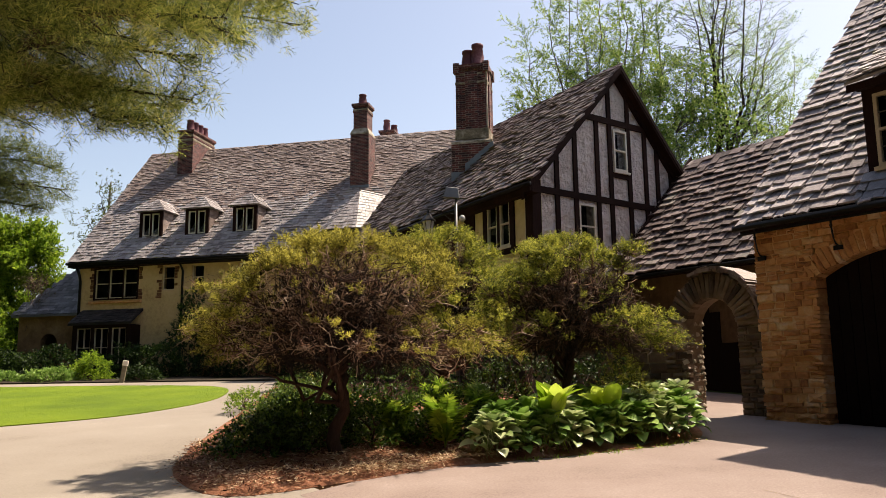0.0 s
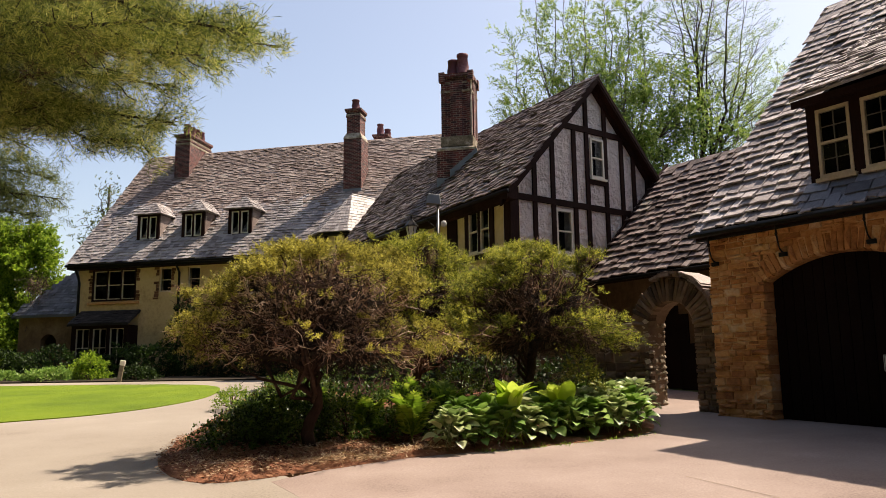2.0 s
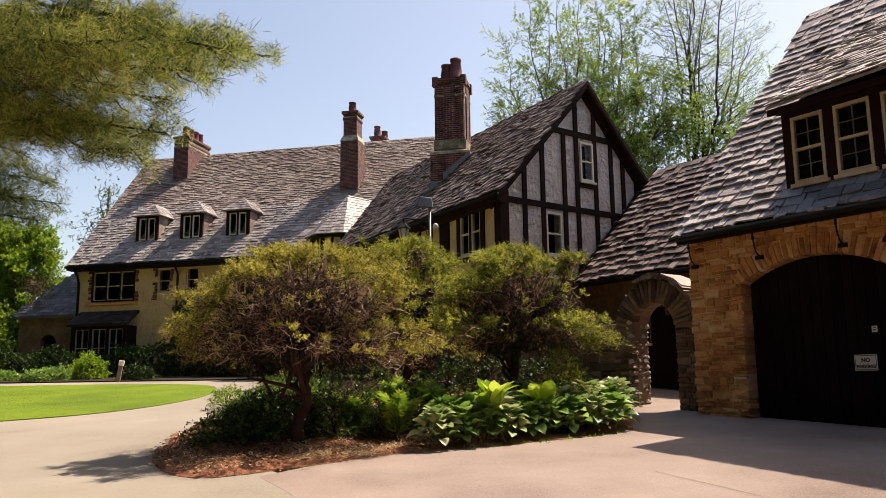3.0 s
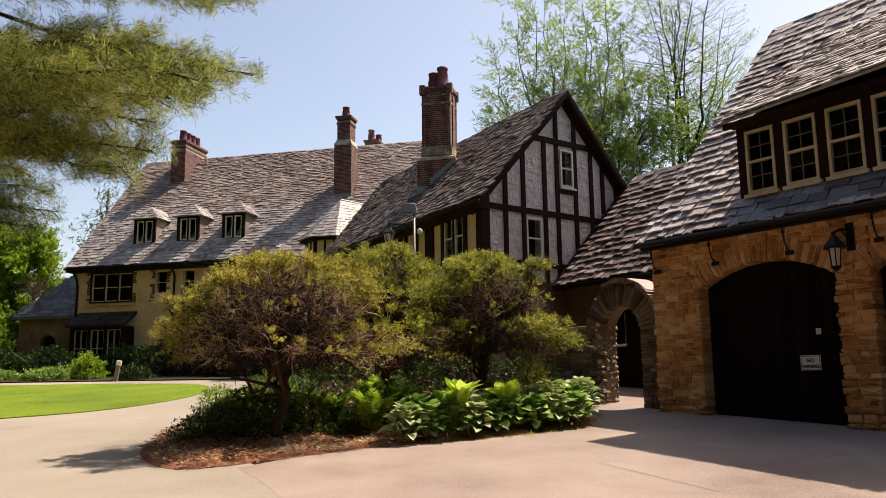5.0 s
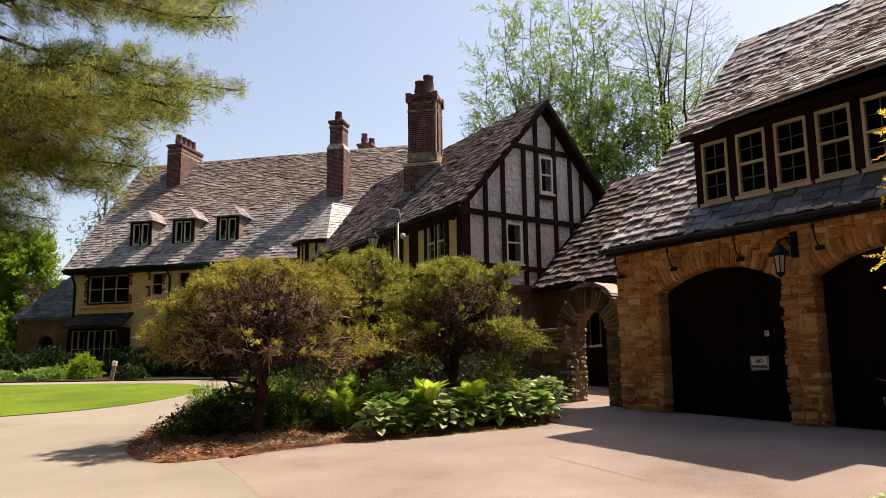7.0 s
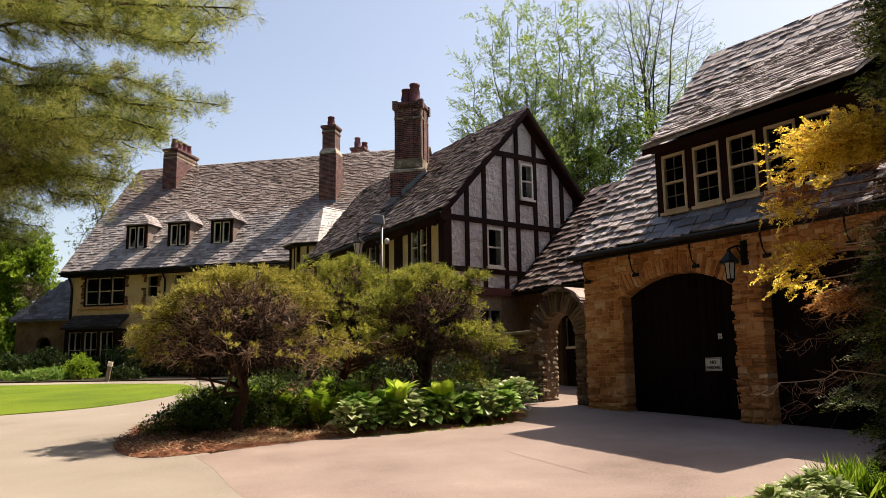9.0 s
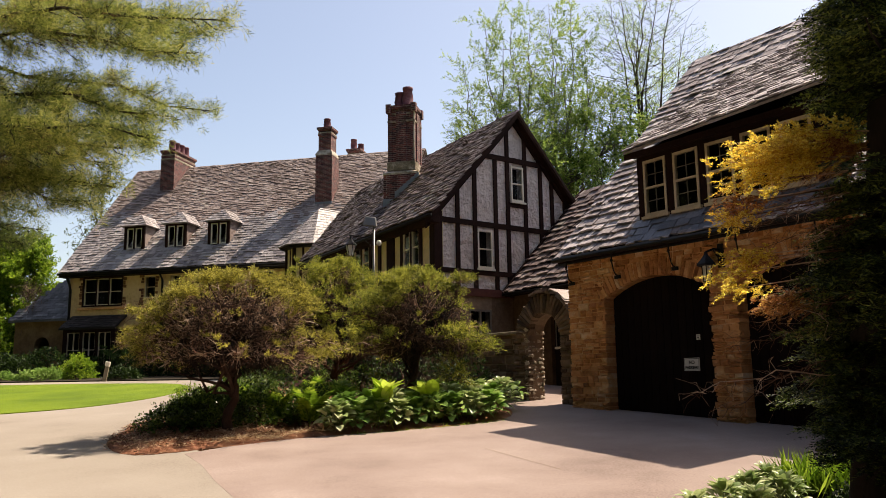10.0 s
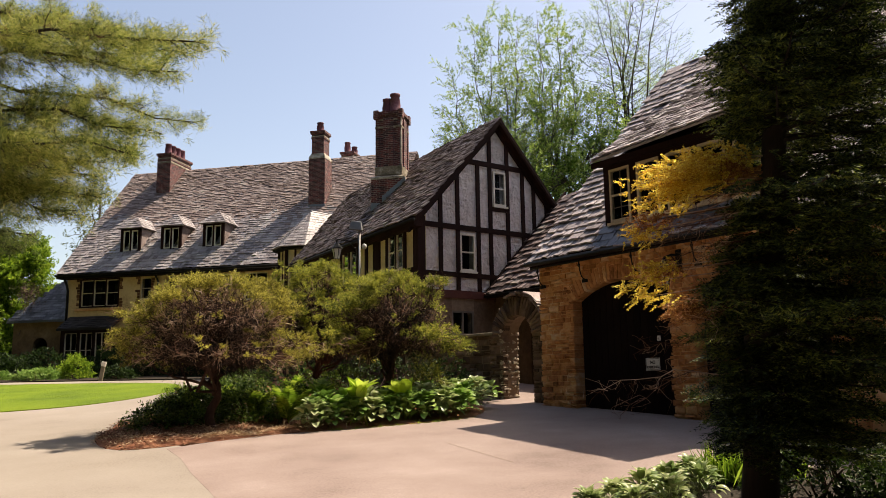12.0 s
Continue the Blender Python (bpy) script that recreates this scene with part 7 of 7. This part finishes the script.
def make_fan_tree(label, base, fork_z, tips, leaf_mat, twigs, leaf, per_branch=6, r0=0.2, shoot=0.5, rank=9, wide=0.42, drop=0.0, bark=None):
    """A tree that forks low into leaders sweeping up and out; branches and leafy shoots stand up along every leader. tips: the leaders' ends."""
    th = thing("tree", label, "tree")
    bz = ground_level(*base)
    fork = np.array((base[0], base[1], fork_z))
    part("trunk", Shape().tube(bend((*base, bz - 0.1), tuple(fork), 0, 0.008, 5), r0, r0 * 0.7, 9), bark or GREY_BARK, th, smooth=True)
    wood = Shape()
    O, D, LN = [], [], []
    for tip in tips:
        tip = np.array(tip, float) + rng.normal(0, 0.5, 3) * np.array((0.2, 1.6, 0.2))
        f0 = fork - np.array((0, 0, rng.uniform(0, 0.35) * (fork_z - bz)))
        pts = []
        sway = rng.uniform(0, 6.28, 3)
        bow = rng.uniform(0.75, 1.2)
        for i in range(13):
            t = i / 12
            p = f0 + (tip - f0) * np.array((t ** bow, t ** bow, t ** 1.1))
            p = p + math.sin(math.pi * t) * np.array((0.3 * math.sin(5.5 * t + sway[0]), 0.3 * math.sin(6 * t + sway[1]), 0.0))
            pts.append(p + (rng.normal(0, 0.07, 3) if 0 < i < 12 else 0))
        pts = np.array(pts)
        wood.tube([tuple(p) for p in pts], r0 * 0.36, 0.008, 6)
        L = np.linalg.norm(tip - f0)
        for k in range(twigs):
            f = 0.22 + 0.78 * (k + rng.uniform()) / twigs
            i = min(11, int(f * 12))
            p = pts[i] + (pts[i + 1] - pts[i]) * (f * 12 - i)
            along = unit(pts[i + 1] - pts[i])
            a = rng.uniform(0, 2 * math.pi)
            out = unit(along * 0.6 + np.array((math.cos(a), math.sin(a), 0)) * rng.uniform(0.8, 1.4) + np.array((0, 0, 0.05)))
            bl = L * (0.10 + 0.25 * (1 - f)) * rng.uniform(0.6, 1.3)
            br = np.array(bend(p, p + out * bl, -0.04, 0.03, 4))
            wood.tube([tuple(q) for q in br], 0.022 * (1.3 - f), 0.006, 4)
            if rng.uniform() < drop:
                continue
            m = max(2, int(per_branch * (0.4 + bl / 1.2)))
            for j in range(m):
                g = 0.2 + 0.8 * (j + rng.uniform()) / m
                sgn = 1 if j % 2 else -1
                sd = unit(np.cross(out, rng.normal(0, 0.4, 3) + np.array((0, 0.9, 0.3)))) * sgn
                O.append(p + out * bl * g + rng.normal(0, 0.03, 3))
                D.append(unit(out * 0.9 + sd * 0.7 + np.array((0, 0, 0.1))))
                LN.append(shoot * rng.uniform(0.6, 1.25))
    part("branchwork", wood, bark or GREY_BARK, th, kind="stuff", smooth=True)
    leaf_part("crown", sprays(np.array(O), np.array(D), np.array(LN), rank, leaf, wide, 0.65, 0.12), leaf_mat, th)
    return th


make_fan_tree("tall feathery tree in fresh spring leaf behind the gable", (6.1, 33.4), 8.6,
              [(4.5, 33, 18.3), (5.5, 33, 18.4), (3.7, 33, 16.3), (3.4, 33.4, 13.4), (6.9, 32.6, 18.2), (6.1, 33, 18.7), (7.2, 33, 16.2), (4.9, 34, 15.0), (3.9, 32.8, 14.8), (6.4, 33, 15.6)],
              SPRING_LEAF, 34, 0.105, 5.5, 0.2, 0.42, 19, 0.44, 0.12)
make_fan_tree("tall bright yellow-green tree behind the gable", (8.9, 35.4), 9.2,
              [(8.2, 35, 20.6), (9.0, 35, 20.4), (7.7, 35, 18.2), (9.8, 35, 18.6), (8.6, 34, 17.2), (10.2, 35, 16.8), (11.0, 35, 15.3), (8.6, 34.6, 14.8), (11.6, 35.4, 13.6), (7.6, 34.6, 15.4), (9.6, 34.6, 14.4)],
              SPRING_LEAF, 34, 0.115, 6, 0.24, 0.42, 18, 0.46, 0.15)
make_fan_tree("tall thinly leaved tree with bare dark branches", (12.8, 36.2), 11.6,
              [(11.4, 36, 20.8), (12.2, 36, 22.2), (13.3, 36, 22.8), (14.6, 36, 21.0), (16.3, 36.2, 18.2), (15.5, 36, 19.8), (14.0, 36, 22.0), (12.8, 35.6, 20.4), (15.6, 36.3, 16.4), (13.7, 36.4, 19.6)],
              SPRING_LEAF, 44, 0.12, 6, 0.24, 0.42, 8, 0.40, 0.5, bark=DARK_BARK)
make_fan_tree("pale leafy tree at the edge of the wood", (16.4, 38), 9.0, [(15.6, 38, 15.8), (17.2, 38, 16.6), (18.6, 38, 15.4), (16.4, 38, 14.4), (19.6, 38, 13.6)], SPRING_LEAF, 40, 0.13, 8, 0.16, 0.5, 9, 0.42)
make_leafy("leafy green tree behind the link roof", (11.0, 34), 10.5, [(8.6, 34, 10.6, 1.8, 1.6, 2.4), (10.6, 34, 9.6, 2.2, 1.8, 3.0), (12.6, 34.4, 11.4, 1.8, 1.6, 2.6), (13.6, 34.4, 9.4, 2.0, 1.6, 2.4), (9.6, 34, 12.6, 1.3, 1.3, 1.6), (11.4, 34.2, 13.4, 1.2, 1.2, 1.5)],
           SPRING_LEAF, 150, 3200, 0.16, 0.14, 16, spread=0.28, shoots=8, length=0.45, rise=0.8)
make_leafy("full bright-green maple beside the house", (-27.0, 47.5), 8.5, [(-26.6, 47, 9.4, 2.2, 2, 1.9), (-24.2, 46.4, 9.4, 1.7, 1.6, 1.7), (-23.2, 46, 8.0, 1.7, 1.4, 1.6), (-25.6, 46, 7.0, 2.4, 1.8, 1.9), (-28.6, 46, 8.0, 2.4, 2, 2.4),
           (-24.6, 45.6, 5.2, 2.2, 1.6, 1.8), (-27.8, 45, 5.0, 2.6, 2, 2.2), (-22.9, 46.4, 5.8, 1.3, 1.2, 2.0), (-30.5, 46, 5.5, 2.5, 2, 3)], MAPLE_LEAF, 330, 17000, 0.21, 0.3, 14, spread=0.24, length=0.42)
make_leafy("low green bushy tree beside the porch", (-26.0, 43), 4.2, [(-25.5, 43, 3.4, 2.0, 1.6, 1.9), (-28.5, 42.5, 3.2, 2.6, 1.8, 2.2), (-25.2, 43.6, 1.9, 2.0, 1.4, 1.5)], MAPLE_LEAF, 130, 6400, 0.26, 0.15, 10, spread=0.4)
make_leafy("dark hedge of small trees behind the porch", (-27.5, 51), 4.5, [(-29, 51, 3.2, 3.4, 1.6, 2.6), (-25.6, 51.5, 3.4, 2.6, 1.6, 2.6)], ISLAND_LEAF, 120, 4200, 0.28, 0.15, 10, spread=0.4)
make_leafy("far grey-green tree beyond the house roof", (-26.0, 62), 17.0, [(-25.6, 62, 15.4, 1.6, 1.5, 2.4), (-27, 62, 13.0, 1.8, 1.5, 2.0)], PINE_DARK, 90, 420, 0.17, 0.2, 12, spread=0.25, twig=0.03)

# dark conifer beside the forecourt, with a yellowing side
con = thing("dark_conifer", "dark conifer with a yellowing, half-bare side", "tree")
CB = (5.9, 2.4)
cz = ground_level(*CB)
part("trunk", Shape().tube(bend((*CB, cz - 0.1), (6.7, 1.8, 7.6), 0, 0.004, 9), 0.165, 0.03, 10), DARK_BARK, con, smooth=True)


def trunk_at(z):
    f = (z - cz) / (7.6 - cz)
    return np.array((CB[0] + 0.8 * f, CB[1] - 0.6 * f, z))


def flat_bough(wood, p, e, sag, r, O, D, LN, fill=9, spread=0.42, start=0.22):
    """A level bough from p to e: side shoots in two ranks, each hung with flat sprays."""
    axis = e - p
    R = np.linalg.norm(axis)
    axis = axis / R
    side = unit(np.cross(axis, (0, 0, 1)))

    def on(s_):
        return p + axis * R * s_ + np.array((0, 0, -sag * R * (s_ * s_ - 0.6 * s_ ** 4)))
    wood.tube([tuple(on(i / 6)) for i in range(7)], r, r * 0.25, 5)
    for k in range(fill):
        s_ = start + (1 - start) * (k + rng.uniform(0.2, 0.8)) / fill
        for sg in (-1, 1):
            q = on(s_)
            ln = R * spread * (1.05 - s_) * rng.uniform(0.7, 1.2) + 0.1
            d = unit(axis * rng.uniform(0.5, 0.9) + side * sg * rng.uniform(0.6, 1.0) + np.array((0, 0, rng.uniform(-0.22, 0.04))))
            many = max(2, int(ln / 0.055))
            for j in range(many):
                g = (j + rng.uniform()) / many
                O.append(q + d * ln * g + rng.normal(0, (0.02, 0.02, 0.015)))
                D.append(unit(d + side * rng.normal(0, 0.5) + axis * 0.3 + np.array((0, 0, rng.normal(-0.05, 0.12)))))
                LN.append(rng.uniform(0.10, 0.20))


wood = Shape()
O, D, LN = [], [], []
for k in range(350):
    z = 0.4 + 6.75 * (k + rng.uniform()) / 350
    a = 2.4 * k + rng.uniform(-0.3, 0.3)
    away = -0.94 * math.cos(a) + 0.34 * math.sin(a)          # towards the garage's first door, the dying side
    reach = 1.8 * min(1.0, max(0.12, 1.0 - (z - 2.4) / 5.4)) * rng.uniform(0.72, 1.05)
    if 0.82 * math.cos(a) + 0.57 * math.sin(a) > 0.1 and 2.9 < z < 5.6 and k % 3 == 1:
        continue
    tier = 0.7 + 0.5 * max(0.0, math.sin(14.5 * z + 1.5 * math.sin(a)))
    if away > 0.0 and 2.62 < z < 3.25:
        continue
    if away > 0.05 and 2.05 < z < 3.2:
        reach *= 0.3 * tier
    elif away > 0.45:
        reach *= tier * (0.32 if z < 2.75 else 0.42 if z < 4.1 else 0.34)
    elif away > 0.1 and 1.0 < z < 2.6:
        reach *= 0.5
    if z < 1.2:
        reach *= 0.55 + 0.2 * z
    p = trunk_at(z)
    flat_bough(wood, p, p + np.array((math.cos(a) * reach, math.sin(a) * reach, rng.uniform(-0.05, 0.12))), 0.32, 0.02, O, D, LN, 11, 0.46, 0.12)
part("limb_work", wood, DARK_BARK, con, kind="stuff", smooth=True)
leaf_part("foliage", sprays(np.array(O), np.array(D), np.array(LN), 15, 0.052, 0.34, 0.85, 0.25), DARK_LEAF, con, "flat dark-green sprays in tiers")
bare = Shape()
# tufts of the dying side: tip, height on the trunk, where along the bough its foliage begins
YELLOW_TUFTS = (((5.0, 2.4, 2.86), 2.75, 0.3), ((5.1, 2.3, 2.98), 2.85, 0.25), ((5.3, 2.75, 3.05), 2.9, 0.2), ((5.08, 2.7, 2.74), 2.7, 0.45), ((5.3, 2.3, 2.85), 2.8, 0.3), ((5.45, 2.8, 3.12), 3.0, 0.2), ((5.5, 2.3, 3.1), 3.0, 0.2),
                ((5.2, 2.5, 2.92), 2.8, 0.25), ((4.95, 2.5, 2.40), 2.55, 0.8), ((5.08, 2.35, 2.38), 2.5, 0.82), ((4.92, 2.5, 1.93), 2.0, 0.66), ((5.02, 2.6, 1.80), 1.9, 0.66), ((5.1, 2.35, 2.03), 2.05, 0.7), ((5.0, 2.4, 2.05), 2.1, 0.7))
RUSTY_TUFTS = (((5.02, 2.45, 2.50), 2.6, 0.75), ((5.12, 2.55, 2.55), 2.6, 0.7), ((5.2, 2.4, 2.0), 2.1, 0.7), ((5.75, 2.6, 2.85), 2.8, 0.2), ((5.6, 2.35, 2.9), 2.85, 0.2), ((5.65, 2.45, 2.98), 2.9, 0.1), ((5.35, 2.6, 1.72), 1.8, 0.5), ((5.3, 2.5, 1.64), 1.75, 0.6), ((5.4, 2.7, 1.62), 1.7, 0.5))
for mat_, name_, lab_, tufts in ((YELLOW_LEAF, "yellow_foliage", "yellowing sprays on the dying side", YELLOW_TUFTS), (ORANGE_LEAF, "rusty_foliage", "rust-coloured dying sprays", RUSTY_TUFTS)):
    O, D, LN = [], [], []
    for tip, h, begin in tufts:
        flat_bough(bare, trunk_at(h), np.array(tip), 0.06, 0.010, O, D, LN, max(6, int(19 * (1 - begin))), 0.46, begin)
    O = np.array(O) + rng.normal(0, (0.025, 0.025, 0.03), (len(O), 3))
    leaf_part(name_, sprays(O, np.array(D) + rng.normal(0, 0.3, (len(D), 3)), np.array(LN) * 0.75, 28, 0.030, 0.42, 0.7, 0.15), mat_, con, lab_)
for tip in ((4.5, 1.8, 0.93), (4.75, 2.0, 0.8), (5.1, 2.6, 1.3), (5.45, 1.9, 1.5), (5.3, 2.5, 1.5), (5.35, 1.8, 2.0), (5.2, 2.3, 2.25), (5.4, 2.7, 2.4), (5.3, 2.4, 2.1), (5.5, 2.7, 1.7), (5.2, 2.6, 2.35), (5.4, 2.1, 2.3), (5.5, 2.5, 2.6), (5.6, 2.3, 2.2)):
    p = trunk_at(tip[2] + rng.uniform(0.1, 0.45))
    pts = bend(p, tip, 0.05, 0.014, 9)
    bare.tube(pts, 0.0065, 0.002, 5)
    twiglets(bare, np.array(pts[3:]), 5, 0.19, 0.0022, lambda c: np.array((-0.9, -0.2, -0.35)), 0.42)
part("bare_branchwork", bare, RED_TWIG, con, "bare grey-brown branches", kind="stuff")

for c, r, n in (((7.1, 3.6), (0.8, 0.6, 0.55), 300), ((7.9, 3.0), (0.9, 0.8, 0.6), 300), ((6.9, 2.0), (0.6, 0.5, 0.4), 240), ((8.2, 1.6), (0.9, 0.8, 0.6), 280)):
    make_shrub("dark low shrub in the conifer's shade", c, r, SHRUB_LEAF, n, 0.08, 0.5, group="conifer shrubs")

make_shrub("low dark shrub at the garden wall's foot", (3.45, 15.0), (0.42, 0.35, 0.38), ISLAND_LEAF, 150, 0.06, 0.5)

# half-bare vine over the porch's far corner
vine = thing("vine", "half-bare brown vine over the porch roof's corner", "climbing plant", at=HOUSE)
vs = Shape()
root = np.array((-3.5, 1.2, 1.2))
tips = np.array((-2.9, 1.3, 6.5)) + rng.normal(0, 1, (14, 3)) * np.array((0.3, 0.25, 0.3))
for t in tips:
    vs.tube(bend(root, t, 0.0, 0.03, 8), 0.03, 0.008, 4)
twiglets(vs, tips, 8, 0.4, 0.010, None, 0.8)
part("stem_work", vs, BROWN_TWIG, vine, kind="stuff")
o = np.repeat(tips, 14, 0) + rng.normal(0, 0.3, (14 * 14, 3))
leaf_part("foliage", sprays(o, rng.normal(0, 1, o.shape), np.full(len(o), 0.3), 5, 0.1, 0.6, 0.5, 0.2), IVY_LEAF, vine)

# marker post by the far bed
post = thing("marker_post", "pale leaning wooden marker post by the drive", "post", at=pose(-13.35, 34.0, ground_level(-13.35, 34.0) - 0.02, 0, 9, 0))
part("stake", Shape().box((-0.09, -0.05, -0.1), (0.09, 0.05, 0.92)), CAPSTONE, post, bevel=0.012)
part("head", Shape().box((-0.11, -0.065, 0.72), (0.11, 0.06, 0.95)), WHITE_PAINT, post, bevel=0.02)

# unseen leaf belt behind and beside the camera, added to cut sky light and reflections
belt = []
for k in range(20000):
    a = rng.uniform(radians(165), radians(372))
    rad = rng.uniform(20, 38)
    # lower beyond 280 degrees, to let more sky light reach the gable
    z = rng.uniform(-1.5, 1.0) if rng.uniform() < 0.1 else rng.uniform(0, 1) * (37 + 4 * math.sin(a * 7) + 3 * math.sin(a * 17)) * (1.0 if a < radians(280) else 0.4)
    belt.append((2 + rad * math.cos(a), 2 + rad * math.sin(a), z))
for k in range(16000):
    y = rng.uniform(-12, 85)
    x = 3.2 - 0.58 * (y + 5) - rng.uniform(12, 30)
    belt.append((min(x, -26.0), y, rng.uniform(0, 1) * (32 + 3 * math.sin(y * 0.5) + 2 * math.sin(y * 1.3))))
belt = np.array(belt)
tagged(leaf_part("backdrop_wood", leaves_at(belt, rng.normal(0, 1, belt.shape), rng.normal(0, 1, belt.shape), rng.uniform(1.6, 3.0, len(belt)), rng.uniform(1.0, 2.0, len(belt))), SKY_BLOCK_LEAF, None),
       "unseen leaf belt added to hold back sky light", "woodland", kind="structure")
